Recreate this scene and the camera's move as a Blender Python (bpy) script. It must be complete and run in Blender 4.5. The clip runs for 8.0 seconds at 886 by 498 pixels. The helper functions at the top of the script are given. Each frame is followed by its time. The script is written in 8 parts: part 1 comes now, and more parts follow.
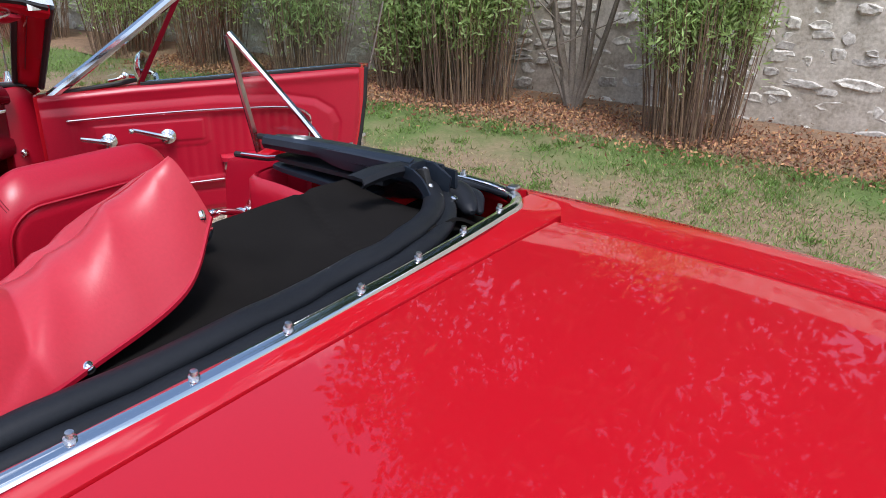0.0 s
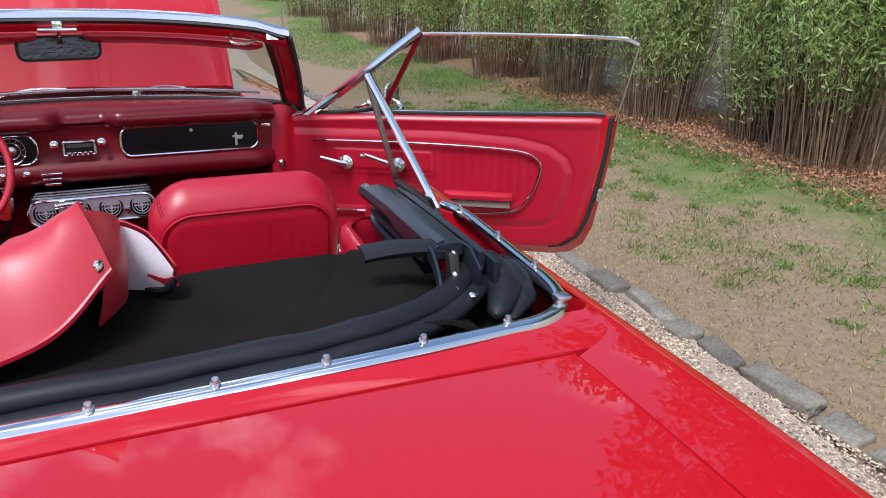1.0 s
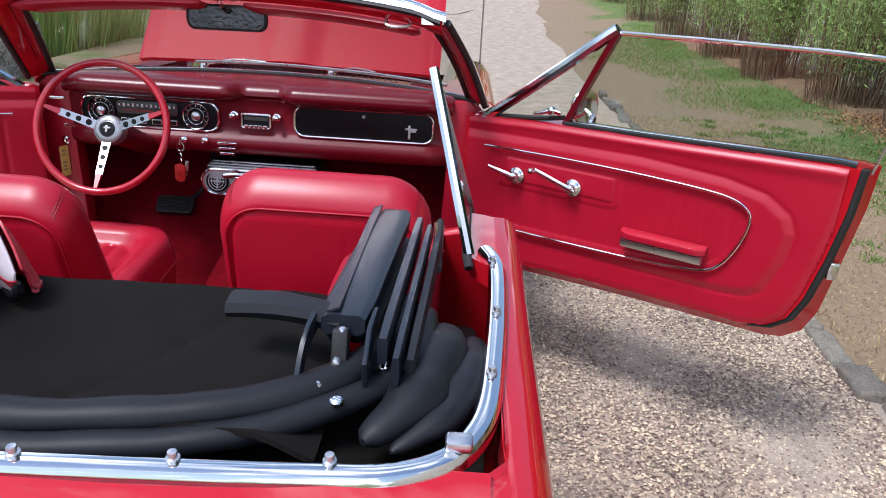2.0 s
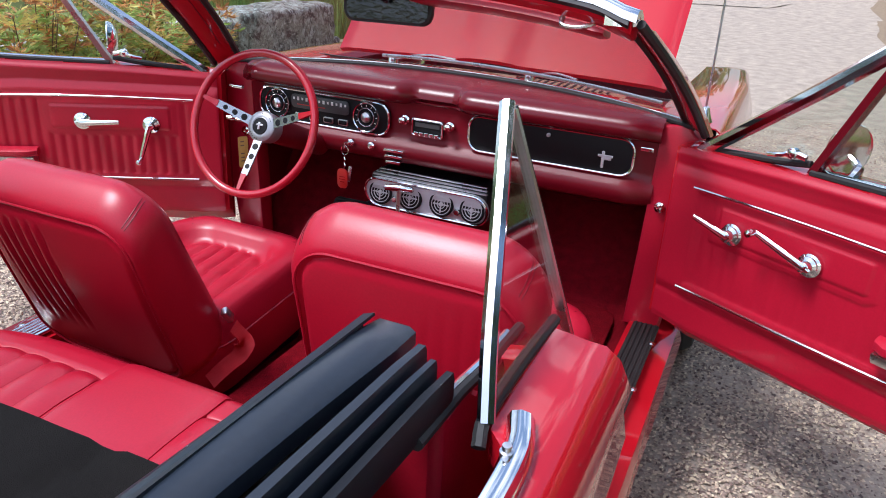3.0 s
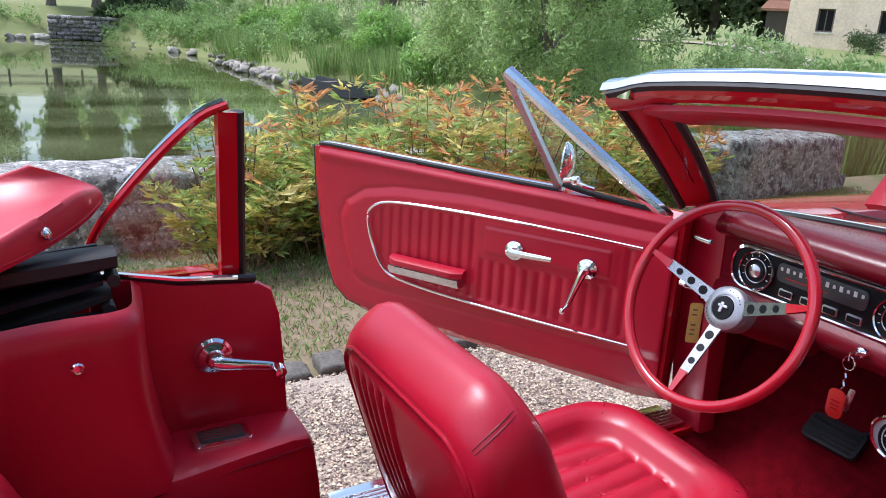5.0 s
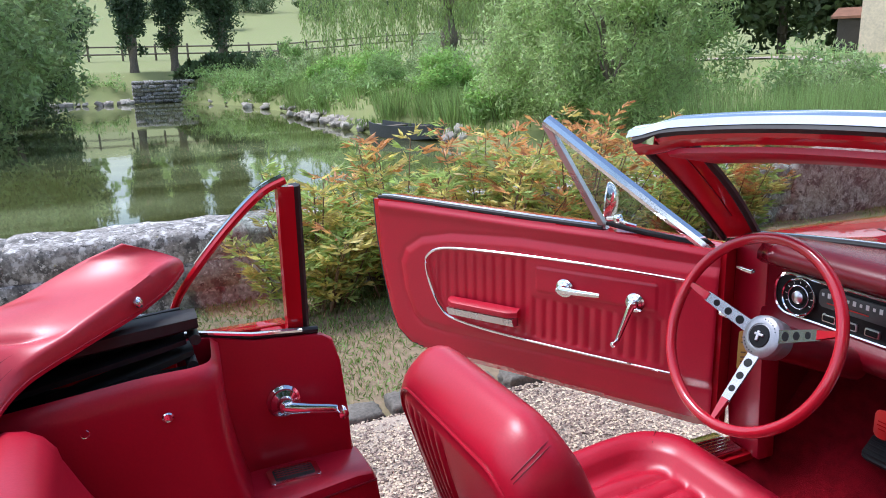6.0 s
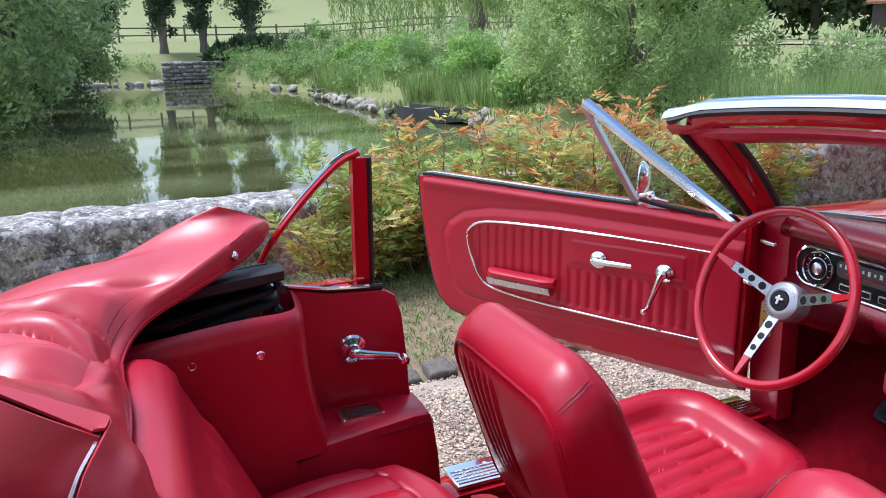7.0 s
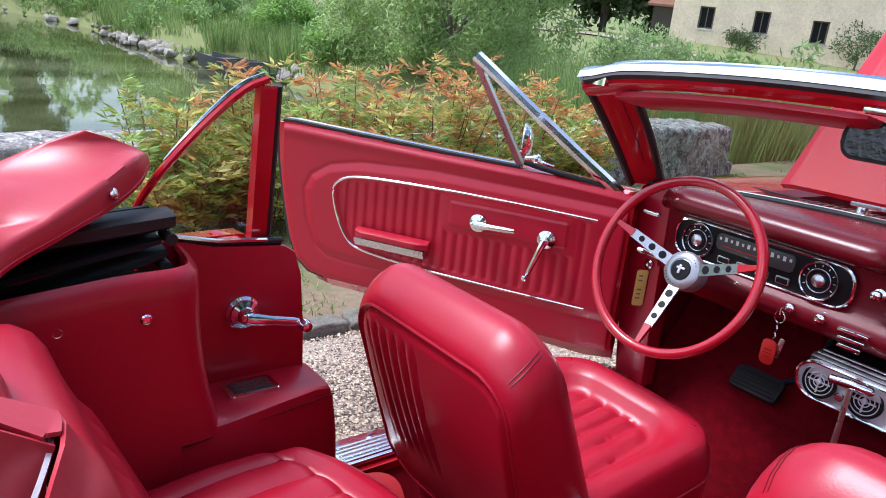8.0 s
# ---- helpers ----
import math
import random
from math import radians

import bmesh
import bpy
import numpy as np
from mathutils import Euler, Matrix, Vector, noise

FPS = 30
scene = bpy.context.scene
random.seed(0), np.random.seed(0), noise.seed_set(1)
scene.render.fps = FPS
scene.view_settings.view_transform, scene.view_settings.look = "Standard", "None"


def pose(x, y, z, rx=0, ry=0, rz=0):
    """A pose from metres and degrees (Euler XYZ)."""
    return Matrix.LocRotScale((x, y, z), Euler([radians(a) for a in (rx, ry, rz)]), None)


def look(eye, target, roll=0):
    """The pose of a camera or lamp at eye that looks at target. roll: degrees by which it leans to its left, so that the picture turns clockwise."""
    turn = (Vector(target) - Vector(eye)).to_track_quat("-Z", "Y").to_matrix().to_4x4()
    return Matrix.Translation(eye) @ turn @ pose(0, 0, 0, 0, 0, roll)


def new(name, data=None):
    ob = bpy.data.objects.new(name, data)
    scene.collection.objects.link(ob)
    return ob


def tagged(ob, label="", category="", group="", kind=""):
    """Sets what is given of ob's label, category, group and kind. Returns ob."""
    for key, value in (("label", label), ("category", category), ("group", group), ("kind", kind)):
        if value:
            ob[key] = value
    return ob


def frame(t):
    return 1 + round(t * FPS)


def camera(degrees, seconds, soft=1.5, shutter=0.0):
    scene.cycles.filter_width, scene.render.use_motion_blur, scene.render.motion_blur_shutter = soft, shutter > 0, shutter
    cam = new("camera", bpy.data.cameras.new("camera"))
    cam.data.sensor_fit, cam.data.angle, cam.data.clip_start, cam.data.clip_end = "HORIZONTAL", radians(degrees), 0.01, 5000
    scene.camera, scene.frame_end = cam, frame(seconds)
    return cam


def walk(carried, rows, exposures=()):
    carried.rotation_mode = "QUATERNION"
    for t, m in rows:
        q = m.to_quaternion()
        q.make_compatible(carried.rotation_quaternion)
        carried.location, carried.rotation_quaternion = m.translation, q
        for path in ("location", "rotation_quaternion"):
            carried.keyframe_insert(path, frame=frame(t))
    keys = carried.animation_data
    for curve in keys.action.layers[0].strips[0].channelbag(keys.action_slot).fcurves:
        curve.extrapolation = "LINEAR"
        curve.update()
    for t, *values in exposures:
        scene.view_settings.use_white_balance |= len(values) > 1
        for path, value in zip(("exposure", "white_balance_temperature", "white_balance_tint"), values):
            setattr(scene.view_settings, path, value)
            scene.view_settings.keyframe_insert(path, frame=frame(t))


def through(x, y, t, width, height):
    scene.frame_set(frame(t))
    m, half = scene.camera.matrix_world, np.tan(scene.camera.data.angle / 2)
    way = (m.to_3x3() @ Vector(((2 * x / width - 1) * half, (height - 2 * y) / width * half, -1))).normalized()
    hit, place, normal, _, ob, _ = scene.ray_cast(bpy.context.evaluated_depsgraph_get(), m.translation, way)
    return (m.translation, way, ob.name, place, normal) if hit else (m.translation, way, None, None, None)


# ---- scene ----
cam = camera(61.4, 8.0, soft=0.95)
PATH = [
    (0, (-0.494, -1.594, 1.393), (1.011, -0.522, 0.629), 0.7),
    (0.5, (-0.215, -1.684, 1.431), (0.938, -0.227, 0.69), -0.0),
    (1, (0.111, -1.781, 1.423), (0.876, -0.074, 0.713), 1.3),
    (1.5, (0.439, -1.682, 1.398), (0.846, 0.147, 0.698), 3.4),
    (1.7, (0.544, -1.616, 1.39), (0.787, 0.238, 0.68), 3.6),
    (2.8, (0.904, -1.067, 1.365), (0.25, 0.638, 0.549), 2.7),
    (3, (0.894, -0.954, 1.369), (0.16, 0.726, 0.571), 3.1),
    (3.5, (0.824, -0.711, 1.37), (-0.313, 0.76, 0.631), 4.1),
    (4, (0.687, -0.539, 1.356), (-0.844, 0.521, 0.626), 3.3),
    (4.2, (0.618, -0.498, 1.353), (-0.949, 0.529, 0.652), 3.4),
    (5.3, (0.501, -0.467, 1.317), (-1.186, 0.457, 0.77), 2.8),
    (5.5, (0.506, -0.469, 1.323), (-1.201, 0.418, 0.777), 2.0),
    (6, (0.628, -0.468, 1.381), (-1.14, 0.327, 0.89), -1.5),
    (6.5, (0.79, -0.513, 1.392), (-1.044, 0.128, 0.916), -3.0),
    (7, (0.759, -0.593, 1.389), (-1.024, 0.141, 0.858), -1.1),
    (7.5, (0.601, -0.709, 1.335), (-0.967, 0.367, 0.717), 2.8),
    (8, (0.513, -0.716, 1.316), (-0.976, 0.478, 0.719), 5.9),
]
walk(cam, [(t, look(eye, target, roll)) for t, eye, target, roll in PATH], [(0.0, 0.12, 5950, 15), (1.7, 0.16, 5850, 15), (3.0, 0.36, 5750, 15), (8.0, 0.42, 5600, 15)])

# ---- daylight: bright, partly clouded sky, soft high sun ----
SUN_ELEV, SUN_ROT = radians(60), radians(224)
world = bpy.data.worlds.new("sky")
scene.world = world
world.use_nodes = True
wn, wl = world.node_tree.nodes, world.node_tree.links
wn.clear()
w_out = wn.new("ShaderNodeOutputWorld")
w_bg = wn.new("ShaderNodeBackground")
w_bg.inputs["Strength"].default_value = 0.15
w_sky = wn.new("ShaderNodeTexSky")
w_sky.sky_type = "NISHITA"
w_sky.sun_disc = False
w_sky.air_density, w_sky.dust_density = 1.5, 2.2
w_sky.sun_elevation, w_sky.sun_rotation = SUN_ELEV, SUN_ROT
w_noise = wn.new("ShaderNodeTexNoise")
w_noise.inputs["Scale"].default_value = 3.2
w_noise.inputs["Detail"].default_value = 7
w_noise.inputs["Roughness"].default_value = 0.55
w_ramp = wn.new("ShaderNodeValToRGB")
w_ramp.color_ramp.elements[0].position, w_ramp.color_ramp.elements[1].position = 0.51, 0.63
w_mix = wn.new("ShaderNodeMix")
w_mix.data_type = "RGBA"
w_mix.inputs["B"].default_value = (13.0, 13.2, 13.6, 1)
wl.new(w_noise.outputs["Fac"], w_ramp.inputs["Fac"])
wl.new(w_ramp.outputs["Color"], w_mix.inputs["Factor"])
wl.new(w_sky.outputs["Color"], w_mix.inputs["A"])
wl.new(w_mix.outputs["Result"], w_bg.inputs["Color"])
wl.new(w_bg.outputs["Background"], w_out.inputs["Surface"])

sun_data = bpy.data.lights.new("sun", "SUN")
sun_data.energy, sun_data.angle, sun_data.color = 2.8, radians(16), (1.0, 0.965, 0.91)
sun = new("sun", sun_data)
# the sky's sun at rotation r stands towards (sin r, cos r)
SUN_DIR = Vector((math.sin(SUN_ROT) * math.cos(SUN_ELEV), math.cos(SUN_ROT) * math.cos(SUN_ELEV), math.sin(SUN_ELEV)))
sun.rotation_euler = SUN_DIR.to_track_quat("Z", "Y").to_euler()
sun.location = SUN_DIR * 30

# ---- materials ----
def mat(name, base, rough=0.5, metal=0.0, vary=0.12, scale=6.0, fine=120.0, bump=0.0, bump_scale=300.0, coat=0.0,
        sheen=0.0, spec=0.5, tint=None, obj_vary=0.0, leaf=0.0, distort=0.0, world_space=False):
    """A surface with colour variation at two scales, roughness variation and fine relief, in metres."""
    m = bpy.data.materials.new(name)
    m.use_nodes = True
    n, l = m.node_tree.nodes, m.node_tree.links
    p = n["Principled BSDF"]
    p.inputs["Metallic"].default_value = metal
    p.inputs["Specular IOR Level"].default_value = spec
    if coat:
        p.inputs["Coat Weight"].default_value = coat
        p.inputs["Coat Roughness"].default_value = 0.02
        p.inputs["Coat IOR"].default_value = 1.62
    if sheen:
        p.inputs["Sheen Weight"].default_value = sheen
    where = n.new("ShaderNodeNewGeometry").outputs["Position"] if world_space else n.new("ShaderNodeTexCoord").outputs["Object"]
    big = n.new("ShaderNodeTexNoise")
    big.inputs["Scale"].default_value, big.inputs["Detail"].default_value = scale, 5
    big.inputs["Distortion"].default_value = distort
    small = n.new("ShaderNodeTexNoise")
    small.inputs["Scale"].default_value, small.inputs["Detail"].default_value = fine, 3
    l.new(where, big.inputs["Vector"])
    l.new(where, small.inputs["Vector"])
    add = n.new("ShaderNodeMath")
    add.operation = "ADD"
    l.new(big.outputs["Fac"], add.inputs[0])
    l.new(small.outputs["Fac"], add.inputs[1])
    rng = n.new("ShaderNodeMapRange")
    rng.inputs["From Min"].default_value, rng.inputs["From Max"].default_value = 0.6, 1.4
    l.new(add.outputs[0], rng.inputs["Value"])
    mix = n.new("ShaderNodeMix")
    mix.data_type = "RGBA"
    dark = tuple(c * (1 - vary) for c in base)
    light = tint or tuple(min(1, c * (1 + vary)) for c in base)
    mix.inputs["A"].default_value, mix.inputs["B"].default_value = (*dark, 1), (*light, 1)
    l.new(rng.outputs["Result"], mix.inputs["Factor"])
    col = mix.outputs["Result"]
    if obj_vary or leaf:
        hsv = n.new("ShaderNodeHueSaturation")
        src = n.new("ShaderNodeObjectInfo").outputs["Random"] if obj_vary else n.new("ShaderNodeNewGeometry").outputs["Random Per Island"]
        mr = n.new("ShaderNodeMapRange")
        k = obj_vary or leaf
        mr.inputs["To Min"].default_value, mr.inputs["To Max"].default_value = 1 - k, 1 + k
        l.new(src, mr.inputs["Value"])
        l.new(mr.outputs["Result"], hsv.inputs["Value"])
        mh = n.new("ShaderNodeMapRange")
        mh.inputs["To Min"].default_value, mh.inputs["To Max"].default_value = 0.5 - k * 0.04, 0.5 + k * 0.04
        l.new(src, mh.inputs["Value"])
        l.new(mh.outputs["Result"], hsv.inputs["Hue"])
        l.new(col, hsv.inputs["Color"])
        col = hsv.outputs["Color"]
    l.new(col, p.inputs["Base Color"])
    rr = n.new("ShaderNodeMapRange")
    rr.inputs["To Min"].default_value, rr.inputs["To Max"].default_value = max(0.02, rough * 0.85), min(1, rough * 1.15)
    l.new(big.outputs["Fac"], rr.inputs["Value"])
    l.new(rr.outputs["Result"], p.inputs["Roughness"])
    if bump:
        bn = n.new("ShaderNodeTexNoise")
        bn.inputs["Scale"].default_value, bn.inputs["Detail"].default_value = bump_scale, 4
        l.new(where, bn.inputs["Vector"])
        b = n.new("ShaderNodeBump")
        b.inputs["Strength"].default_value, b.inputs["Distance"].default_value = bump, 0.004
        l.new(bn.outputs["Fac"], b.inputs["Height"])
        l.new(b.outputs["Normal"], p.inputs["Normal"])
    return m


def leaf_mat(name, base, vary=0.35, through=0.35, rough=0.5):
    """Foliage: each leaf its own shade, some light passing through it."""
    m = mat(name, base, rough, vary=0.2, scale=0.8, fine=25, leaf=vary)
    n, l = m.node_tree.nodes, m.node_tree.links
    p, out = n["Principled BSDF"], n["Material Output"]
    tr = n.new("ShaderNodeBsdfTranslucent")
    l.new(p.inputs["Base Color"].links[0].from_socket, tr.inputs["Color"])
    mx = n.new("ShaderNodeMixShader")
    mx.inputs[0].default_value = through
    l.new(p.outputs[0], mx.inputs[1])
    l.new(tr.outputs[0], mx.inputs[2])
    l.new(mx.outputs[0], out.inputs["Surface"])
    return m


def glass_mat(name, tint, ior=1.5, rough=0.0):
    m = bpy.data.materials.new(name)
    m.use_nodes = True
    n, l = m.node_tree.nodes, m.node_tree.links
    n.remove(n["Principled BSDF"])
    tr = n.new("ShaderNodeBsdfTransparent")
    tr.inputs["Color"].default_value = (*tint, 1)
    gl = n.new("ShaderNodeBsdfGlossy")
    gl.inputs["Roughness"].default_value = rough
    lw = n.new("ShaderNodeLayerWeight")
    lw.inputs["Blend"].default_value = 0.5
    pw = n.new("ShaderNodeMath")
    pw.operation = "POWER"
    pw.inputs[1].default_value = 4.5
    l.new(lw.outputs["Facing"], pw.inputs[0])
    fr = n.new("ShaderNodeMapRange")
    fr.inputs["To Min"].default_value, fr.inputs["To Max"].default_value = 0.06, 0.8
    l.new(pw.outputs[0], fr.inputs["Value"])
    mx = n.new("ShaderNodeMixShader")
    l.new(fr.outputs[0], mx.inputs[0])
    l.new(tr.outputs[0], mx.inputs[1])
    l.new(gl.outputs[0], mx.inputs[2])
    l.new(mx.outputs[0], n["Material Output"].inputs["Surface"])
    return m


PAINT = mat("red_paint", (0.47, 0.006, 0.014), 0.45, vary=0.03, scale=2, fine=400, coat=1.0, spec=0.04)
VINYL = mat("red_vinyl", (0.41, 0.006, 0.024), 0.34, vary=0.10, spec=0.50, scale=5, fine=220, bump=0.05, bump_scale=300)
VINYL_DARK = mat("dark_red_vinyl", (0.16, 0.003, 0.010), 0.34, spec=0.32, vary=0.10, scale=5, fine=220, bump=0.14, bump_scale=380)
PADDED = mat("maroon_dash_pad", (0.13, 0.004, 0.010), 0.25, spec=0.40, vary=0.12, scale=6, fine=260, bump=0.08, bump_scale=330)
COVER = mat("red_cover_vinyl", (0.47, 0.026, 0.042), 0.36, vary=0.08, scale=5, fine=200, bump=0.04, bump_scale=260)
CARPET = mat("red_carpet", (0.16, 0.003, 0.008), 0.95, vary=0.45, scale=40, fine=420, bump=1.0, bump_scale=420, spec=0.05)
CHROME = mat("chrome", (0.78, 0.79, 0.80), 0.09, 1.0, vary=0.03, scale=9, fine=90)
STAIN = mat("brushed_steel", (0.62, 0.62, 0.63), 0.28, 1.0, vary=0.08, scale=14, fine=260)
BLACK_VINYL = mat("black_top_vinyl", (0.011, 0.0125, 0.016), 0.50, vary=0.25, scale=8, fine=240, bump=0.10, bump_scale=900, spec=0.28)
CLOTH = mat("charcoal_lining", (0.014, 0.0125, 0.0115), 0.92, vary=0.3, scale=9, fine=600, bump=0.5, bump_scale=1200, spec=0.06)
# base tinted blue to carry the sky's sheen on the rails
RAIL = mat("painted_rail_metal", (0.013, 0.018, 0.027), 0.34, spec=0.42, vary=0.2, scale=12, fine=140)
RUBBER = mat("black_rubber", (0.015, 0.015, 0.015), 0.6, vary=0.3, scale=20, fine=160)
BLACK_FACE = mat("black_instrument_face", (0.008, 0.008, 0.009), 0.5, spec=0.2, vary=0.2, scale=30, fine=300, bump=0.15, bump_scale=600)
GREY_FACE = mat("grey_dial_face", (0.055, 0.058, 0.058), 0.4, vary=0.2, scale=40, fine=300)
WHITE_MARK = mat("white_marks", (0.72, 0.72, 0.68), 0.5, vary=0.05)
SILVER = mat("silver_panel", (0.62, 0.62, 0.64), 0.38, 0.35, vary=0.06, scale=20, fine=400)
GLASS = glass_mat("window_glass", (0.88, 0.92, 0.89))
GLASS_DARK = glass_mat("dial_glass", (0.95, 0.95, 0.95))
MIRROR = mat("mirror_glass", (0.80, 0.80, 0.80), 0.03, 1.0, vary=0.02)
LINING = mat("pale_cover_backing", (0.62, 0.56, 0.60), 0.75, vary=0.08, scale=10, fine=400, bump=0.2, bump_scale=700)
TAG = mat("yellow_card_tag", (0.72, 0.50, 0.12), 0.6, vary=0.1)
RED_PLASTIC = mat("red_plastic_fob", (0.55, 0.02, 0.015), 0.35, vary=0.06)
BELT = mat("red_belt_webbing", (0.50, 0.006, 0.012), 0.6, vary=0.12, scale=20, fine=900, bump=0.4, bump_scale=1500)
TYRE = mat("tyre_rubber", (0.02, 0.02, 0.02), 0.8, vary=0.3)
TAIL_RED = mat("tail_light_plastic", (0.35, 0.01, 0.01), 0.15, vary=0.05, coat=0.5)
GREEN_LENS = mat("console_black", (0.02, 0.02, 0.02), 0.3, vary=0.2)

GRAVEL_BED = mat("gravel_bed", (0.38, 0.31, 0.24), 0.95, vary=0.45, scale=7, fine=90, bump=1.0, bump_scale=110)
GRAVEL = mat("gravel_stones", (0.42, 0.32, 0.24), 0.85, vary=0.30, scale=5, fine=60, leaf=0.75)
KERB = mat("kerb_limestone", (0.15, 0.135, 0.105), 0.92, vary=0.45, scale=9, fine=80, bump=0.9, bump_scale=60, obj_vary=0.28, tint=(0.27, 0.245, 0.20), world_space=True)
STONE_GREY = mat("lichen_stone", (0.20, 0.18, 0.155), 0.95, vary=0.6, scale=13, fine=60, bump=1.0, bump_scale=40, tint=(0.50, 0.465, 0.42), obj_vary=0.10, distort=2.5, world_space=True)
ROCK = mat("brown_shore_rock", (0.38, 0.34, 0.29), 0.93, vary=0.4, scale=4, fine=30, bump=1.0, bump_scale=20, obj_vary=0.3)
STONE_PALE = mat("pale_rubble_stone", (0.46, 0.39, 0.31), 0.93, vary=0.5, scale=9, fine=45, bump=1.0, bump_scale=55, tint=(0.86, 0.82, 0.76), obj_vary=0.22, world_space=True, distort=1.5)
RUBBLE = mat("pale_rubble", (0.46, 0.39, 0.31), 0.93, vary=0.5, scale=9, fine=45, bump=1.0, bump_scale=55, tint=(0.86, 0.82, 0.76), leaf=0.22, world_space=True, distort=1.5)
HUB_GREY = mat("satin_hub_metal", (0.36, 0.36, 0.37), 0.34, 0.7, vary=0.12, scale=40, fine=300)
SPOKE_STEEL = mat("polished_spoke_steel", (0.42, 0.42, 0.44), 0.22, 0.9, vary=0.1, scale=30, fine=200)
MORTAR = mat("lime_mortar", (0.55, 0.47, 0.37), 0.97, vary=0.4, scale=4, fine=40, bump=1.0, bump_scale=30, tint=(0.74, 0.68, 0.60), distort=1.0)
DARK_WOOD = mat("dark_shed_boards", (0.05, 0.045, 0.04), 0.9, vary=0.3, scale=3, fine=30)
RENDER = mat("ochre_house_plaster", (0.76, 0.63, 0.46), 0.95, vary=0.18, scale=1.5, fine=12, bump=0.8, bump_scale=9)
ROOF = mat("clay_roof_tiles", (0.22, 0.11, 0.07), 0.9, vary=0.35, scale=3, fine=25, bump=0.8, bump_scale=14)
SOIL = mat("leaf_strewn_soil", (0.24, 0.15, 0.09), 0.97, vary=0.5, scale=6, fine=60, bump=1.0, bump_scale=45)
BARK = mat("grey_bark", (0.20, 0.165, 0.13), 0.95, vary=0.4, scale=10, fine=70, bump=1.0, bump_scale=40)
BARK_DARK = mat("brown_stems", (0.20, 0.125, 0.08), 0.9, vary=0.4, scale=9, fine=60, leaf=0.4)
DRY_LEAF = mat("dead_leaves", (0.34, 0.165, 0.085), 0.85, vary=0.3, leaf=0.5)
WOOD_GREY = mat("weathered_fence_wood", (0.17, 0.14, 0.11), 0.9, vary=0.3, scale=4, fine=40)
BOAT = mat("grey_boat_paint", (0.075, 0.08, 0.085), 0.55, vary=0.25, scale=2, fine=20)
LEAF_RUST = leaf_mat("rusty_peony_leaves", (0.66, 0.33, 0.13), through=0.5)
LEAF_GOLD = leaf_mat("yellowing_peony_leaves", (0.68, 0.58, 0.19), through=0.5)
LEAF_GREEN = leaf_mat("green_peony_leaves", (0.40, 0.51, 0.15), through=0.5)
LEAF_BUSH = leaf_mat("narrow_green_leaves", (0.43, 0.56, 0.21), through=0.55)
LEAF_SILVER = leaf_mat("silvery_willow_leaves", (0.44, 0.55, 0.23), through=0.55)
LEAF_WILLOW = leaf_mat("weeping_willow_leaves", (0.30, 0.40, 0.13), through=0.5)
LEAF_DARK = leaf_mat("dark_tree_leaves", (0.11, 0.16, 0.065), through=0.45)
LEAF_MID = leaf_mat("mid_green_leaves", (0.30, 0.43, 0.15), through=0.55)
LEAF_GREY = leaf_mat("grey_green_leaves", (0.36, 0.46, 0.20), through=0.5)
LEAF_FRESH = leaf_mat("fresh_green_leaves", (0.36, 0.54, 0.15), through=0.55)
LEAF_POPLAR = leaf_mat("dark_poplar_leaves", (0.075, 0.12, 0.055), through=0.4)
REED = leaf_mat("reed_blades", (0.29, 0.40, 0.13), through=0.5)
GRASS = leaf_mat("lawn_blades", (0.19, 0.29, 0.070), vary=0.45)
DRY_GRASS = leaf_mat("dry_grass_blades", (0.46, 0.36, 0.20), vary=0.4)


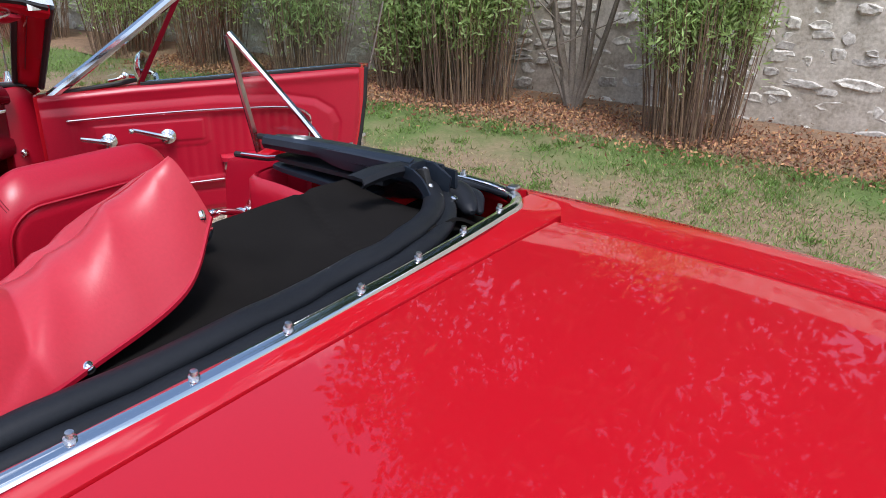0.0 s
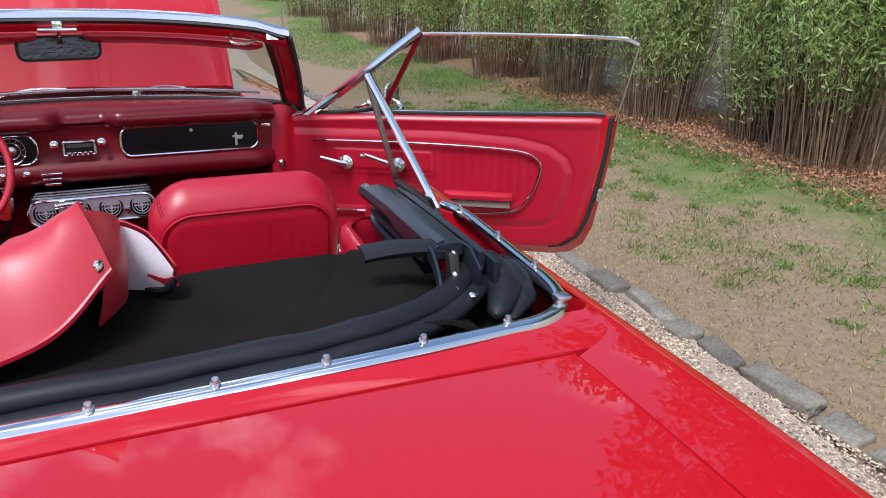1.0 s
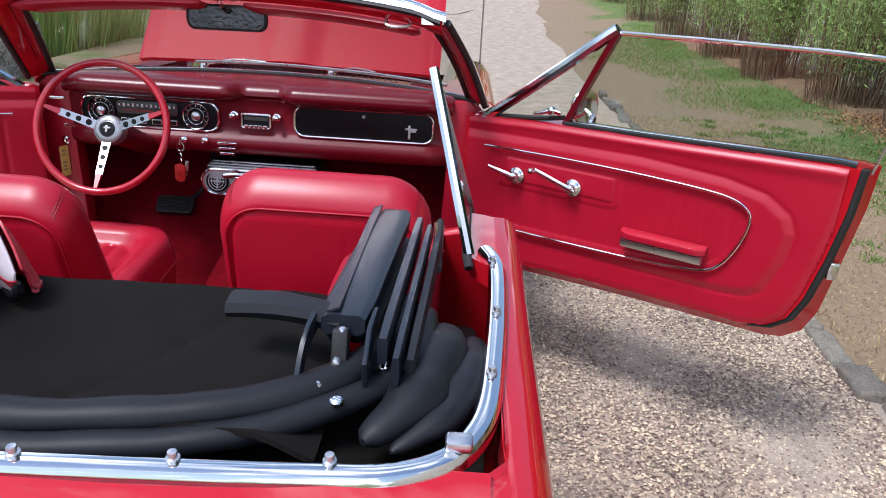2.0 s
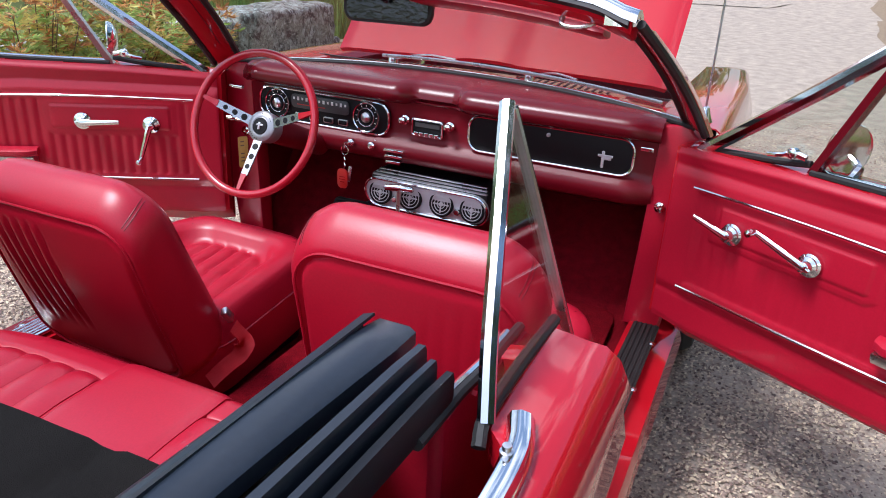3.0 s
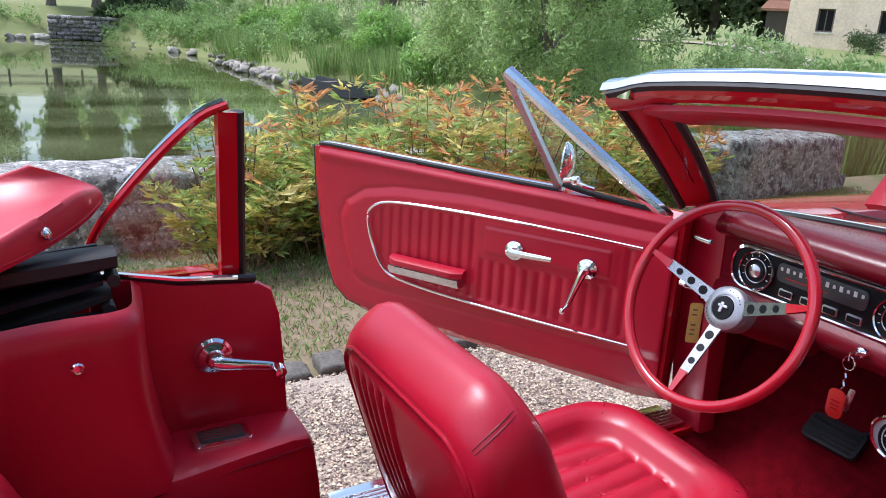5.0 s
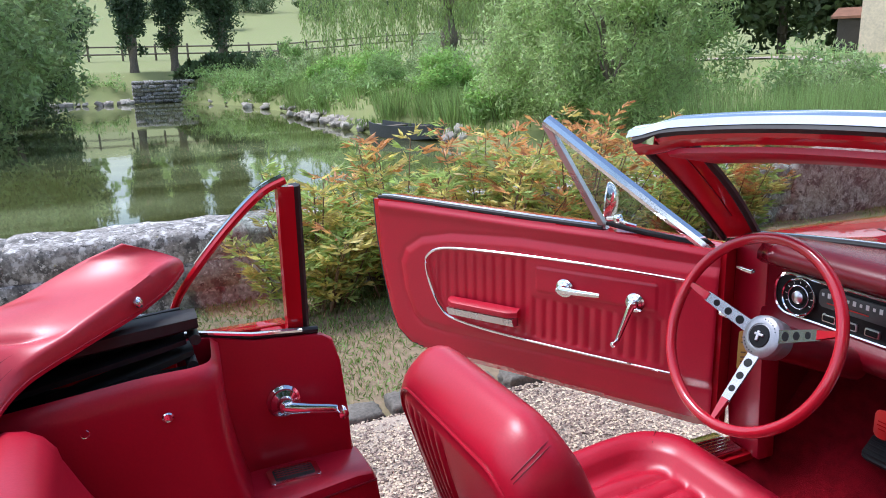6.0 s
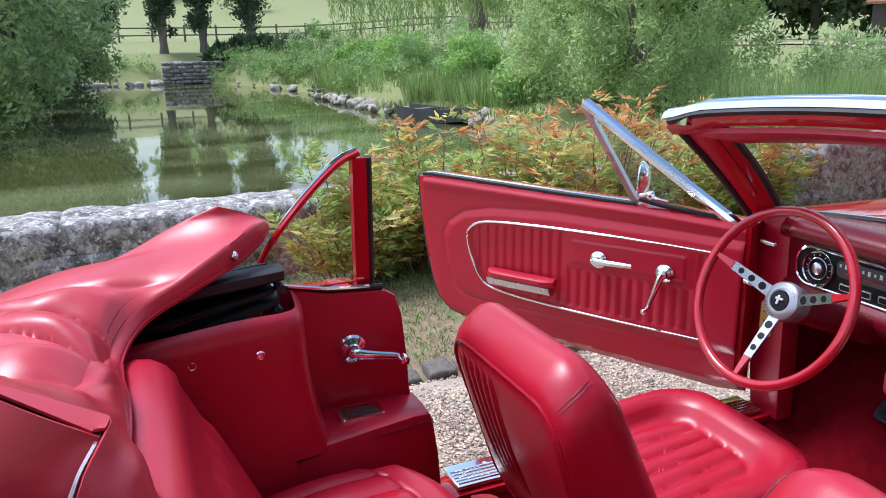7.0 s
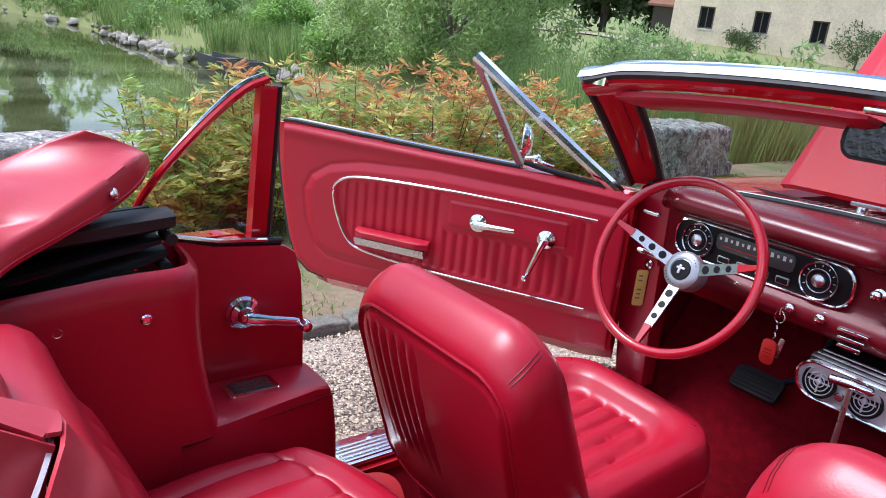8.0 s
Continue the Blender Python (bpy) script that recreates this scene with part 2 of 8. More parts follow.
def ground_mat():
    """Lawn with worn, dry patches; hay-coloured far field."""
    m = mat("lawn_ground", (0.115, 0.165, 0.042), 0.97, vary=0.35, scale=3, fine=70, bump=1.0, bump_scale=60)
    n, l = m.node_tree.nodes, m.node_tree.links
    p = n["Principled BSDF"]
    green = p.inputs["Base Color"].links[0].from_socket
    tc = n.new("ShaderNodeTexCoord")
    ns = n.new("ShaderNodeTexNoise")
    ns.inputs["Scale"].default_value, ns.inputs["Detail"].default_value, ns.inputs["Roughness"].default_value = 0.75, 6, 0.62
    l.new(tc.outputs["Object"], ns.inputs["Vector"])
    rp = n.new("ShaderNodeMapRange")
    rp.inputs["From Min"].default_value, rp.inputs["From Max"].default_value = 0.44, 0.60
    l.new(ns.outputs["Fac"], rp.inputs["Value"])
    # worn most beside the drive, hardly at all beyond the pond
    sep = n.new("ShaderNodeSeparateXYZ")
    l.new(tc.outputs["Object"], sep.inputs[0])
    far = n.new("ShaderNodeMapRange")
    far.inputs["From Min"].default_value, far.inputs["From Max"].default_value = -9.0, -5.0
    far.inputs["To Min"].default_value, far.inputs["To Max"].default_value = 0.12, 0.9
    l.new(sep.outputs["X"], far.inputs["Value"])
    near = n.new("ShaderNodeMapRange")
    near.inputs["From Min"].default_value, near.inputs["From Max"].default_value = 4.3, 2.6
    near.inputs["To Min"].default_value, near.inputs["To Max"].default_value = -0.07, 0.34
    l.new(sep.outputs["X"], near.inputs["Value"])
    ad = n.new("ShaderNodeMath")
    l.new(ns.outputs["Fac"], ad.inputs[0])
    l.new(near.outputs["Result"], ad.inputs[1])
    west = n.new("ShaderNodeMapRange")
    west.inputs["From Min"].default_value, west.inputs["From Max"].default_value = 0.0, -2.0
    west.inputs["To Max"].default_value = -0.27
    l.new(sep.outputs["X"], west.inputs["Value"])
    ad2 = n.new("ShaderNodeMath")
    l.new(ad.outputs[0], ad2.inputs[0])
    l.new(west.outputs["Result"], ad2.inputs[1])
    l.new(ad2.outputs[0], rp.inputs["Value"])
    mu = n.new("ShaderNodeMath")
    mu.operation = "MULTIPLY"
    l.new(rp.outputs["Result"], mu.inputs[0])
    l.new(far.outputs["Result"], mu.inputs[1])
    earth = n.new("ShaderNodeMix")
    earth.data_type = "RGBA"
    earth.inputs["A"].default_value, earth.inputs["B"].default_value = (0.15, 0.095, 0.060, 1), (0.37, 0.26, 0.17, 1)
    fine = n.new("ShaderNodeTexNoise")
    fine.inputs["Scale"].default_value, fine.inputs["Detail"].default_value = 24, 5
    l.new(tc.outputs["Object"], fine.inputs["Vector"])
    l.new(fine.outputs["Fac"], earth.inputs["Factor"])
    mx = n.new("ShaderNodeMix")
    mx.data_type = "RGBA"
    l.new(earth.outputs["Result"], mx.inputs["B"])
    l.new(mu.outputs[0], mx.inputs["Factor"])
    meadow = n.new("ShaderNodeMix")
    meadow.data_type = "RGBA"
    meadow.inputs["B"].default_value = (0.27, 0.29, 0.10, 1)
    out = n.new("ShaderNodeMapRange")
    out.inputs["From Min"].default_value, out.inputs["From Max"].default_value = -7.0, -14.0
    out.inputs["To Max"].default_value = 0.65
    l.new(sep.outputs["X"], out.inputs["Value"])
    l.new(out.outputs["Result"], meadow.inputs["Factor"])
    l.new(green, meadow.inputs["A"])
    l.new(meadow.outputs["Result"], mx.inputs["A"])
    l.new(mx.outputs["Result"], p.inputs["Base Color"])
    return m


def water_mat():
    m = mat("green_pond_water", (0.062, 0.068, 0.022), 0.025, vary=0.15, scale=0.5, fine=3.0)
    n, l = m.node_tree.nodes, m.node_tree.links
    p = n["Principled BSDF"]
    # pale drifts of weed, drawn out across the pond
    murk = p.inputs["Base Color"].links[0].from_socket
    tw = n.new("ShaderNodeTexCoord")
    mw = n.new("ShaderNodeMapping")
    mw.inputs["Scale"].default_value = (0.42, 0.10, 1.0)
    nw = n.new("ShaderNodeTexNoise")
    nw.inputs["Scale"].default_value, nw.inputs["Detail"].default_value, nw.inputs["Distortion"].default_value = 1.0, 7, 0.8
    l.new(tw.outputs["Object"], mw.inputs["Vector"])
    l.new(mw.outputs["Vector"], nw.inputs["Vector"])
    rw = n.new("ShaderNodeMapRange")
    rw.inputs["From Min"].default_value, rw.inputs["From Max"].default_value = 0.50, 0.66
    l.new(nw.outputs["Fac"], rw.inputs["Value"])
    xw = n.new("ShaderNodeMix")
    xw.data_type = "RGBA"
    xw.inputs["B"].default_value = (0.15, 0.17, 0.075, 1)
    l.new(rw.outputs["Result"], xw.inputs["Factor"])
    l.new(murk, xw.inputs["A"])
    l.new(xw.outputs["Result"], p.inputs["Base Color"])
    tc = n.new("ShaderNodeTexCoord")
    mp = n.new("ShaderNodeMapping")
    mp.inputs["Scale"].default_value = (1.0, 1.6, 1.0)
    wv = n.new("ShaderNodeTexNoise")
    wv.inputs["Scale"].default_value, wv.inputs["Detail"].default_value = 2.2, 4
    l.new(tc.outputs["Object"], mp.inputs["Vector"])
    l.new(mp.outputs["Vector"], wv.inputs["Vector"])
    b = n.new("ShaderNodeBump")
    b.inputs["Strength"].default_value, b.inputs["Distance"].default_value = 0.04, 0.02
    l.new(wv.outputs["Fac"], b.inputs["Height"])
    l.new(b.outputs["Normal"], p.inputs["Normal"])
    return m


def lichen(m):
    """White and black lichen blotches, a hand wide and less, over rough stone."""
    n, l = m.node_tree.nodes, m.node_tree.links
    p = n["Principled BSDF"]
    col = p.inputs["Base Color"].links[0].from_socket
    where = n.new("ShaderNodeNewGeometry").outputs["Position"]
    for scale, lo, hi, colour in ((9.0, 0.50, 0.60, (0.095, 0.088, 0.08, 1)), (14.0, 0.53, 0.60, (0.52, 0.50, 0.48, 1)), (34.0, 0.58, 0.64, (0.66, 0.63, 0.60, 1)), (26.0, 0.60, 0.66, (0.06, 0.058, 0.055, 1)), (17.0, 0.64, 0.70, (0.40, 0.36, 0.20, 1))):
        ns = n.new("ShaderNodeTexNoise")
        ns.inputs["Scale"].default_value, ns.inputs["Detail"].default_value, ns.inputs["Roughness"].default_value = scale, 6, 0.65
        shift = n.new("ShaderNodeVectorMath")
        shift.inputs[1].default_value = (scale, scale * 2.1, scale * 0.7)
        l.new(where, shift.inputs[0])
        l.new(shift.outputs[0], ns.inputs["Vector"])
        rp = n.new("ShaderNodeMapRange")
        rp.inputs["From Min"].default_value, rp.inputs["From Max"].default_value = lo, hi
        l.new(ns.outputs["Fac"], rp.inputs["Value"])
        mx = n.new("ShaderNodeMix")
        mx.data_type = "RGBA"
        mx.inputs["B"].default_value = colour
        l.new(rp.outputs["Result"], mx.inputs["Factor"])
        l.new(col, mx.inputs["A"])
        col = mx.outputs["Result"]
    l.new(col, p.inputs["Base Color"])


lichen(STONE_GREY)
LAWN = ground_mat()
WATER = water_mat()

# ---- shape helpers ----
def part(name, bm, material, parent=None, label="", angle=38, data=None):
    """Links a bmesh as ONE mesh object, under a thing or a part if given."""
    if data is None:
        data = bpy.data.meshes.new(name)
        bmesh.ops.recalc_face_normals(bm, faces=bm.faces[:])
        bm.to_mesh(data)
        bm.free()
        data.materials.append(material)
        data.shade_smooth()
        data.set_sharp_from_angle(angle=radians(angle))
    ob = new(name, data)
    if parent is not None:
        ob.parent = parent
    if label:
        ob["label"] = label
    return ob


def thing(name, label, category, at=(0, 0, 0), group="", kind=""):
    """An Empty at a thing's base, which its parts hang under."""
    e = new(name)
    e.location = at
    e.empty_display_size = 0.1
    return tagged(e, label, category, group, kind)


def raw_mesh(name, verts, faces, material, smooth=False):
    me = bpy.data.meshes.new(name)
    me.from_pydata(verts, [], faces)
    me.materials.append(material)
    if smooth:
        me.shade_smooth()
    me.update()
    return me


def loft(bm, rings, closed=True, cap=True):
    """A skin over rings of points; closed: each ring is a loop."""
    rows = [[bm.verts.new(p) for p in ring] for ring in rings]
    k = len(rows[0])
    for a, b in zip(rows, rows[1:]):
        for i in range(k if closed else k - 1):
            j = (i + 1) % k
            bm.faces.new((a[i], a[j], b[j], b[i]))
    if cap and closed:
        bm.faces.new(rows[0][::-1])
        bm.faces.new(rows[-1])
    return rows


def tube(bm, pts, r, n=8, closed=False, flat=1.0, up=(0, 0, 1)):
    """A rod along points. r: one radius or one a point; flat: height over width of its section."""
    pts = [Vector(p) for p in pts]
    rs = r if isinstance(r, (list, tuple)) else [r] * len(pts)
    rings = []
    for i, p in enumerate(pts):
        a = pts[i - 1] if (i or closed) else p
        b = pts[(i + 1) % len(pts)] if (i < len(pts) - 1 or closed) else p
        d = (b - a).normalized()
        side = d.cross(Vector(up))
        side = side.normalized() if side.length > 1e-4 else d.orthogonal().normalized()
        top = side.cross(d).normalized()
        rings.append([p + side * (rs[i] * math.cos(q)) + top * (rs[i] * flat * math.sin(q)) for q in (2 * math.pi * (k + 0.5) / n for k in range(n))])
    if closed:
        rings.append(rings[0])
        rows = [[bm.verts.new(p) for p in ring] for ring in rings[:-1]]
        rows.append(rows[0])
        for a, b in zip(rows, rows[1:]):
            for i in range(n):
                bm.faces.new((a[i], a[(i + 1) % n], b[(i + 1) % n], b[i]))
    else:
        loft(bm, rings)
    return bm


def smooth_line(pts, per=6, closed=False):
    """A Catmull-Rom curve through points."""
    pts = [Vector(p) for p in pts]
    out, k = [], len(pts)
    for i in range(k if closed else k - 1):
        p1, p2 = pts[i], pts[(i + 1) % k]
        p0 = pts[i - 1] if (i or closed) else p1 * 2 - p2
        p3 = pts[(i + 2) % k] if (i + 2 < k or closed) else p2 * 2 - p1
        for s in range(per):
            t = s / per
            out.append(0.5 * (2 * p1 + (p2 - p0) * t + (2 * p0 - 5 * p1 + 4 * p2 - p3) * t * t + (3 * p1 - p0 - 3 * p2 + p3) * t ** 3))
    if not closed:
        out.append(pts[-1])
    return out


def box(bm, c, s, bevel=0.0, m=None, seg=2):
    """A box with centre c and size s, its edges rounded."""
    made = bmesh.ops.create_cube(bm, size=1.0)["verts"]
    bmesh.ops.scale(bm, vec=Vector(s), verts=made)
    if bevel:
        edges = list({e for v in made for e in v.link_edges})
        made = list({v for v in bmesh.ops.bevel(bm, geom=edges, offset=bevel, segments=seg, profile=0.5, affect="EDGES")["verts"]} | {v for v in made if v.is_valid})
    mm = (m or Matrix()) if m else Matrix.Translation(c)
    bmesh.ops.transform(bm, matrix=(Matrix.Translation(c) @ m) if m else mm, verts=made)
    return made


def plate(bm, outline, place, t, bevel=0.0, seg=2):
    """A plate with an outline of (a, b), put into space by place(a, b, depth), t thick."""
    front = [bm.verts.new(place(a, b, 0)) for a, b in outline]
    back = [bm.verts.new(place(a, b, t)) for a, b in outline]
    f = [bm.faces.new(front), bm.faces.new(back[::-1])]
    k = len(outline)
    for i in range(k):
        j = (i + 1) % k
        bm.faces.new((front[i], back[i], back[j], front[j]))
    if bevel:
        edges = list({e for face in f for e in face.edges})
        bmesh.ops.bevel(bm, geom=edges, offset=bevel, segments=seg, profile=0.5, affect="EDGES")
    return bm


def sheet(bm, rows, thick=0.0, closed=False):
    """A skin over rows of points, given a thickness along its own normals."""
    g = [[Vector(p) for p in r] for r in rows]
    nu, nv = len(g), len(g[0])
    top = [[bm.verts.new(p) for p in r] for r in g]
    for i in range(nu - 1):
        for j in range(nv - 1):
            bm.faces.new((top[i][j], top[i + 1][j], top[i + 1][j + 1], top[i][j + 1]))
    if thick:
        bm.normal_update()
        low = [[bm.verts.new(v.co - v.normal * thick) for v in r] for r in top]
        for i in range(nu - 1):
            for j in range(nv - 1):
                bm.faces.new((low[i][j], low[i][j + 1], low[i + 1][j + 1], low[i + 1][j]))
        rim = [(0, j) for j in range(nv)] + [(i, nv - 1) for i in range(1, nu)] + [(nu - 1, j) for j in range(nv - 2, -1, -1)] + [(i, 0) for i in range(nu - 2, 0, -1)]
        for (a, b), (c, d) in zip(rim, rim[1:] + rim[:1]):
            bm.faces.new((top[a][b], low[a][b], low[c][d], top[c][d]))
    return bm


def lathe(bm, profile, m, n=24):
    """A turned body: profile of (radius, height) along the local z of m."""
    rings = []
    for r, h in profile:
        rings.append([m @ Vector((r * math.cos(2 * math.pi * k / n), r * math.sin(2 * math.pi * k / n), h)) for k in range(n)])
    loft(bm, rings)
    return bm


def facing(c, d):
    """A pose at c whose z looks along d."""
    return Matrix.Translation(c) @ Vector(d).to_track_quat("Z", "Y").to_matrix().to_4x4()


def oblong(w, h, r, n=6):
    """An outline of a rounded rectangle about 0."""
    out = []
    for cx, cy, a0 in ((w / 2 - r, h / 2 - r, 0), (-w / 2 + r, h / 2 - r, 90), (-w / 2 + r, -h / 2 + r, 180), (w / 2 - r, -h / 2 + r, 270)):
        for k in range(n + 1):
            a = radians(a0 + 90 * k / n)
            out.append((cx + r * math.cos(a), cy + r * math.sin(a)))
    return out


def loop_dist(px, py, loop):
    """Signed distance of points to a closed loop of (a, b); inside is positive."""
    d = np.full(px.shape, 1e9)
    inside = np.zeros(px.shape, bool)
    for (ax, ay), (bx, by) in zip(loop, loop[1:] + loop[:1]):
        ex, ey = bx - ax, by - ay
        t = np.clip(((px - ax) * ex + (py - ay) * ey) / (ex * ex + ey * ey + 1e-12), 0, 1)
        d = np.minimum(d, np.hypot(px - ax - t * ex, py - ay - t * ey))
        cross = ((ay > py) != (by > py)) & (px < (bx - ax) * (py - ay) / (by - ay + 1e-12) + ax)
        inside ^= cross
    return np.where(inside, d, -d)


def step(x, a, b):
    t = np.clip((np.asarray(x, float) - a) / (b - a), 0, 1)
    return t * t * (3 - 2 * t)

# ---- ground, drive, pond ----
def shore(x):
    """The line of the bank on the north side of the pond."""
    return float(np.interp(-x, [6.5, 10.0, 12.0, 15.8, 17.6, 19.8, 25.0, 32.7, 37.7, 41.0, 44.0, 46.0], [10.6, 7.7, 7.3, 7.3, 7.9, 6.9, 6.6, 6.9, 6.6, 5.9, 5.0, 3.9]))


def pond_edge(x, y):
    """Positive inside the pond: an uneven oval behind the low wall."""
    wob = 1.6 * noise.noise(Vector((x * 0.11, y * 0.11, 3.1))) + 0.5 * noise.noise(Vector((x * 0.4, y * 0.4, 7.7)))
    far = min(x + 46.6, -4.1 - x)
    north = shore(x) - y
    south = y + 14 + 0.28 * x if x > -30 else y + 5.6 + 0.05 * (x + 30)
    return min(far, north, south) + wob * 0.25


def height(x, y):
    """The lie of the land."""
    z = 0.03 * noise.noise(Vector((x * 0.5, y * 0.5, 0)))
    if x < -4.3:
        d = pond_edge(x, y)
        bank = 0.55 * step(-x, 10, 20) + 0.5 * step(-x, 38, 48) + 1.2 * step(-x, 48, 64) + 15 * step(-x, 62, 200)
        bank += 0.7 * step(y, 10, 26) + 3.0 * step(y, 40, 120)
        z += float(bank) * (1 - float(step(d, -2.5, 0.3)))
        z -= 1.3 * float(step(d, -1.0, 1.2))
    else:
        z += 0.9 * float(step(y, 12, 34)) + 0.10 * float(step(x, 3.3, 5.0)) + 3.0 * float(step(y, 40, 120))
    if -1.97 < x < 2.17:
        z = -0.03 + 0.9 * float(step(y, 12, 34)) + 3.0 * float(step(y, 40, 120))
    return z


def axis(lo, hi, fine_lo, fine_hi, step_fine, grow):
    a, s, v = [fine_lo], step_fine, fine_lo
    while v < fine_hi:
        v += step_fine
        a.append(v)
    while v < hi:
        s *= grow
        v += s
        a.append(v)
    s, v = step_fine, fine_lo
    while v > lo:
        s *= grow
        v -= s
        a.insert(0, v)
    return a


GX, GY = axis(-900, 900, -6.0, 6.0, 0.14, 1.06), axis(-900, 900, -3.0, 9.0, 0.16, 1.06)
verts = [(x, y, height(x, y)) for x in GX for y in GY]
ny = len(GY)
faces = [(i * ny + j, (i + 1) * ny + j, (i + 1) * ny + j + 1, i * ny + j + 1) for i in range(len(GX) - 1) for j in range(ny - 1)]
ground = tagged(new("ground", raw_mesh("ground", verts, faces, LAWN, True)), "patchy green and dry lawn running to the field", "ground", kind="structure")

bm = bmesh.new()
rows = []
for i in range(90):
    y = -14 + i * 0.5
    bend = 0.55 * float(step(y, 8, 32))
    rows.append([(-1.96 + bend + 0.04 * math.sin(y * 1.7) + k / 10 * (4.11 + 0.06 * math.sin(y * 1.3)), y, 0.004 + 0.9 * float(step(y, 12, 34)) + 0.008 * math.sin(k * 2.1 + y * 3.3)) for k in range(11)])
sheet(bm, rows)
driveway = tagged(part("driveway", bm, GRAVEL_BED), "pale pinkish gravel driveway", "driveway", kind="structure")

bm = bmesh.new()
wx = [-4.2 - 1.0 * k for k in range(46)]
sheet(bm, [[(x, -16 + 0.8 * j, -0.62) for j in range(46)] for x in wx])
pond = tagged(part("pond_water", bm, WATER), "still green pond water reflecting trees and sky", "pond", kind="structure")

# ---- the car: painted shell ----
car = thing("convertible_car", "red open-top classic convertible parked on gravel, doors and hood open", "car")


def side_profile(x_top, x_bulge, z_top, y):
    """Half section of a body side, from the top edge down to the sill."""
    return [(x_top - 0.035, y, z_top + 0.001), (x_top - 0.012, y, z_top), (x_top + 0.004, y, z_top - 0.012), (x_top + 0.018, y, z_top - 0.06),
            (x_bulge - 0.006, y, z_top - 0.14), (x_bulge, y, z_top - 0.20), (x_bulge - 0.008, y, z_top - 0.28), (x_bulge - 0.022, y, 0.50), (x_bulge - 0.04, y, 0.36), (x_bulge - 0.065, y, 0.27)]


def arch(z, y, yc, r):
    """Lifts points that lie within a wheel arch."""
    d2 = r * r - (y - yc) ** 2
    return max(z, 0.32 + math.sqrt(d2)) if d2 > 0 else z


REAR_AXLE, FRONT_AXLE, TYRE_R = -1.12, 1.62, 0.32


def front_edge(z):
    """How far forward the quarter reaches, by height: it sweeps back towards the belt."""
    return -0.075 - 0.125 * float(step(z, 0.74, 0.93))


def quarter_panel(s):
    bm = bmesh.new()
    rows = []
    for i in range(64):
        y = -1.98 + i * 1.98 / 63
        k = float(step(y, -1.98, -1.5))
        x_top = 0.70 + 0.085 * k
        z_top = 0.885 + 0.043 * float(step(y, -1.95, -1.0)) + 0.006 * float(step(y, -0.5, -0.1))
        if s < 0:
            z_top -= 0.036 * float(step(y, -0.58, -0.42))
        if y < -1.0245:
            v = (-1.0245 - y) / 0.93
            z_top = 0.9275 + 0.004 * v - 0.055 * v * v
        inner_x = 0.656 if y < -1.021 else (0.715 if y < -0.93 else 0.75)
        if y > -0.42:
            inner_x = 0.75 - 0.036 * float(step(y, -0.42, -0.33))
        prof = side_profile(x_top, 0.795 + 0.02 * k * float(1 - step(y, -0.6, 0)), z_top, y)
        zi = z_top + (0.007 if y > -0.93 else -0.001)
        top = [(inner_x, y, zi - 0.03), (inner_x, y, zi), (inner_x + (x_top - 0.035 - inner_x) * 0.5, y, z_top + (0.004 if y > -0.9 else 0.0))]
        ring = []
        for x, yy, z in top + [(x, yy, arch(z, yy, REAR_AXLE, 0.36) if z < 0.8 else z) for x, yy, z in prof]:
            if y > -0.5:
                yy = -0.5 + (y + 0.5) / 0.5 * (front_edge(z) + 0.5)
            ring.append((s * x, yy, z))
        rows.append(ring)
    sheet(bm, rows, 0.004)
    return part("quarter_panel", bm, PAINT, car, "glossy red rear quarter panel")


def jamb(s):
    """The painted end of the quarter beside the door opening, swept like its edge."""
    bm = bmesh.new()
    d_top = 0.022 if s < 0 else 0.0
    outline = [(0.665, 0.915 - d_top), (0.71, 0.925 - d_top), (0.755, 0.925 - d_top), (0.782, 0.90 - d_top), (0.795, 0.78), (0.785, 0.5), (0.765, 0.37), (0.66, 0.37), (0.655, 0.6), (0.655, 0.8)]
    plate(bm, outline, lambda a, b, d: Vector((s * a, front_edge(b) - 0.012 - d, b)), 0.04, 0.004)
    return part("door_jamb", bm, PAINT, car)


def front_fender(s):
    bm = bmesh.new()
    rows = []
    for i in range(40):
        y = 1.02 + i * (2.48 - 1.02) / 39
        z_top = 0.925 - 0.035 * float(step(y, 1.0, 2.5)) - 0.05 * float(step(y, 2.3, 2.5))
        x_top = 0.775 - 0.03 * float(step(y, 1.9, 2.5))
        prof = side_profile(x_top, 0.80, z_top, y)
        top = [(0.585, y, z_top - 0.025), (0.60, y, z_top - 0.004), (0.68, y, z_top + 0.003)]
        rows.append([(s * x, yy, arch(z, yy, FRONT_AXLE, 0.36) if z < 0.8 else z) for x, yy, z in top + prof])
    sheet(bm, rows, 0.004)
    return part("front_fender", bm, PAINT, car, "glossy red front fender")


for s in (-1, 1):
    quarter_panel(s)
    jamb(s)
    front_fender(s)

# deck between the top well and the boot lid
bm = bmesh.new()
rows = []
for k in range(41):
    x = -0.735 + 1.47 * k / 40
    b = 1 - (abs(x) / 0.70) ** 6 if abs(x) < 0.70 else 0
    y0 = -0.93 - 0.055 * max(0.0, b) - 0.01 * (1 - (x / 0.7) ** 2)
    crown = 0.012 * (1 - (x / 0.72) ** 2)
    rows.append([(x, y0 + 0.02, 0.90 + crown), (x, y0, 0.936 + crown), (x, (y0 - 1.022) / 2, 0.931 + crown), (x, -1.019, 0.926 + crown), (x, -1.0215, 0.90 + crown)])
sheet(bm, rows, 0.003)
part("rear_deck", bm, PAINT, car)

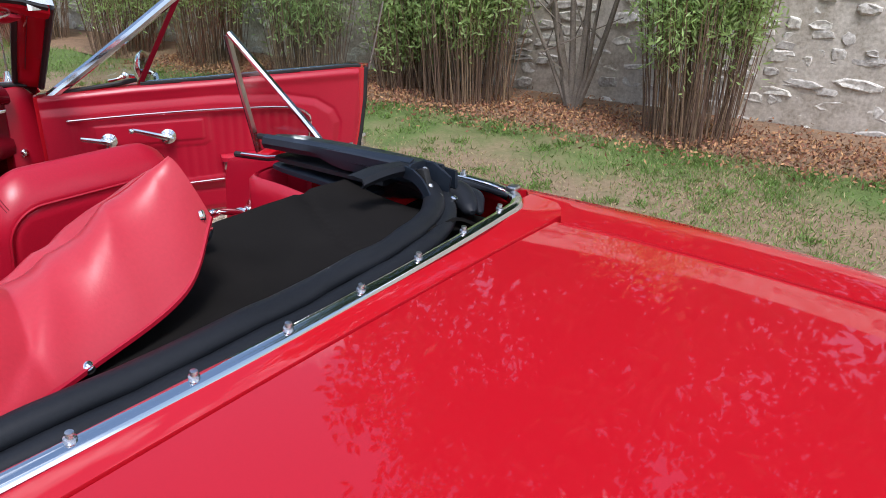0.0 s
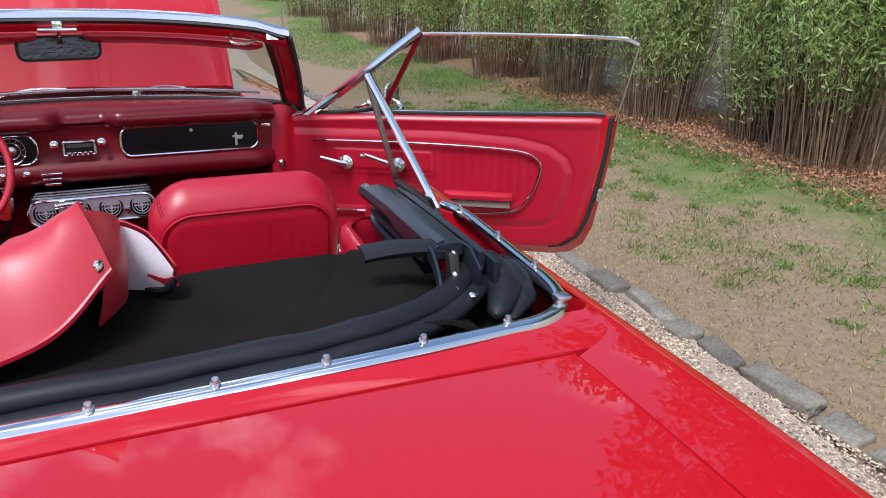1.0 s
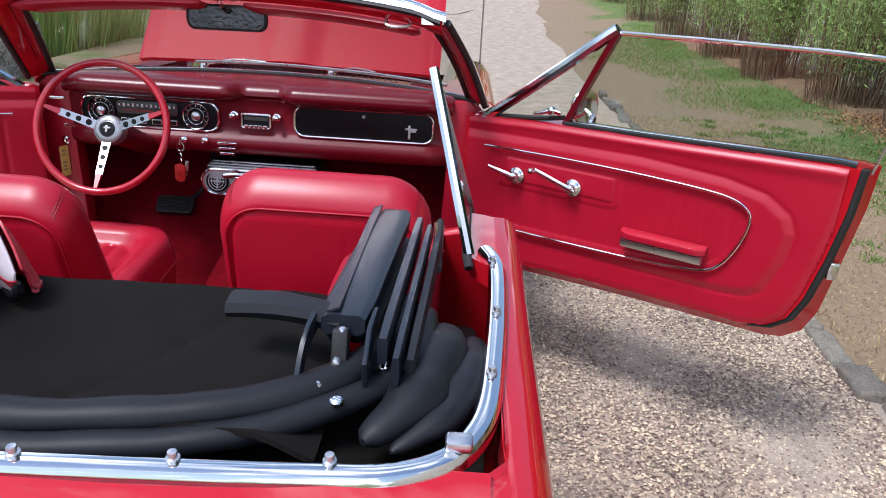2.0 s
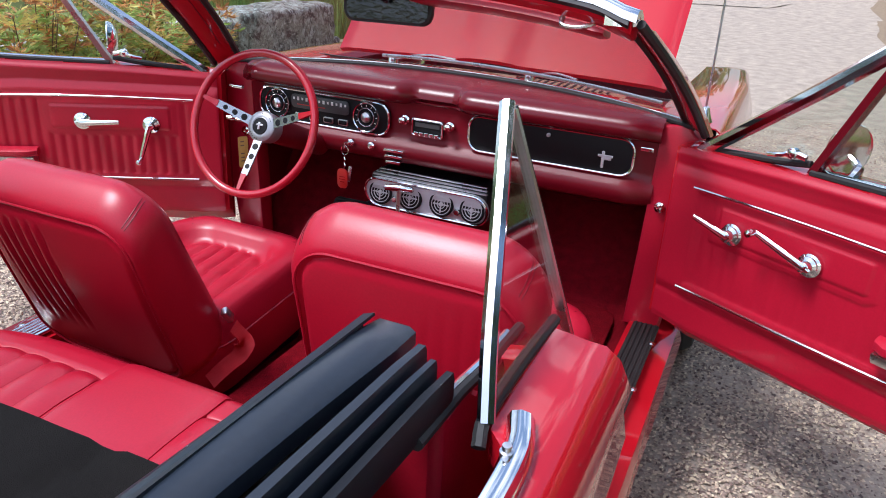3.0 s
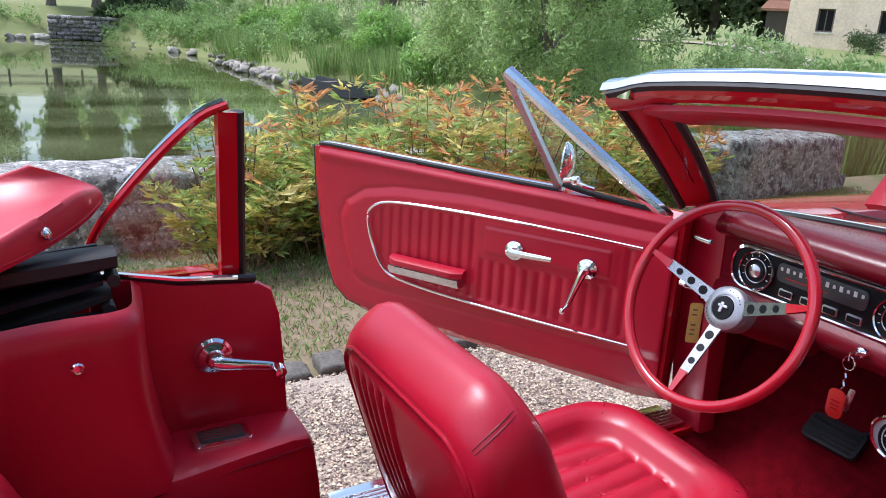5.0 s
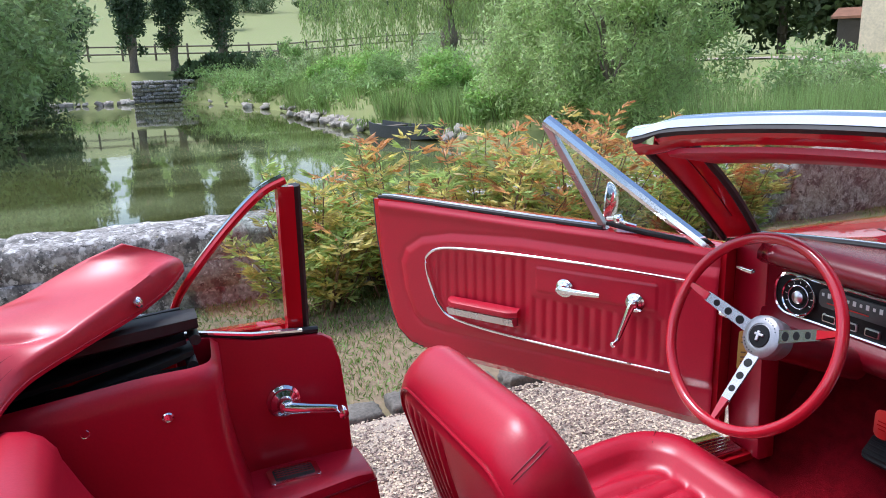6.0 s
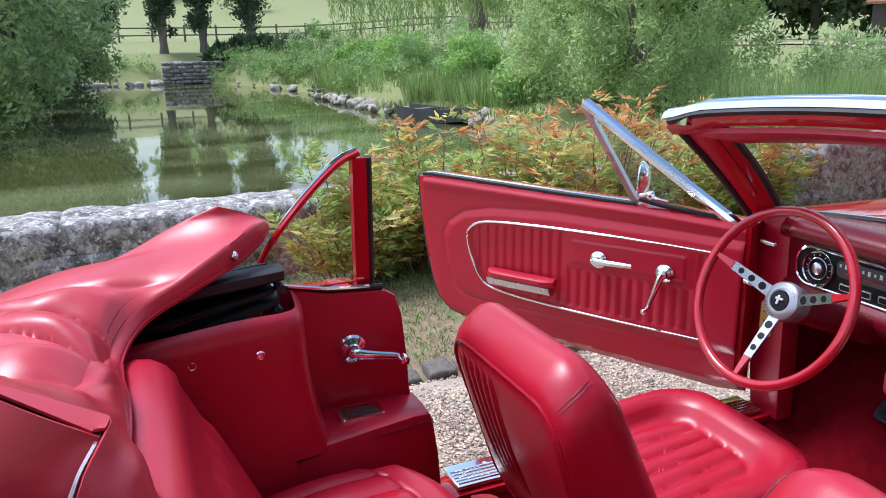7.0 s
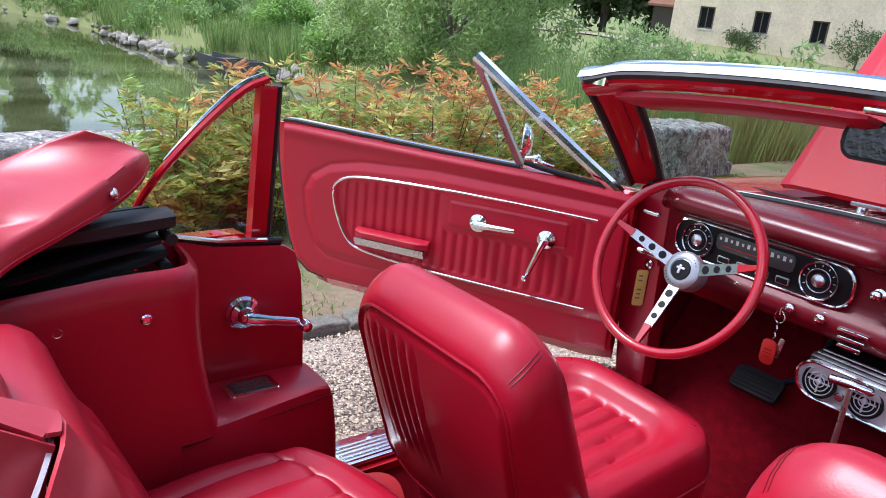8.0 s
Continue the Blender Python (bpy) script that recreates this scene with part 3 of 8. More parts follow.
bm = bmesh.new()
rows = []
for i in range(36):
    v = i / 35
    y = -1.0245 - v * 0.93
    row = []
    for k in range(33):
        a = k / 32 * 2 - 1
        x = a * (0.6535 - 0.004 * v)
        z = 0.926 + 0.011 * (1 - a * a) + 0.004 * v - 0.055 * v * v - 0.03 * float(step(v, 0.93, 1.0))
        row.append((x, y, z))
    rows.append(row)
sheet(bm, rows, 0.012)
part("trunk_lid", bm, PAINT, car, "glossy red trunk lid reflecting sky and trees")

# rear end, bumpers, lamps
bm = bmesh.new()
plate(bm, [(-0.72, 0.86), (0.72, 0.86), (0.74, 0.74), (0.70, 0.42), (-0.70, 0.42), (-0.74, 0.74)], lambda a, b, d: Vector((a, -1.98 + d + 0.06 * (0.86 - b), b)), 0.03, 0.01)
part("rear_panel", bm, PAINT, car)
for yb, zb in ((-2.04, 0.50), (2.56, 0.48)):
    bm = bmesh.new()
    d = 1 if yb > 0 else -1
    tube(bm, smooth_line([(-0.82, yb - d * 0.35, zb), (-0.80, yb - d * 0.06, zb), (-0.5, yb, zb), (0, yb + d * 0.02, zb), (0.5, yb, zb), (0.80, yb - d * 0.06, zb), (0.82, yb - d * 0.35, zb)]), 0.05, 10)
    part("bumper", bm, CHROME, car, "chrome bumper")
for s in (-1, 1):
    for k in range(3):
        bm = bmesh.new()
        box(bm, (s * (0.47 + 0.09 * k), -1.992, 0.72), (0.06, 0.03, 0.18), 0.01)
        part("tail_light", bm, TAIL_RED, car, "red vertical tail light")
bm = bmesh.new()
plate(bm, [(-0.66, 0.80), (0.66, 0.80), (0.68, 0.56), (-0.68, 0.56)], lambda a, b, d: Vector((a, 2.44 - d, b)), 0.03, 0.02)
part("grille", bm, BLACK_FACE, car, "dark recessed front grille")
bm = bmesh.new()
plate(bm, [(-0.74, 0.54), (0.74, 0.54), (0.70, 0.34), (-0.70, 0.34)], lambda a, b, d: Vector((a, 2.50 - d, b)), 0.05, 0.02)
part("valance", bm, PAINT, car)
for s in (-1, 1):
    bm = bmesh.new()
    lathe(bm, [(0.0, 0.03), (0.05, 0.026), (0.085, 0.01), (0.095, 0.0), (0.095, -0.04), (0.0, -0.04)], facing((s * 0.67, 2.50, 0.69), (0, 1, 0)))
    part("headlight", bm, CHROME, car, "round headlight in chrome bezel")

# wheels
def wheel(x, y, s):
    bm = bmesh.new()
    m = facing((x, y, TYRE_R), (s, 0, 0))
    lathe(bm, [(0.19, -0.08), (0.29, -0.085), (0.315, -0.06), (0.32, 0.0), (0.315, 0.06), (0.29, 0.085), (0.19, 0.08)], m, 40)
    tyre = part("wheel", bm, TYRE, car, "black road tyre with chrome rim")
    bm = bmesh.new()
    lathe(bm, [(0.0, 0.055), (0.06, 0.055), (0.08, 0.03), (0.15, 0.03), (0.185, 0.075), (0.192, 0.07), (0.192, -0.07), (0.0, -0.07)], m, 32)
    part("rim", bm, CHROME, tyre)


for s in (-1, 1):
    for y in (REAR_AXLE, FRONT_AXLE):
        wheel(s * 0.71, y, s)

# sill rockers and scuff plates
for s in (-1, 1):
    bm = bmesh.new()
    plate(bm, [(0.64, 0.37), (0.70, 0.375), (0.735, 0.355), (0.768, 0.345), (0.782, 0.30), (0.76, 0.22), (0.66, 0.20)], lambda a, b, d: Vector((s * a, 1.06 - d, b)), 1.15, 0.004)
    part("rocker", bm, PAINT, car)
    bm = bmesh.new()
    box(bm, (s * (0.690 if s > 0 else 0.700), 0.48, 0.381), (0.07 if s > 0 else 0.095, 0.93, 0.010), 0.003)
    scuff = part("scuff_plate", bm, CHROME if s < 0 else RUBBER, car, "bright ribbed sill scuff plate" if s < 0 else "black ribbed sill scuff plate")
    for k in range(5):
        bm = bmesh.new()
        box(bm, (s * (0.664 + 0.013 * k), 0.48, 0.3875), (0.005, 0.92, 0.004), 0.001)
        part("scuff_rib", bm, CHROME if s < 0 else RUBBER, scuff)
    for k in range(4):
        bm = bmesh.new()
        lathe(bm, [(0.009, -0.003), (0.0095, 0.0), (0.006, 0.003), (0.0, 0.004)], facing((s * 0.722, 0.12 + 0.24 * k, 0.386), (0, 0, 1)), 12)
        part("screw", bm, CHROME, scuff)

# cowl with louvres, hood stood open
bm = bmesh.new()
rows = []
for k in range(25):
    a = k / 24 * 2 - 1
    x = a * 0.70
    rows.append([(x, 1.13 - 0.14 * abs(a) ** 3, 0.925 + 0.018 * (1 - a * a)), (x, 1.20 - 0.10 * abs(a) ** 3, 0.922 + 0.02 * (1 - a * a)), (x, 1.40, 0.905 + 0.02 * (1 - a * a)), (x, 1.46, 0.86)])
sheet(bm, rows, 0.004)
cowl = part("cowl", bm, PAINT, car)
for s in (-1, 1):
    for k in range(14):
        bm = bmesh.new()
        box(bm, (s * (0.14 + 0.022 * k), 1.295, 0.939 - 0.02 * (0.14 + 0.022 * k) ** 2 / 0.49), (0.008, 0.06, 0.004), 0.0015)
        part("louvre", bm, RUBBER, cowl)
# unseen engine bay floor, added so that no light leaks up from below
bm = bmesh.new()
box(bm, (0, 1.95, 0.45), (1.16, 1.0, 0.03), 0.01)
part("engine_bay_light_block", bm, RUBBER, car, "dark plate added across the engine bay to block light")

HOOD_A = radians(47)
bm = bmesh.new()
rows = []
for i in range(25):
    v = i / 24
    row = []
    for k in range(33):
        a = k / 32 * 2 - 1
        x = a * (0.572 + 0.012 * v)
        lift = 0.018 * (1 - a * a) + 0.012 * float(step(0.16 - abs(abs(a) - 0.0) , 0, 0.05)) - 0.008 * float(step(abs(a), 0.97, 1.0))
        d = v * 1.12
        row.append((x, 1.40 + d * math.cos(HOOD_A) - lift * math.sin(HOOD_A), 0.935 + d * math.sin(HOOD_A) + lift * math.cos(HOOD_A)))
    rows.append(row)
sheet(bm, rows, 0.02)
part("hood", bm, PAINT, car, "red hood stood open ahead of the windshield")

# ---- windshield, header, wipers ----
def header_line(a):
    """The windshield's top bow at a from -1 to 1."""
    q = 1 - abs(a) ** 2.4
    r = float(step(abs(a), 0.86, 1.0))
    return Vector((a * 0.612, 0.552 + 0.085 * q, 1.218 + 0.038 * q - 0.012 * r))


def base_line(a):
    q = 1 - abs(a) ** 2.2
    return Vector((a * 0.72, 0.965 + 0.185 * q, 0.935 + 0.016 * q))


def glass_side(s, v):
    """The side edge of the glass, from the header (0) down to the cowl (1)."""
    return Vector((s * 0.578, 0.645, 1.200)).lerp(Vector((s * 0.697, 0.985, 0.940)), v) + Vector((s * 0.006, 0.014, 0.008)) * math.sin(math.pi * v)


def pillar_side(s, v):
    """The door side of the windshield pillar, from the header down to the hinge."""
    return Vector((s * 0.620, 0.545, 1.212)).lerp(Vector((s * 0.742, 0.930, 0.930)), v) + Vector((s * 0.008, 0.010, 0.006)) * math.sin(math.pi * v)


bm = bmesh.new()
rows = []
for k in range(33):
    a = (k / 32 * 2 - 1) * 0.96
    h, b = header_line(a) + Vector((0, 0.085 * abs(a) ** 3 + 0.02, -0.014)), base_line(a)
    rows.append([h.lerp(b, v / 10) + Vector((0, 0.03, 0.015)) * math.sin(math.pi * v / 10) for v in range(11)])
sheet(bm, rows, 0.004)
glass = part("windshield", bm, GLASS, car, "clear curved windshield glass")
glass.visible_shadow = False

N = 41
AS = [k / (N - 1) * 2 - 1 for k in range(N)]
# painted header rail, the padded visor edge below it, the bright moulding over it
def bow_strip(name, mat_, offs, label, a_max=1.0, thick=None):
    bm = bmesh.new()
    rings = []
    for a in AS:
        p = header_line(a * a_max)
        rings.append([p + Vector((0, dy, dz)) for dy, dz in offs])
    loft(bm, rings)
    return part(name, bm, mat_, car, label)


bow_strip("header_rail", PAINT, [(-0.030, 0.012), (0.02, 0.018), (0.045, -0.002), (0.035, -0.028), (-0.012, -0.026), (-0.028, -0.012)], "red windshield header rail")
bow_strip("header_moulding", CHROME, [(-0.036, 0.012), (-0.030, 0.026), (-0.012, 0.034), (0.012, 0.032), (0.034, 0.020), (0.044, 0.006), (0.036, 0.006), (0.0, 0.020), (-0.026, 0.012)], "polished bright header moulding", 1.015)
bow_strip("header_seal", RUBBER, [(-0.040, 0.004), (-0.033, 0.013), (-0.028, 0.010), (-0.030, -0.004)], "black rubber header seal", 0.99)

for s in (-1, 1):
    bm = bmesh.new()
    rings = []
    for k in range(13):
        v = k / 12
        o, i = pillar_side(s, v), glass_side(s, v)
        back = Vector((-s * 0.35, -0.85, 0.40)).normalized()
        rings.append([o, o.lerp(i, 0.12) + back * 0.010, o.lerp(i, 0.40) + back * 0.017, o.lerp(i, 0.72) + back * 0.013, o.lerp(i, 0.95) + back * 0.004, i - back * 0.012, o.lerp(i, 0.4) - back * 0.030 + Vector((s * 0.03, 0, 0)), o - back * 0.020 + Vector((s * 0.012, 0, 0))])
    loft(bm, rings)
    pillar = part("windshield_pillar", bm, PAINT, car, "red windshield pillar", 60)
    bm = bmesh.new()
    tube(bm, [pillar_side(s, k / 12) + Vector((s * 0.006, -0.004, 0)) for k in range(13)], 0.010, 8)
    part("pillar_seal", bm, RUBBER, pillar, "black rubber door seal")
    bm = bmesh.new()
    tube(bm, [glass_side(s, k / 12) + Vector((-s * 0.002, 0.002, 0)) for k in range(13)], 0.0095, 6)
    part("glass_seal", bm, RUBBER, pillar)
    bm = bmesh.new()
    tube(bm, [pillar_side(s, v).lerp(glass_side(s, v), 0.62) + Vector((-s * 0.35, -0.85, 0.40)).normalized() * 0.0155 for v in (0.05, 0.3, 0.6, 0.8)], 0.0016, 5)
    part("pillar_seam", bm, VINYL_DARK, pillar)
    # bright corner caps
    bm = bmesh.new()
    p = header_line(s)
    loft(bm, [[p + Vector((s * (-0.055 + 0.06 * k), y0 + yy * w, zz * w + 0.004)) for yy, zz in ((-0.034, -0.004), (-0.032, 0.016), (-0.012, 0.028), (0.016, 0.026), (0.040, 0.010), (0.040, -0.006))] for k, w, y0 in ((0.0, 1.0, 0.012), (0.5, 1.0, 0.010), (0.85, 0.85, 0.010), (1.05, 0.5, 0.010))])
    part("corner_cap", bm, CHROME, pillar, "bright header corner cap")
    # sun visor folded up along the header
    bm = bmesh.new()
    rings = []
    for k in range(21):
        a = s * (0.10 + 0.80 * k / 20)
        p = header_line(a) + Vector((0, 0.002, -0.034))
        e = 0.6 if k in (0, 20) else 1.0
        rings.append([p + Vector((0, dy * e, dz * e)) for dy, dz in ((-0.012, 0.004), (-0.018, -0.006), (-0.006, -0.016), (0.085, -0.034), (0.10, -0.028), (0.095, -0.014))])
    loft(bm, rings)
    visor = part("sun_visor", bm, VINYL, car, "red vinyl sun visor folded up")
    if s < 0:
        continue
    # latch hook
    bm = bmesh.new()
    p = header_line(s * 0.80) + Vector((0, 0.004, -0.030))
    tube(bm, smooth_line([p + Vector((-0.03, 0, 0.012)), p + Vector((-0.028, -0.02, -0.008)), p + Vector((0.0, -0.028, -0.012)), p + Vector((0.035, -0.02, -0.004)), p + Vector((0.04, 0.0, 0.012))]), 0.005, 8)
    part("top_latch", bm, STAIN, car, "bright convertible top latch")

# inside mirror on its bracket
bm = bmesh.new()
box(bm, (0, 0.60, 1.236), (0.10, 0.05, 0.012), 0.004)
box(bm, (0, 0.612, 1.247), (0.028, 0.03, 0.03), 0.006)
bracket = part("mirror_bracket", bm, CHROME, car, "chrome mirror bracket")
bm = bmesh.new()
tube(bm, smooth_line([(0, 0.605, 1.235), (0.0, 0.625, 1.215), (0, 0.68, 1.195)]), 0.006, 8)
part("mirror_stem", bm, CHROME, bracket)
bm = bmesh.new()
mm = pose(-0.007, 0.695, 1.177, 0, 0, 8) @ pose(0, 0, 0, 84, 0, 0)
plate(bm, oblong(0.225, 0.072, 0.026), lambda a, b, d: mm @ Vector((a, b, -d)), 0.022, 0.005)
mirror = part("mirror_housing", bm, RUBBER, car, "inside rear mirror with a dark reflection put in by colour")
# face coloured dark and mottled in place of what it would mirror
bm = bmesh.new()
plate(bm, oblong(0.208, 0.058, 0.020), lambda a, b, d: mm @ Vector((a, b, 0.0035 - d)), 0.003)
part("mirror_face", bm, mat("dark_reflection_mirror", (0.05, 0.05, 0.055), 0.12, 0.9, vary=0.3, scale=40, fine=200, bump=0.3, bump_scale=90), mirror)

# lower windshield moulding and wipers
bm = bmesh.new()
tube(bm, [base_line(a) + Vector((0, 0.016, 0.006)) for a in AS], 0.010, 8, flat=0.6)
part("lower_moulding", bm, CHROME, car, "bright lower windshield moulding")
bm = bmesh.new()
tube(bm, [base_line(a) + Vector((0, -0.004, 0.004)) for a in AS], 0.012, 8, flat=0.7)
part("lower_seal", bm, RUBBER, car)


def wiper(px, tip_a, tip_b):
    pivot = base_line(px / 0.72) + Vector((0, 0.075, 0.012))
    a, b = [base_line(v) + Vector((0, 0.045 - 0.012, 0.030)) for v in (tip_a, tip_b)]
    mid = a.lerp(b, 0.5) + Vector((0, 0.012, 0.012))
    bm = bmesh.new()
    tube(bm, smooth_line([pivot, pivot.lerp(mid, 0.5) + Vector((0, 0, 0.014)), mid]), [0.006] * 6 + [0.005] * 6 + [0.004], 8, flat=0.6)
    arm = part("wiper_arm", bm, STAIN, car, "bright wiper arm")
    bm = bmesh.new()
    lathe(bm, [(0.016, -0.03), (0.016, 0.002), (0.012, 0.012), (0.0, 0.014)], facing(pivot, (0, 0.2, 1)), 16)
    part("pivot", bm, CHROME, arm)
    bm = bmesh.new()
    tube(bm, [a + (b - a) * (k / 8) + Vector((0, 0, 0.006 * math.sin(math.pi * k / 8))) for k in range(9)], 0.0055, 6)
    part("blade", bm, STAIN, arm)


wiper(-0.26, 0.30, -0.38)
wiper(0.20, 0.86, 0.16)

# radio mast on the fender
bm = bmesh.new()
lathe(bm, [(0.022, -0.004), (0.022, 0.004), (0.014, 0.022), (0.009, 0.04), (0.0, 0.044)], facing((0.725, 1.09, 0.927), (0, 0, 1)), 18)
base = part("antenna", bm, CHROME, car, "chrome radio mast")
bm = bmesh.new()
tube(bm, [(0.725, 1.09, 0.96), (0.722, 1.07, 1.35), (0.718, 1.05, 1.75)], [0.0032, 0.0026, 0.0018], 6)
part("mast", bm, STAIN, base)

# ---- doors, opened wide ----
DOOR_TRIM = [(0.085, 0.828), (0.25, 0.832), (0.43, 0.834), (0.62, 0.832), (0.78, 0.826), (0.855, 0.815), (0.893, 0.792), (0.902, 0.765), (0.893, 0.715),
             (0.872, 0.663), (0.848, 0.626), (0.815, 0.602), (0.74, 0.589), (0.612, 0.580), (0.35, 0.574), (0.085, 0.571)]
DOOR_CREASE = [(-0.1, 0.866), (0.25, 0.874), (0.58, 0.880), (0.82, 0.866), (0.93, 0.843), (0.995, 0.80), (1.018, 0.75), (1.005, 0.66), (0.970, 0.575), (0.93, 0.548), (0.85, 0.540), (-0.1, 0.540)]
DOOR_POCKET = [(0.150, 0.815), (0.530, 0.815), (0.530, 0.728), (0.515, 0.718), (0.150, 0.718)]


def door(s):
    """One door: s is -1 for the driver's side. Local u runs from hinge to latch, w into the car."""
    o, u, nn = Vector((s * 0.69, 0.88, 0)), Vector((s * 0.862, -0.506, 0)), Vector((-s * 0.506, -0.862, 0))

    def at(a, z, w=0.0):
        return o + u * a + nn * w + Vector((0, 0, z))

    outline = [(0.0, 0.46), (0.08, 0.450), (0.33, 0.460), (0.61, 0.468), (0.93, 0.470), (0.985, 0.480), (1.03, 0.515), (1.058, 0.58), (1.085, 0.70), (1.105, 0.83), (1.112, 0.945),
               (1.07, 0.949), (0.85, 0.940), (0.55, 0.930), (0.30, 0.925), (0.10, 0.912), (0.0, 0.905)]
    # shell with the bulged outer skin
    bm = bmesh.new()
    rings = []
    for w, inset in ((-0.010, 0.0), (-0.03, -0.004), (-0.085, -0.012), (-0.115, -0.004), (-0.135, 0.03), (-0.142, 0.10)):
        cx, cz = 0.55, 0.70
        ring = []
        for a, z in outline:
            zz = z - (0.05 if (w < -0.05 and z < 0.6) else 0.0)
            ring.append(at(a + (cx - a) * inset * 0.6 + ((0.012 if w > -0.05 or s < 0 else 0.048) if a > 0.9 else 0), zz + (cz - zz) * inset * 1.5, w))
        rings.append(ring)
    loft(bm, rings)
    body = part("door", bm, PAINT, car, "open red door with pleated vinyl trim")
    # trim panel with its raised field, pleats and pocket
    A, Z = np.meshgrid(np.linspace(0.012, 1.10, 250), np.linspace(0.455, 0.945, 116), indexing="ij")
    shell_d = loop_dist(A, Z, outline)
    tr, cr, po = loop_dist(A, Z, DOOR_TRIM), loop_dist(A, Z, DOOR_CREASE), loop_dist(A, Z, DOOR_POCKET)
    h = 0.004 + 0.007 * step(cr, 0.0, 0.030) - 0.0022 * np.exp(-((cr - 0.0) / 0.006) ** 2)
    h += 0.006 * np.exp(-((Z - 0.905 - 0.02 * A) / 0.016) ** 2)
    rib = 0.5 + 0.5 * np.cos(2 * math.pi * A / 0.0335)
    in_trim = step(tr, 0.008, 0.018) * (1 - step(po, -0.012, -0.004))
    h += -0.004 * in_trim + (0.0036 if s < 0 else 0.0016) * in_trim * rib ** 0.6
    h += 0.004 * step(po, 0.0, 0.012) - 0.004 * np.exp(-((po - 0.010) / 0.0035) ** 2)
    h *= step(shell_d, -0.002, 0.018)
    keep = shell_d > -0.004
    bm = bmesh.new()
    vs = {}
    for i in range(A.shape[0]):
        for j in range(A.shape[1]):
            if keep[i, j]:
                vs[i, j] = bm.verts.new(at(float(A[i, j]), float(Z[i, j]), float(h[i, j]) - 0.006))
    for i in range(A.shape[0] - 1):
        for j in range(A.shape[1] - 1):
            q = [(i, j), (i + 1, j), (i + 1, j + 1), (i, j + 1)]
            if all(k in vs for k in q):
                bm.faces.new([vs[k] for k in q])
    panel = part("trim_panel", bm, VINYL, body, "pleated red vinyl door panel", 60)
    for f in panel.data.polygons:
        if f.normal.dot(nn) < 0:
            panel.data.flip_normals()
        break
    bm = bmesh.new()
    tube(bm, [at(p[0], p[1], 0.0155) for p in smooth_line([(a, z, 0) for a, z in DOOR_TRIM], 4)], 0.0042, 8)
    part("trim_bead", bm, CHROME, body, "bright bead round the pleats")
    # arm rest with its bright strip
    bm = bmesh.new()
    rings = []
    for k in range(11):
        a = 0.565 + 0.245 * k / 10
        e = 0.55 if k in (0, 10) else 1.0
        rings.append([at(a, 0.652 + dz, 0.012 + dw * e) for dw, dz in ((0, 0.018), (0.026, 0.016), (0.036, 0.010), (0.038, -0.002), (0.036, -0.006), (0, -0.008))])
    loft(bm, rings)
    rest = part("arm_rest", bm, VINYL, body, "red vinyl arm rest")
    bm = bmesh.new()
    rings = [[at(0.572 + 0.231 * k / 6, 0.636 + dz, 0.012 + dw) for dw, dz in ((0.0, 0.008), (0.037, 0.008), (0.036, -0.002), (0.026, -0.017), (0.0, -0.020))] for k in range(7)]
    loft(bm, rings)
    part("arm_rest_strip", bm, STAIN, rest, "bright metal strip under the arm rest")
    # inside handle and window crank
    def lever(name, a, z, da, dz, label, knob):
        bm = bmesh.new()
        m = facing(at(a, z, 0.012), nn)
        lathe(bm, [(0.026, 0.0), (0.026, 0.005), (0.021, 0.008), (0.021, 0.013), (0.014, 0.017), (0.013, 0.030), (0.006, 0.034), (0.0, 0.034)], m, 24)
        h_ = part(name, bm, CHROME, body, label)
        bm = bmesh.new()
        p0, p1 = at(a, z, 0.040), at(a + da, z + dz, 0.048)
        tube(bm, [p0 - (p1 - p0) * 0.12, p0, p0.lerp(p1, 0.4), p0.lerp(p1, 0.8), p1], [0.006, 0.011, 0.0085, 0.0075, 0.006], 10, flat=0.7, up=nn)
        part("lever", bm, CHROME, h_)
        if knob:
            bm = bmesh.new()
            lathe(bm, [(0.006, -0.004), (0.008, 0.008), (0.0095, 0.018), (0.008, 0.027), (0.0, 0.03)], facing(p1, nn), 14)
            part("knob", bm, CHROME, h_)

    if s < 0:
        lever("door_handle", 0.422, 0.756, -0.118, 0.006, "chrome inside door handle", False)
        lever("window_crank", 0.218, 0.748, 0.034, -0.105, "chrome window crank", True)
    else:
        lever("door_handle", 0.205, 0.752, -0.085, 0.022, "chrome inside door handle", False)
        lever("window_crank", 0.395, 0.752, -0.118, 0.040, "chrome window crank", True)
    # latch edge: rubber seal and striker
    bm = bmesh.new()
    tube(bm, [at(a + (0.016 if s < 0 else 0.018), z, -0.030) for a, z in outline[4:11]], 0.015, 8)
    part("edge_seal", bm, RUBBER, body, "black rubber edge seal")
    bm = bmesh.new()
    box(bm, at(1.090 if s < 0 else 1.112, 0.665, -0.055), (0.03, 0.045, 0.05), 0.006)
    part("latch", bm, CHROME, body, "chrome door latch")
    # belt felt and moulding
    belt = [(0.33, 0.930), (0.55, 0.935), (0.85, 0.945), (1.07, 0.953), (1.112, 0.951)]
    bm = bmesh.new()
    tube(bm, [at(a, z + 0.001, -0.020) for a, z in belt], 0.007, 6)
    part("belt_felt", bm, RUBBER, body)
    bm = bmesh.new()
    tube(bm, [at(a, z + 0.003, -0.044) for a, z in belt], 0.008, 8, flat=0.6)
    part("belt_moulding", bm, CHROME, body, "bright belt moulding")

    # vent window
    def lean(z):
        return -0.034 + (z - 0.93) / 0.28 * 0.062

    apex, b_rear, b_front = (0.475, 1.210), (0.328, 0.936), (0.062, 0.905)
    bm = bmesh.new()
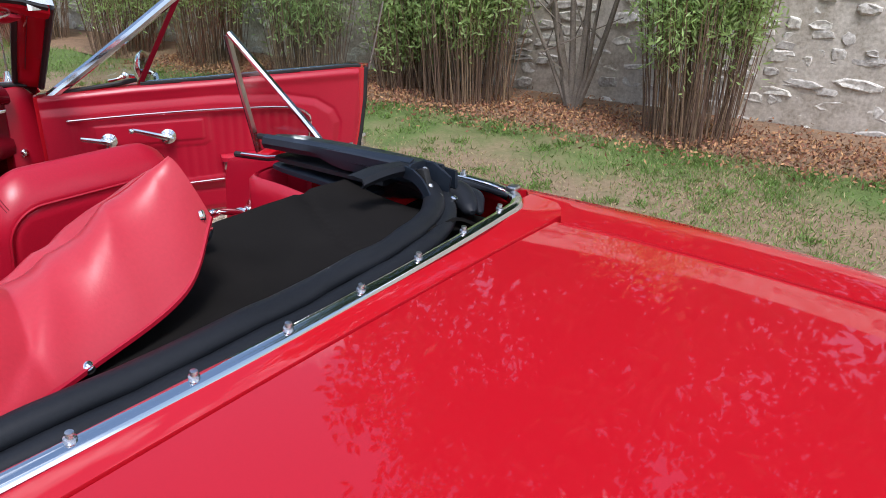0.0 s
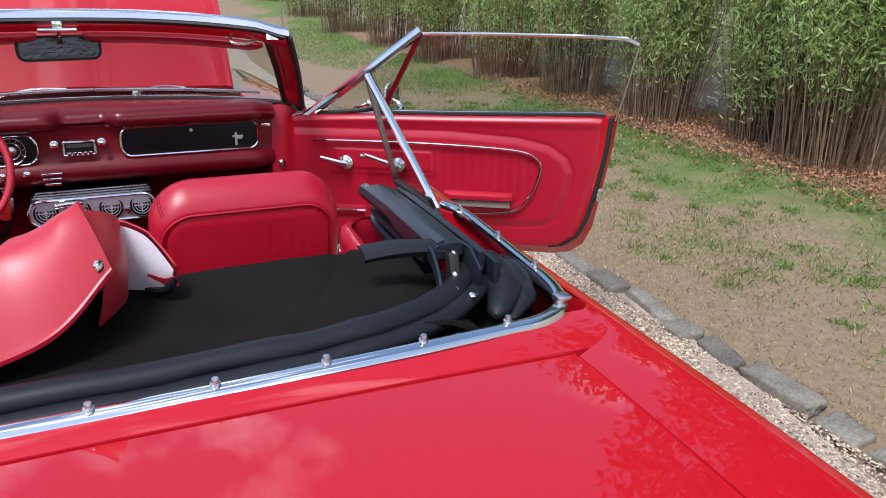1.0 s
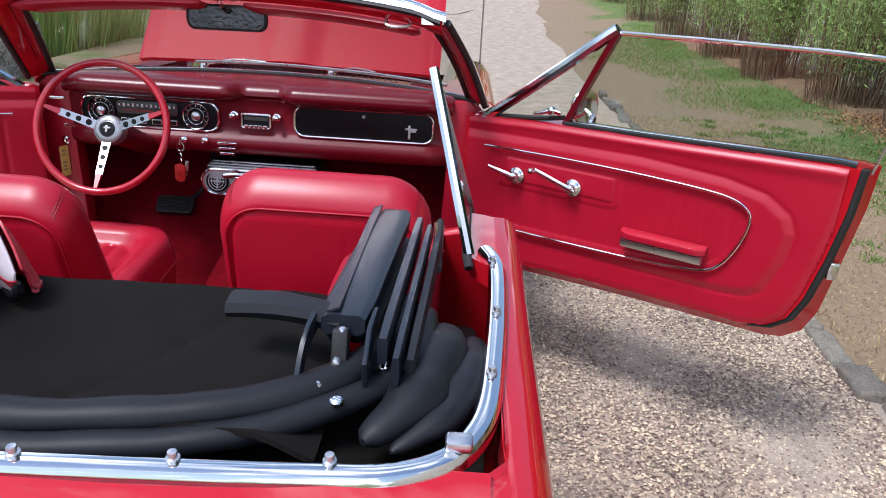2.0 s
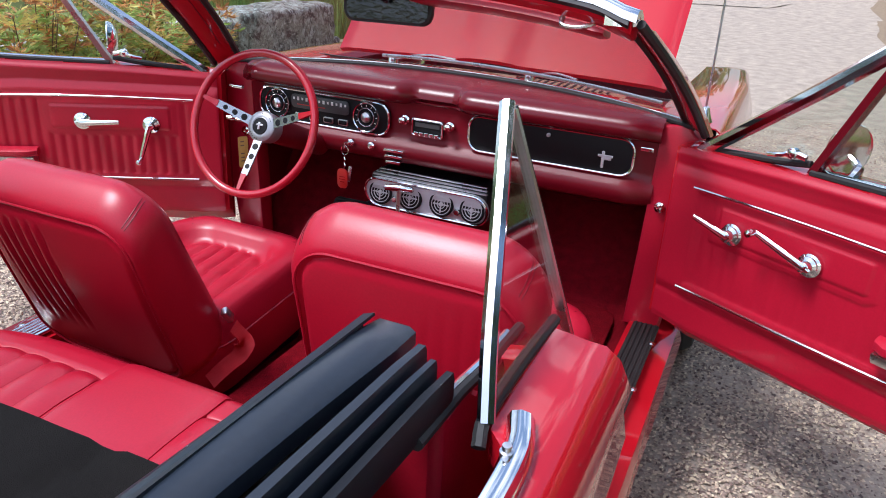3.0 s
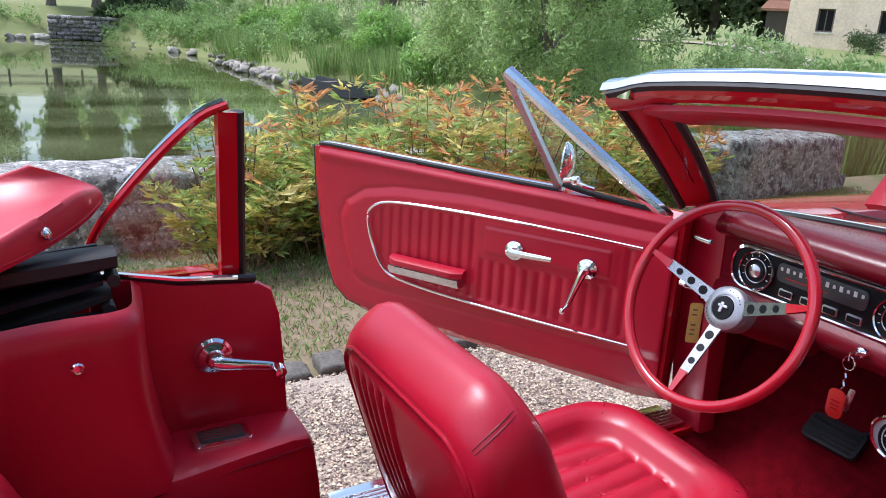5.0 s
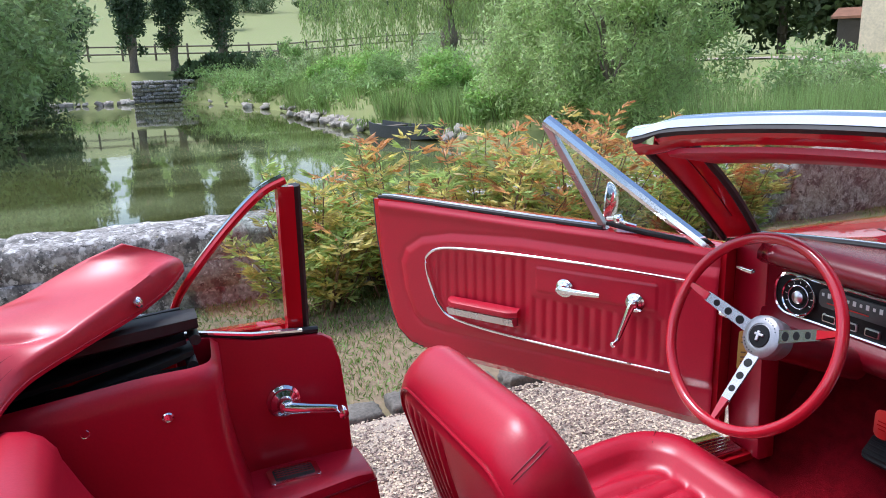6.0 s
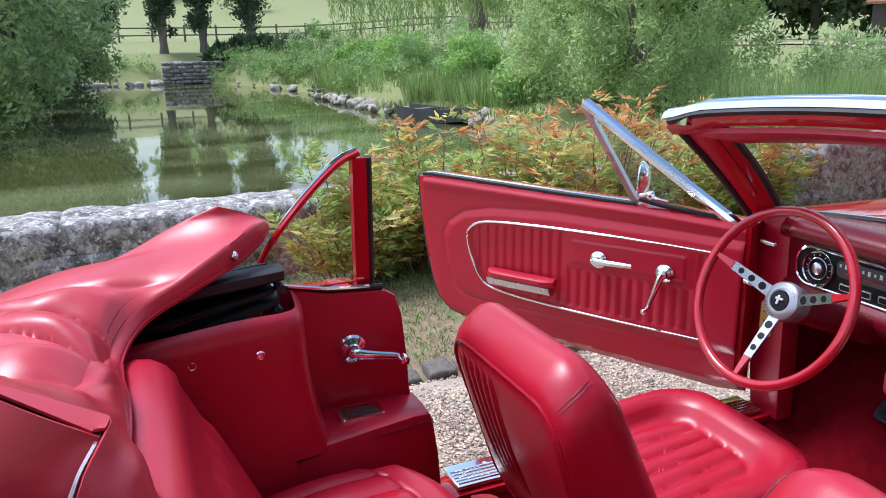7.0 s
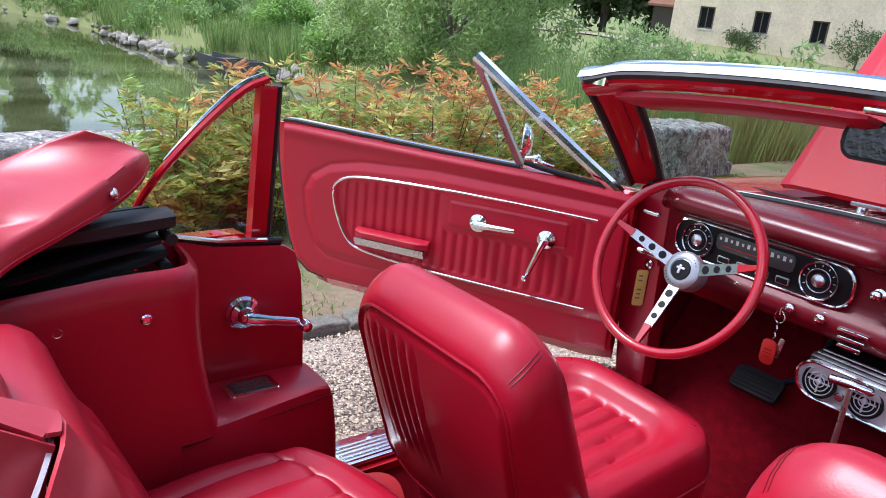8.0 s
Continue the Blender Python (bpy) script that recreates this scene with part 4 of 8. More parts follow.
    plate(bm, [apex, b_rear, (0.16, 0.930), b_front], lambda a, z, d: at(a, z, lean(z) - d), 0.004)
    vent = part("vent_window", bm, GLASS, body, "triangular vent window glass")
    vent.visible_shadow = False
    bm = bmesh.new()
    line = [(b_front[0] - 0.012, b_front[1] - 0.006), (0.18, 0.993), (0.33, 1.104), (0.45, 1.196), (0.478, 1.216)]
    rings = [[at(a + da, z + dz, lean(z) + dw) for da, dz, dw in ((-0.002, 0.002, 0.018), (-0.009, 0.011, 0.013), (-0.013, 0.016, 0.0), (-0.009, 0.011, -0.013), (0.006, -0.006, -0.014), (0.009, -0.010, 0.0), (0.006, -0.006, 0.012))] for a, z in line]
    loft(bm, rings)
    part("vent_post", bm, CHROME, vent, "polished front vent post")
    bm = bmesh.new()
    line = [(0.330, 0.928), (0.38, 1.025), (0.44, 1.14), (0.476, 1.206)]
    rings = [[at(a + da, z, lean(z) + dw) for da, dw in ((-0.010, 0.012), (0.008, 0.014), (0.010, -0.012), (-0.010, -0.012))] for a, z in line]
    loft(bm, rings)
    part("division_bar", bm, STAIN if s < 0 else PADDED, vent, "division bar")
    bm = bmesh.new()
    tube(bm, smooth_line([at(0.075, 0.912, lean(0.912)), at(0.16, 0.922, lean(0.92)), at(0.26, 0.934, lean(0.93)), at(0.322, 0.945, lean(0.94))]), 0.008, 8)
    part("vent_sill", bm, RUBBER, vent)
    bm = bmesh.new()
    pv = at(0.285, 0.962, lean(0.962) + 0.012)
    tube(bm, smooth_line([at(0.315, 0.958, lean(0.955) + 0.01), pv, at(0.262, 0.954, lean(0.95) + 0.022), at(0.232, 0.948, lean(0.945) + 0.02)]), [0.007] * 10 + [0.005] * 9, 8)
    lathe(bm, [(0.012, -0.008), (0.012, 0.006), (0.006, 0.01), (0.0, 0.01)], facing(pv, nn), 14)
    part("vent_latch", bm, CHROME, vent, "chrome vent latch")
    if s > 0:
        top = [(0.470, 1.205), (0.70, 1.211), (1.00, 1.214), (1.15, 1.211), (1.195, 1.194)]
        bm = bmesh.new()
        plate(bm, [(0.334, 0.932), *top, (1.19, 1.175), (1.165, 1.02), (1.148, 0.935)], lambda a, z, d: at(a, z, lean(z) - d), 0.005)
        pane = part("door_glass", bm, GLASS, body, "wound-up clear door glass")
        pane.visible_shadow = False
        bm = bmesh.new()
        tube(bm, [at(a, z + 0.003, lean(z) - 0.002) for a, z in top], 0.0065, 8, up=nn)
        part("glass_top_channel", bm, CHROME, pane, "bright channel along the glass top")
        bm = bmesh.new()
        tube(bm, [at(1.193, 1.185, lean(1.185)), at(1.166, 1.02, lean(1.02)), at(1.148, 0.935, lean(0.935))], 0.0035, 6)
        part("glass_edge", bm, STAIN, pane)
        # outside mirror
        bm = bmesh.new()
        m = facing(Vector((1.05, 0.795, 0.975)), (0.62, -0.78, 0.06))
        lathe(bm, [(0.0, -0.03), (0.03, -0.027), (0.05, -0.012), (0.056, 0.0), (0.054, 0.004), (0.050, 0.002), (0.0, 0.002)], m, 28)
        om = part("outside_mirror", bm, CHROME, body, "round chrome outside mirror")
        bm = bmesh.new()
        tube(bm, smooth_line([Vector((1.047, 0.802, 0.965)), at(0.385, 0.945, -0.10), at(0.39, 0.915, -0.06)]), [0.008] * 6 + [0.012] * 7, 8)
        part("mirror_foot", bm, CHROME, om)
    else:
        # outside mirror seen through the vent glass
        bm = bmesh.new()
        m = facing(Vector((-1.062, 0.805, 0.985)), (-0.70, -0.70, 0.05))
        lathe(bm, [(0.0, -0.03), (0.03, -0.027), (0.05, -0.012), (0.056, 0.0), (0.054, 0.004), (0.050, 0.002), (0.0, 0.002)], m, 28)
        om = part("outside_mirror", bm, CHROME, body, "round chrome outside mirror")
        bm = bmesh.new()
        tube(bm, smooth_line([Vector((-1.058, 0.812, 0.970)), at(0.36, 0.935, -0.10), at(0.33, 0.912, -0.06)]), [0.008] * 6 + [0.013] * 7, 8)
        part("mirror_foot", bm, CHROME, om)


door(-1)
door(1)

# ---- rear quarter windows, half raised ----
def quarter_window(s):
    def at(y, z, d=0.0):
        return Vector((s * (0.630 + (0.046 if s < 0 else 0.082) * (1.197 - z) / 0.26 - d), y, z))
    if s < 0:
        curve = [(-0.193, 1.190), (-0.232, 1.172), (-0.282, 1.126), (-0.335, 1.066), (-0.380, 1.005), (-0.405, 0.945)]
        front = [(-0.188, 1.180), (-0.178, 0.885)]
    else:
        curve = [(-0.198, 1.197), (-0.235, 1.155), (-0.30, 1.08), (-0.365, 1.005), (-0.41, 0.945)]
        front = [(-0.190, 1.19), (-0.172, 1.05), (-0.155, 0.895)]
    bm = bmesh.new()
    plate(bm, curve + front[::-1], lambda y, z, d: at(y, z, d - 0.002), 0.005)
    pane = part("quarter_glass", bm, GLASS, car, "raised rear quarter window")
    pane.visible_shadow = False
    bm = bmesh.new()
    pts = smooth_line([at(*p) for p in curve], 4)
    tube(bm, pts, 0.0066 if s < 0 else 0.0075, 8, flat=1.2, up=(1, 0, 0))
    part("rear_frame", bm, CHROME if s > 0 else PAINT, pane, "quarter window rear frame")
    if s < 0:
        # chrome near the apex; its tapering tail draws the highlight on the red frame
        bm = bmesh.new()
        tube(bm, [p + Vector((-0.003, -0.005, 0.006)) for p in pts[:14]], [0.0048] * 5 + [0.0045 - 0.0004 * q for q in range(9)], 6, up=(1, 0, 0))
        part("frame_highlight_bead", bm, CHROME, pane, "chrome bead at the apex drawn out as a highlight")
    bm = bmesh.new()
    rings = [[at(y + dy, z, d) for dy, d in (((-0.022, 0.014), (0.006, 0.014), (0.006, -0.010), (-0.022, -0.010)) if s < 0 else ((-0.004, 0.006), (0.004, 0.006), (0.004, -0.006), (-0.004, -0.006)))] for y, z in front]
    loft(bm, rings)
    part("front_frame", bm, PAINT if s < 0 else STAIN, pane, "red quarter window front frame")
    bm = bmesh.new()
    tube(bm, [at(y + (0.010 if s < 0 else 0.007), z, 0.0) for y, z in front], 0.0105 if s < 0 else 0.005, 8, up=(1, 0, 0))
    part("front_seal", bm, RUBBER, pane, "black rubber front seal")
    if s > 0:
        bm = bmesh.new()
        tube(bm, smooth_line([at(-0.428, 0.930, 0.004), at(-0.40, 0.945, 0.004), at(-0.30, 0.948, 0.004), at(-0.18, 0.944, 0.004)], 4), 0.0075, 8)
        part("base_seal", bm, RUBBER, car, "black rubber seal along the window slot")


quarter_window(-1)
quarter_window(1)

# ---- cabin: floor, dash, wheel ----
def cabin_floor(x, y):
    z = 0.27
    z += 0.115 * float(step(0.17 - abs(x), 0.0, 0.10)) * (1 + 0.7 * float(step(y, 0.55, 0.95)))
    z += 0.42 * float(step(y, 0.95, 1.42))
    z += 0.09 * float(step(abs(x), 0.56, 0.66))
    z += 0.10 * float(step(-0.12 - y, 0.0, 0.10))
    return z


bm = bmesh.new()
sheet(bm, [[(-0.66 + 1.32 * i / 48, -0.62 + 2.06 * j / 70, cabin_floor(-0.66 + 1.32 * i / 48, -0.62 + 2.06 * j / 70)) for j in range(71)] for i in range(49)], 0.01)
part("carpet", bm, CARPET, car, "deep red moulded carpet")
bm = bmesh.new()
sheet(bm, [[(x, 1.36, z) for z in (0.55, 0.70, 0.80, 0.92)] for x in (-0.66, -0.3, 0, 0.3, 0.66)], 0.01)
part("firewall", bm, RUBBER, car, "dark firewall")
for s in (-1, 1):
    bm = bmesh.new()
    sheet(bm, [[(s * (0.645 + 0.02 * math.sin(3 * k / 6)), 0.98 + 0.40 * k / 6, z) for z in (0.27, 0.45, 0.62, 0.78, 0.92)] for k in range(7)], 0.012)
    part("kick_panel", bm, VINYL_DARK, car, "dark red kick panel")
    bm = bmesh.new()
    plate(bm, [(0.62, 0.36), (0.72, 0.36), (0.745, 0.60), (0.745, 0.90), (0.70, 0.94), (0.64, 0.93), (0.632, 0.62)], lambda a, b, d: Vector((s * a, 0.965 + d, b)), 0.06, 0.008)
    post = part("hinge_pillar", bm, VINYL, car, "red hinge pillar")
    bm = bmesh.new()
    lathe(bm, [(0.014, 0.0), (0.014, 0.004), (0.008, 0.006), (0.007, 0.014), (0.0, 0.015)], facing((s * 0.668, 0.962, 0.718), (0, -1, 0)), 16)
    part("courtesy_switch", bm, CHROME, post, "chrome courtesy light switch")

# dashboard: two hooded pods and a dip between them
def dash_dip(x):
    return float(step(0.105 - abs(x - 0.015), 0.0, 0.04))


bm = bmesh.new()
rows = []
for i in range(81):
    x = -0.645 + 1.29 * i / 80
    c = dash_dip(x)
    e = float(step(abs(x), 0.57, 0.645))
    b = base_line(max(-1, min(1, x / 0.72)))
    lip = 0.905 + 0.045 * c + 0.035 * e
    rows.append([(x, b.y - 0.004, b.z - 0.004), (x, (b.y + lip + 0.05) / 2, 0.950 - 0.010 * e), (x, lip + 0.045, 0.950 - 0.012 * e - 0.004 * c), (x, lip + 0.015, 0.942 - 0.012 * e - 0.006 * c),
                 (x, lip + 0.002, 0.927 - 0.012 * e - 0.008 * c), (x, lip, 0.913 - 0.012 * e), (x, lip + 0.012, 0.903 - 0.01 * e), (x, lip + 0.036 - 0.036 * c, 0.895 - 0.006 * e)])
sheet(bm, rows, 0.006)
part("dash_pad", bm, PADDED, car, "padded maroon dash top with two hoods", 60)
bm = bmesh.new()
rows = []
for i in range(61):
    x = -0.642 + 1.284 * i / 60
    e = float(step(abs(x), 0.57, 0.64))
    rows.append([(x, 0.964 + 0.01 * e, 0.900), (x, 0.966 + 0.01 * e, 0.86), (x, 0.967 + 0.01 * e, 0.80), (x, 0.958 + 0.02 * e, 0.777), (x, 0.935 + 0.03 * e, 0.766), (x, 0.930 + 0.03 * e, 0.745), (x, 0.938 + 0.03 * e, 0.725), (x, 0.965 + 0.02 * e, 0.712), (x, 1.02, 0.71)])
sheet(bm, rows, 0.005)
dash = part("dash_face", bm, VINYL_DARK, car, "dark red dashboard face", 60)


def on_dash(x, z, d=0.0):
    """A place on the dash face, d towards the seats."""
    return Vector((x, 0.955 - d + 0.04 * (z - 0.835) * -0.4, z))


def bezel(name, cx, cz, w, h, r, face, label, d=0.004):
    bm = bmesh.new()
    plate(bm, [(cx + a, cz + b) for a, b in oblong(w, h, r)], lambda a, b, t: on_dash(a, b, d - t), 0.02, 0.001)
    ob = part(name, bm, face, car, label)
    bm = bmesh.new()
    tube(bm, [on_dash(cx + a, cz + b, d + 0.002) for a, b in oblong(w, h, r, 5)], 0.0038, 6, closed=True, up=(0, 1, 0))
    part("bright_border", bm, CHROME, ob)
    return ob


# instruments
cl = bezel("gauge_panel", -0.362, 0.832, 0.462, 0.098, 0.040, BLACK_FACE, "black instrument cluster in bright border", 0.006)
for dx, label in ((-0.524, "round fuel gauge"), (-0.206, "round temperature gauge")):
    bm = bmesh.new()
    m = facing(on_dash(dx, 0.832, 0.006), (0, -1, 0.05))
    lathe(bm, [(0.045, 0.0), (0.045, 0.009), (0.043, 0.012), (0.0405, 0.010), (0.040, 0.004), (0.0, 0.003)], m, 32)
    g = part("gauge", bm, CHROME, cl, label)
    bm = bmesh.new()
    lathe(bm, [(0.0398, 0.002), (0.0395, 0.0065), (0.030, 0.0045), (0.0, 0.0045)], m, 28)
    part("gauge_dial", bm, BLACK_FACE, cl)
    bm = bmesh.new()
    tube(bm, [m @ Vector((0.027 * math.cos(2 * math.pi * q / 32), 0.027 * math.sin(2 * math.pi * q / 32), 0.0085)) for q in range(32)], 0.0016, 6, closed=True, up=m.col[2].xyz)
    part("gauge_ring", bm, SPOKE_STEEL, cl)
    bm = bmesh.new()
    lathe(bm, [(0.0165, 0.0045), (0.015, 0.012), (0.009, 0.016), (0.0, 0.017)], m, 24)
    part("gauge_dome", bm, STAIN, cl)
    for k in range(9):
        bm = bmesh.new()
        a = radians(205 - 230 * k / 8)
        box(bm, m @ Vector((0.0345 * math.cos(a), 0.0345 * math.sin(a), 0.0066)), (0.0014, 0.0012, 0.005), m=m.to_3x3().to_4x4() @ pose(0, 0, 0, 0, 0, math.degrees(a) - 90) @ pose(0, 0, 0, 90, 0, 0))
        part("gauge_mark", bm, WHITE_MARK, cl)
bm = bmesh.new()
plate(bm, [(-0.370 + a, 0.848 + b) for a, b in oblong(0.205, 0.042, 0.012)], lambda a, b, t: on_dash(a, b, 0.011 - t), 0.008, 0.001)
part("speed_ribbon", bm, GREY_FACE, cl, "grey ribbon speedometer")
for k in range(13):
    bm = bmesh.new()
    x = -0.462 + 0.0153 * k
    box(bm, on_dash(x, 0.856, 0.0115), (0.007 if k % 2 else 0.0055, 0.0015, 0.011 if k % 2 else 0.007))
    part("speed_mark", bm, WHITE_MARK, cl)
bm = bmesh.new()
box(bm, on_dash(-0.40, 0.839, 0.0125), (0.10, 0.0015, 0.0022))
part("needle", bm, RED_PLASTIC, cl)
for k in range(4):
    bm = bmesh.new()
    plate(bm, [(-0.445 + 0.052 * k + a, 0.803 + b) for a, b in oblong(0.034, 0.018, 0.003, 2)], lambda a, b, t: on_dash(a, b, 0.010 - t), 0.006, 0.001)
    part("warning_window", bm, STAIN, cl)
    bm = bmesh.new()
    plate(bm, [(-0.445 + 0.052 * k + a, 0.803 + b) for a, b in oblong(0.027, 0.012, 0.002, 2)], lambda a, b, t: on_dash(a, b, 0.0115 - t), 0.003)
    part("warning_lens", bm, BLACK_FACE, cl)

gl = bezel("glove_box_insert", 0.354, 0.837, 0.462, 0.099, 0.034, BLACK_FACE, "black glove box insert in bright border", 0.006)
bm = bmesh.new()
lathe(bm, [(0.0055, 0), (0.0055, 0.006), (0.003, 0.009), (0, 0.009)], facing(on_dash(0.354, 0.866, 0.006), (0, -1, 0)), 12)
part("button", bm, SILVER, gl)
bm = bmesh.new()
for sx, sz, w, h in ((0.0, 0.0, 0.008, 0.046), (0.006, 0.010, 0.040, 0.007), (0.012, 0.004, 0.020, 0.009)):
    box(bm, on_dash(0.506 + sx, 0.824 + sz, 0.009), (w, 0.005, h), 0.002)
part("badge", bm, SILVER, gl, "small plain bright badge")
bm = bmesh.new()
box(bm, (0.615, 0.948, 0.868), (0.034, 0.004, 0.011), 0.002)
part("lettered_plate", bm, CHROME, gl, "tiny bright dash plate")
# radio
rd = bezel("radio", -0.006, 0.828, 0.095, 0.046, 0.006, BLACK_FACE, "chrome-framed push-button radio", 0.008)
for k in range(5):
    bm = bmesh.new()
    box(bm, on_dash(-0.038 + 0.016 * k, 0.812, 0.014), (0.0135, 0.010, 0.009), 0.002)
    part("push_button", bm, CHROME, rd)
bm = bmesh.new()
box(bm, on_dash(-0.006, 0.836, 0.0095), (0.078, 0.002, 0.012))
part("radio_dial", bm, GREY_FACE, rd)
for name, x, z, r, label in (("radio_knob", -0.080, 0.842, 0.011, "chrome radio knob"), ("radio_knob", 0.063, 0.842, 0.011, "chrome radio knob"), ("ignition_lock", -0.240, 0.755, 0.012, "chrome ignition lock"),
                             ("lighter_knob", -0.170, 0.756, 0.012, "chrome lighter knob")):
    bm = bmesh.new()
    y0 = 0.935 if z < 0.8 else 0.952
    lathe(bm, [(r * 1.25, -0.004), (r * 1.25, 0.003), (r * 0.7, 0.005), (r * 0.65, 0.014), (r, 0.017), (r * 0.95, 0.026), (r * 0.5, 0.029), (0, 0.029)], facing((x, y0, z), (0, -1, 0.1)), 18)
    part(name, bm, CHROME, dash, label)
bm = bmesh.new()
for k in range(3):
    box(bm, (-0.098, 0.922, 0.752 - 0.017 * k), (0.066 - 0.008 * k, 0.018, 0.0115), 0.003)
part("ash_tray", bm, CHROME, dash, "chrome pull-out ash tray")
bm = bmesh.new()
box(bm, (-0.645, 0.90, 0.875), (0.05, 0.014, 0.010), 0.003)
part("vent_pull", bm, CHROME, dash)

# air conditioning unit under the dash
bm = bmesh.new()
plate(bm, [(0.010 + a, 0.620 + b) for a, b in oblong(0.40, 0.094, 0.044)], lambda a, b, t: Vector((a, 0.915 + t - 0.15 * (b - 0.62), b)), 0.014, 0.003)
ac = part("cooler_unit", bm, SILVER, car, "silver four-vent cooler under the dash")
bm = bmesh.new()
tube(bm, [Vector((0.010 + a, 0.913 - 0.15 * b, 0.620 + b)) for a, b in oblong(0.396, 0.090, 0.043, 6)], 0.004, 6, closed=True, up=(0, 1, 0))
part("bright_border", bm, CHROME, ac)
bm = bmesh.new()
box(bm, (0.012, 1.02, 0.628), (0.38, 0.19, 0.095), 0.012)
part("cooler_body", bm, GREEN_LENS, ac, "black cooler body")
bm = bmesh.new()
for k in range(3):
    box(bm, (0.015, 0.927 + 0.012 * k, 0.671 + 0.006 * k), (0.37 - 0.01 * k, 0.010, 0.004), 0.0012)
part("cooler_slats", bm, STAIN, ac, "bright louvres along the cooler top")
for k, vx in enumerate((-0.135, -0.036, 0.066, 0.163)):
    m = facing((vx, 0.914, 0.622), (0, -1, 0.15))
    bm = bmesh.new()
    lathe(bm, [(0.038, -0.002), (0.038, 0.005), (0.034, 0.007), (0.032, 0.002), (0.0, 0.0015)], m, 32)
    v = part("air_vent", bm, BLACK_FACE, ac, "round black air vent")
    for r in (0.030, 0.021, 0.012):
        bm = bmesh.new()
        tube(bm, [m @ Vector((r * math.cos(2 * math.pi * q / 24), r * math.sin(2 * math.pi * q / 24), 0.006)) for q in range(24)], 0.0013, 5, closed=True, up=(0, 1, 0))
        part("vent_ring", bm, SILVER, ac)
    bm = bmesh.new()
    box(bm, m @ Vector((0, 0, 0.007)), (0.050, 0.002, 0.0035), m=m.to_3x3().to_4x4() @ pose(0, 0, 0, 90, 0, 0))
    box(bm, m @ Vector((0, 0, 0.007)), (0.0035, 0.002, 0.050), m=m.to_3x3().to_4x4() @ pose(0, 0, 0, 90, 0, 0))
    lathe(bm, [(0.007, 0.004), (0.006, 0.010), (0, 0.011)], m, 12)
    part("vent_cross", bm, SILVER, ac)
for vx in (-0.085, 0.118):
    bm = bmesh.new()
    lathe(bm, [(0.010, 0.0), (0.010, 0.010), (0.007, 0.014), (0, 0.014)], facing((vx, 0.914, 0.608), (0, -1, 0.1)), 16)
    part("cooler_knob", bm, CHROME, ac)

# shifter
bm = bmesh.new()
plate(bm, oblong(0.085, 0.14, 0.008), lambda a, b, d: Vector((-0.056 + a, 0.868 + b, 0.474 + 0.12 * b - d)), 0.012, 0.003)
box(bm, (-0.056, 0.868, 0.482), (0.05, 0.10, 0.018), 0.008)
sh = part("gear_selector", bm, CHROME, car, "chrome automatic gear selector on the tunnel")
bm = bmesh.new()
box(bm, (-0.056, 0.868, 0.494), (0.018, 0.075, 0.004), 0.001)
part("selector_gate", bm, BLACK_FACE, sh)
bm = bmesh.new()
tube(bm, [(-0.058, 0.872, 0.485), (-0.061, 0.882, 0.57), (-0.063, 0.89, 0.648)], [0.008, 0.006, 0.007], 8)
part("selector_stem", bm, STAIN, sh)
bm = bmesh.new()
tube(bm, [(-0.108, 0.885, 0.650), (-0.104, 0.885, 0.651), (-0.063, 0.888, 0.655), (-0.022, 0.891, 0.655), (-0.016, 0.891, 0.655)], [0.006, 0.010, 0.011, 0.010, 0.006], 10)
part("selector_handle", bm, CHROME, sh, "chrome T handle")

# pedals
bm = bmesh.new()
plate(bm, oblong(0.135, 0.07, 0.012), lambda a, b, d: Vector((-0.375 + a, 1.125 + 0.7 * b + 0.7 * d, 0.455 + 0.7 * b - 0.7 * d)), 0.02, 0.004)
for k in range(5):
    box(bm, (-0.375, 1.118 + 0.0085 * (k - 2), 0.459 + 0.0085 * (k - 2)), (0.12, 0.005, 0.005), 0.001)
pd = part("brake_pedal", bm, RUBBER, car, "black ribbed brake pedal")
bm = bmesh.new()
tube(bm, smooth_line([(-0.34, 1.14, 0.46), (-0.29, 1.20, 0.50), (-0.265, 1.26, 0.62), (-0.27, 1.28, 0.72)]), 0.008, 8)
part("pedal_arm", bm, RAIL, pd)
bm = bmesh.new()
plate(bm, oblong(0.06, 0.16, 0.01), lambda a, b, d: Vector((-0.19 + a, 1.17 + 0.55 * b + 0.8 * d, 0.43 + 0.8 * b - 0.5 * d)), 0.015, 0.004)
part("throttle_pedal", bm, RUBBER, car, "black throttle pedal")

# steering wheel
WN = Vector((0.02, -0.925, 0.378)).normalized()
WC = Vector((-0.369, 0.622, 0.855))
WU = (Vector((0, 0, 1)) - WN * WN.z).normalized()
WR = WU.cross(WN).normalized()
HUB = WC - WN * 0.055


def rim_at(deg, r=0.190, d=0.0):
    return WC + WR * (r * math.cos(radians(deg))) + WU * (r * math.sin(radians(deg))) + WN * d


bm = bmesh.new()
tube(bm, [rim_at(360 * k / 72) for k in range(72)], 0.0112, 10, closed=True, up=WN)
sw = part("steering_wheel", bm, mat("red_wheel_rim", (0.42, 0.008, 0.02), 0.22, vary=0.06, scale=9, fine=150, coat=0.4), car, "red-rimmed three-spoke steering wheel")
bm = bmesh.new()
m = facing(HUB, WN)
lathe(bm, [(0.040, -0.03), (0.044, 0.0), (0.044, 0.008), (0.041, 0.013), (0.038, 0.013), (0.037, 0.010), (0.035, 0.014), (0.028, 0.019), (0.0, 0.020)], m, 36)
part("hub", bm, HUB_GREY, sw, "satin grey wheel hub")
bm = bmesh.new()
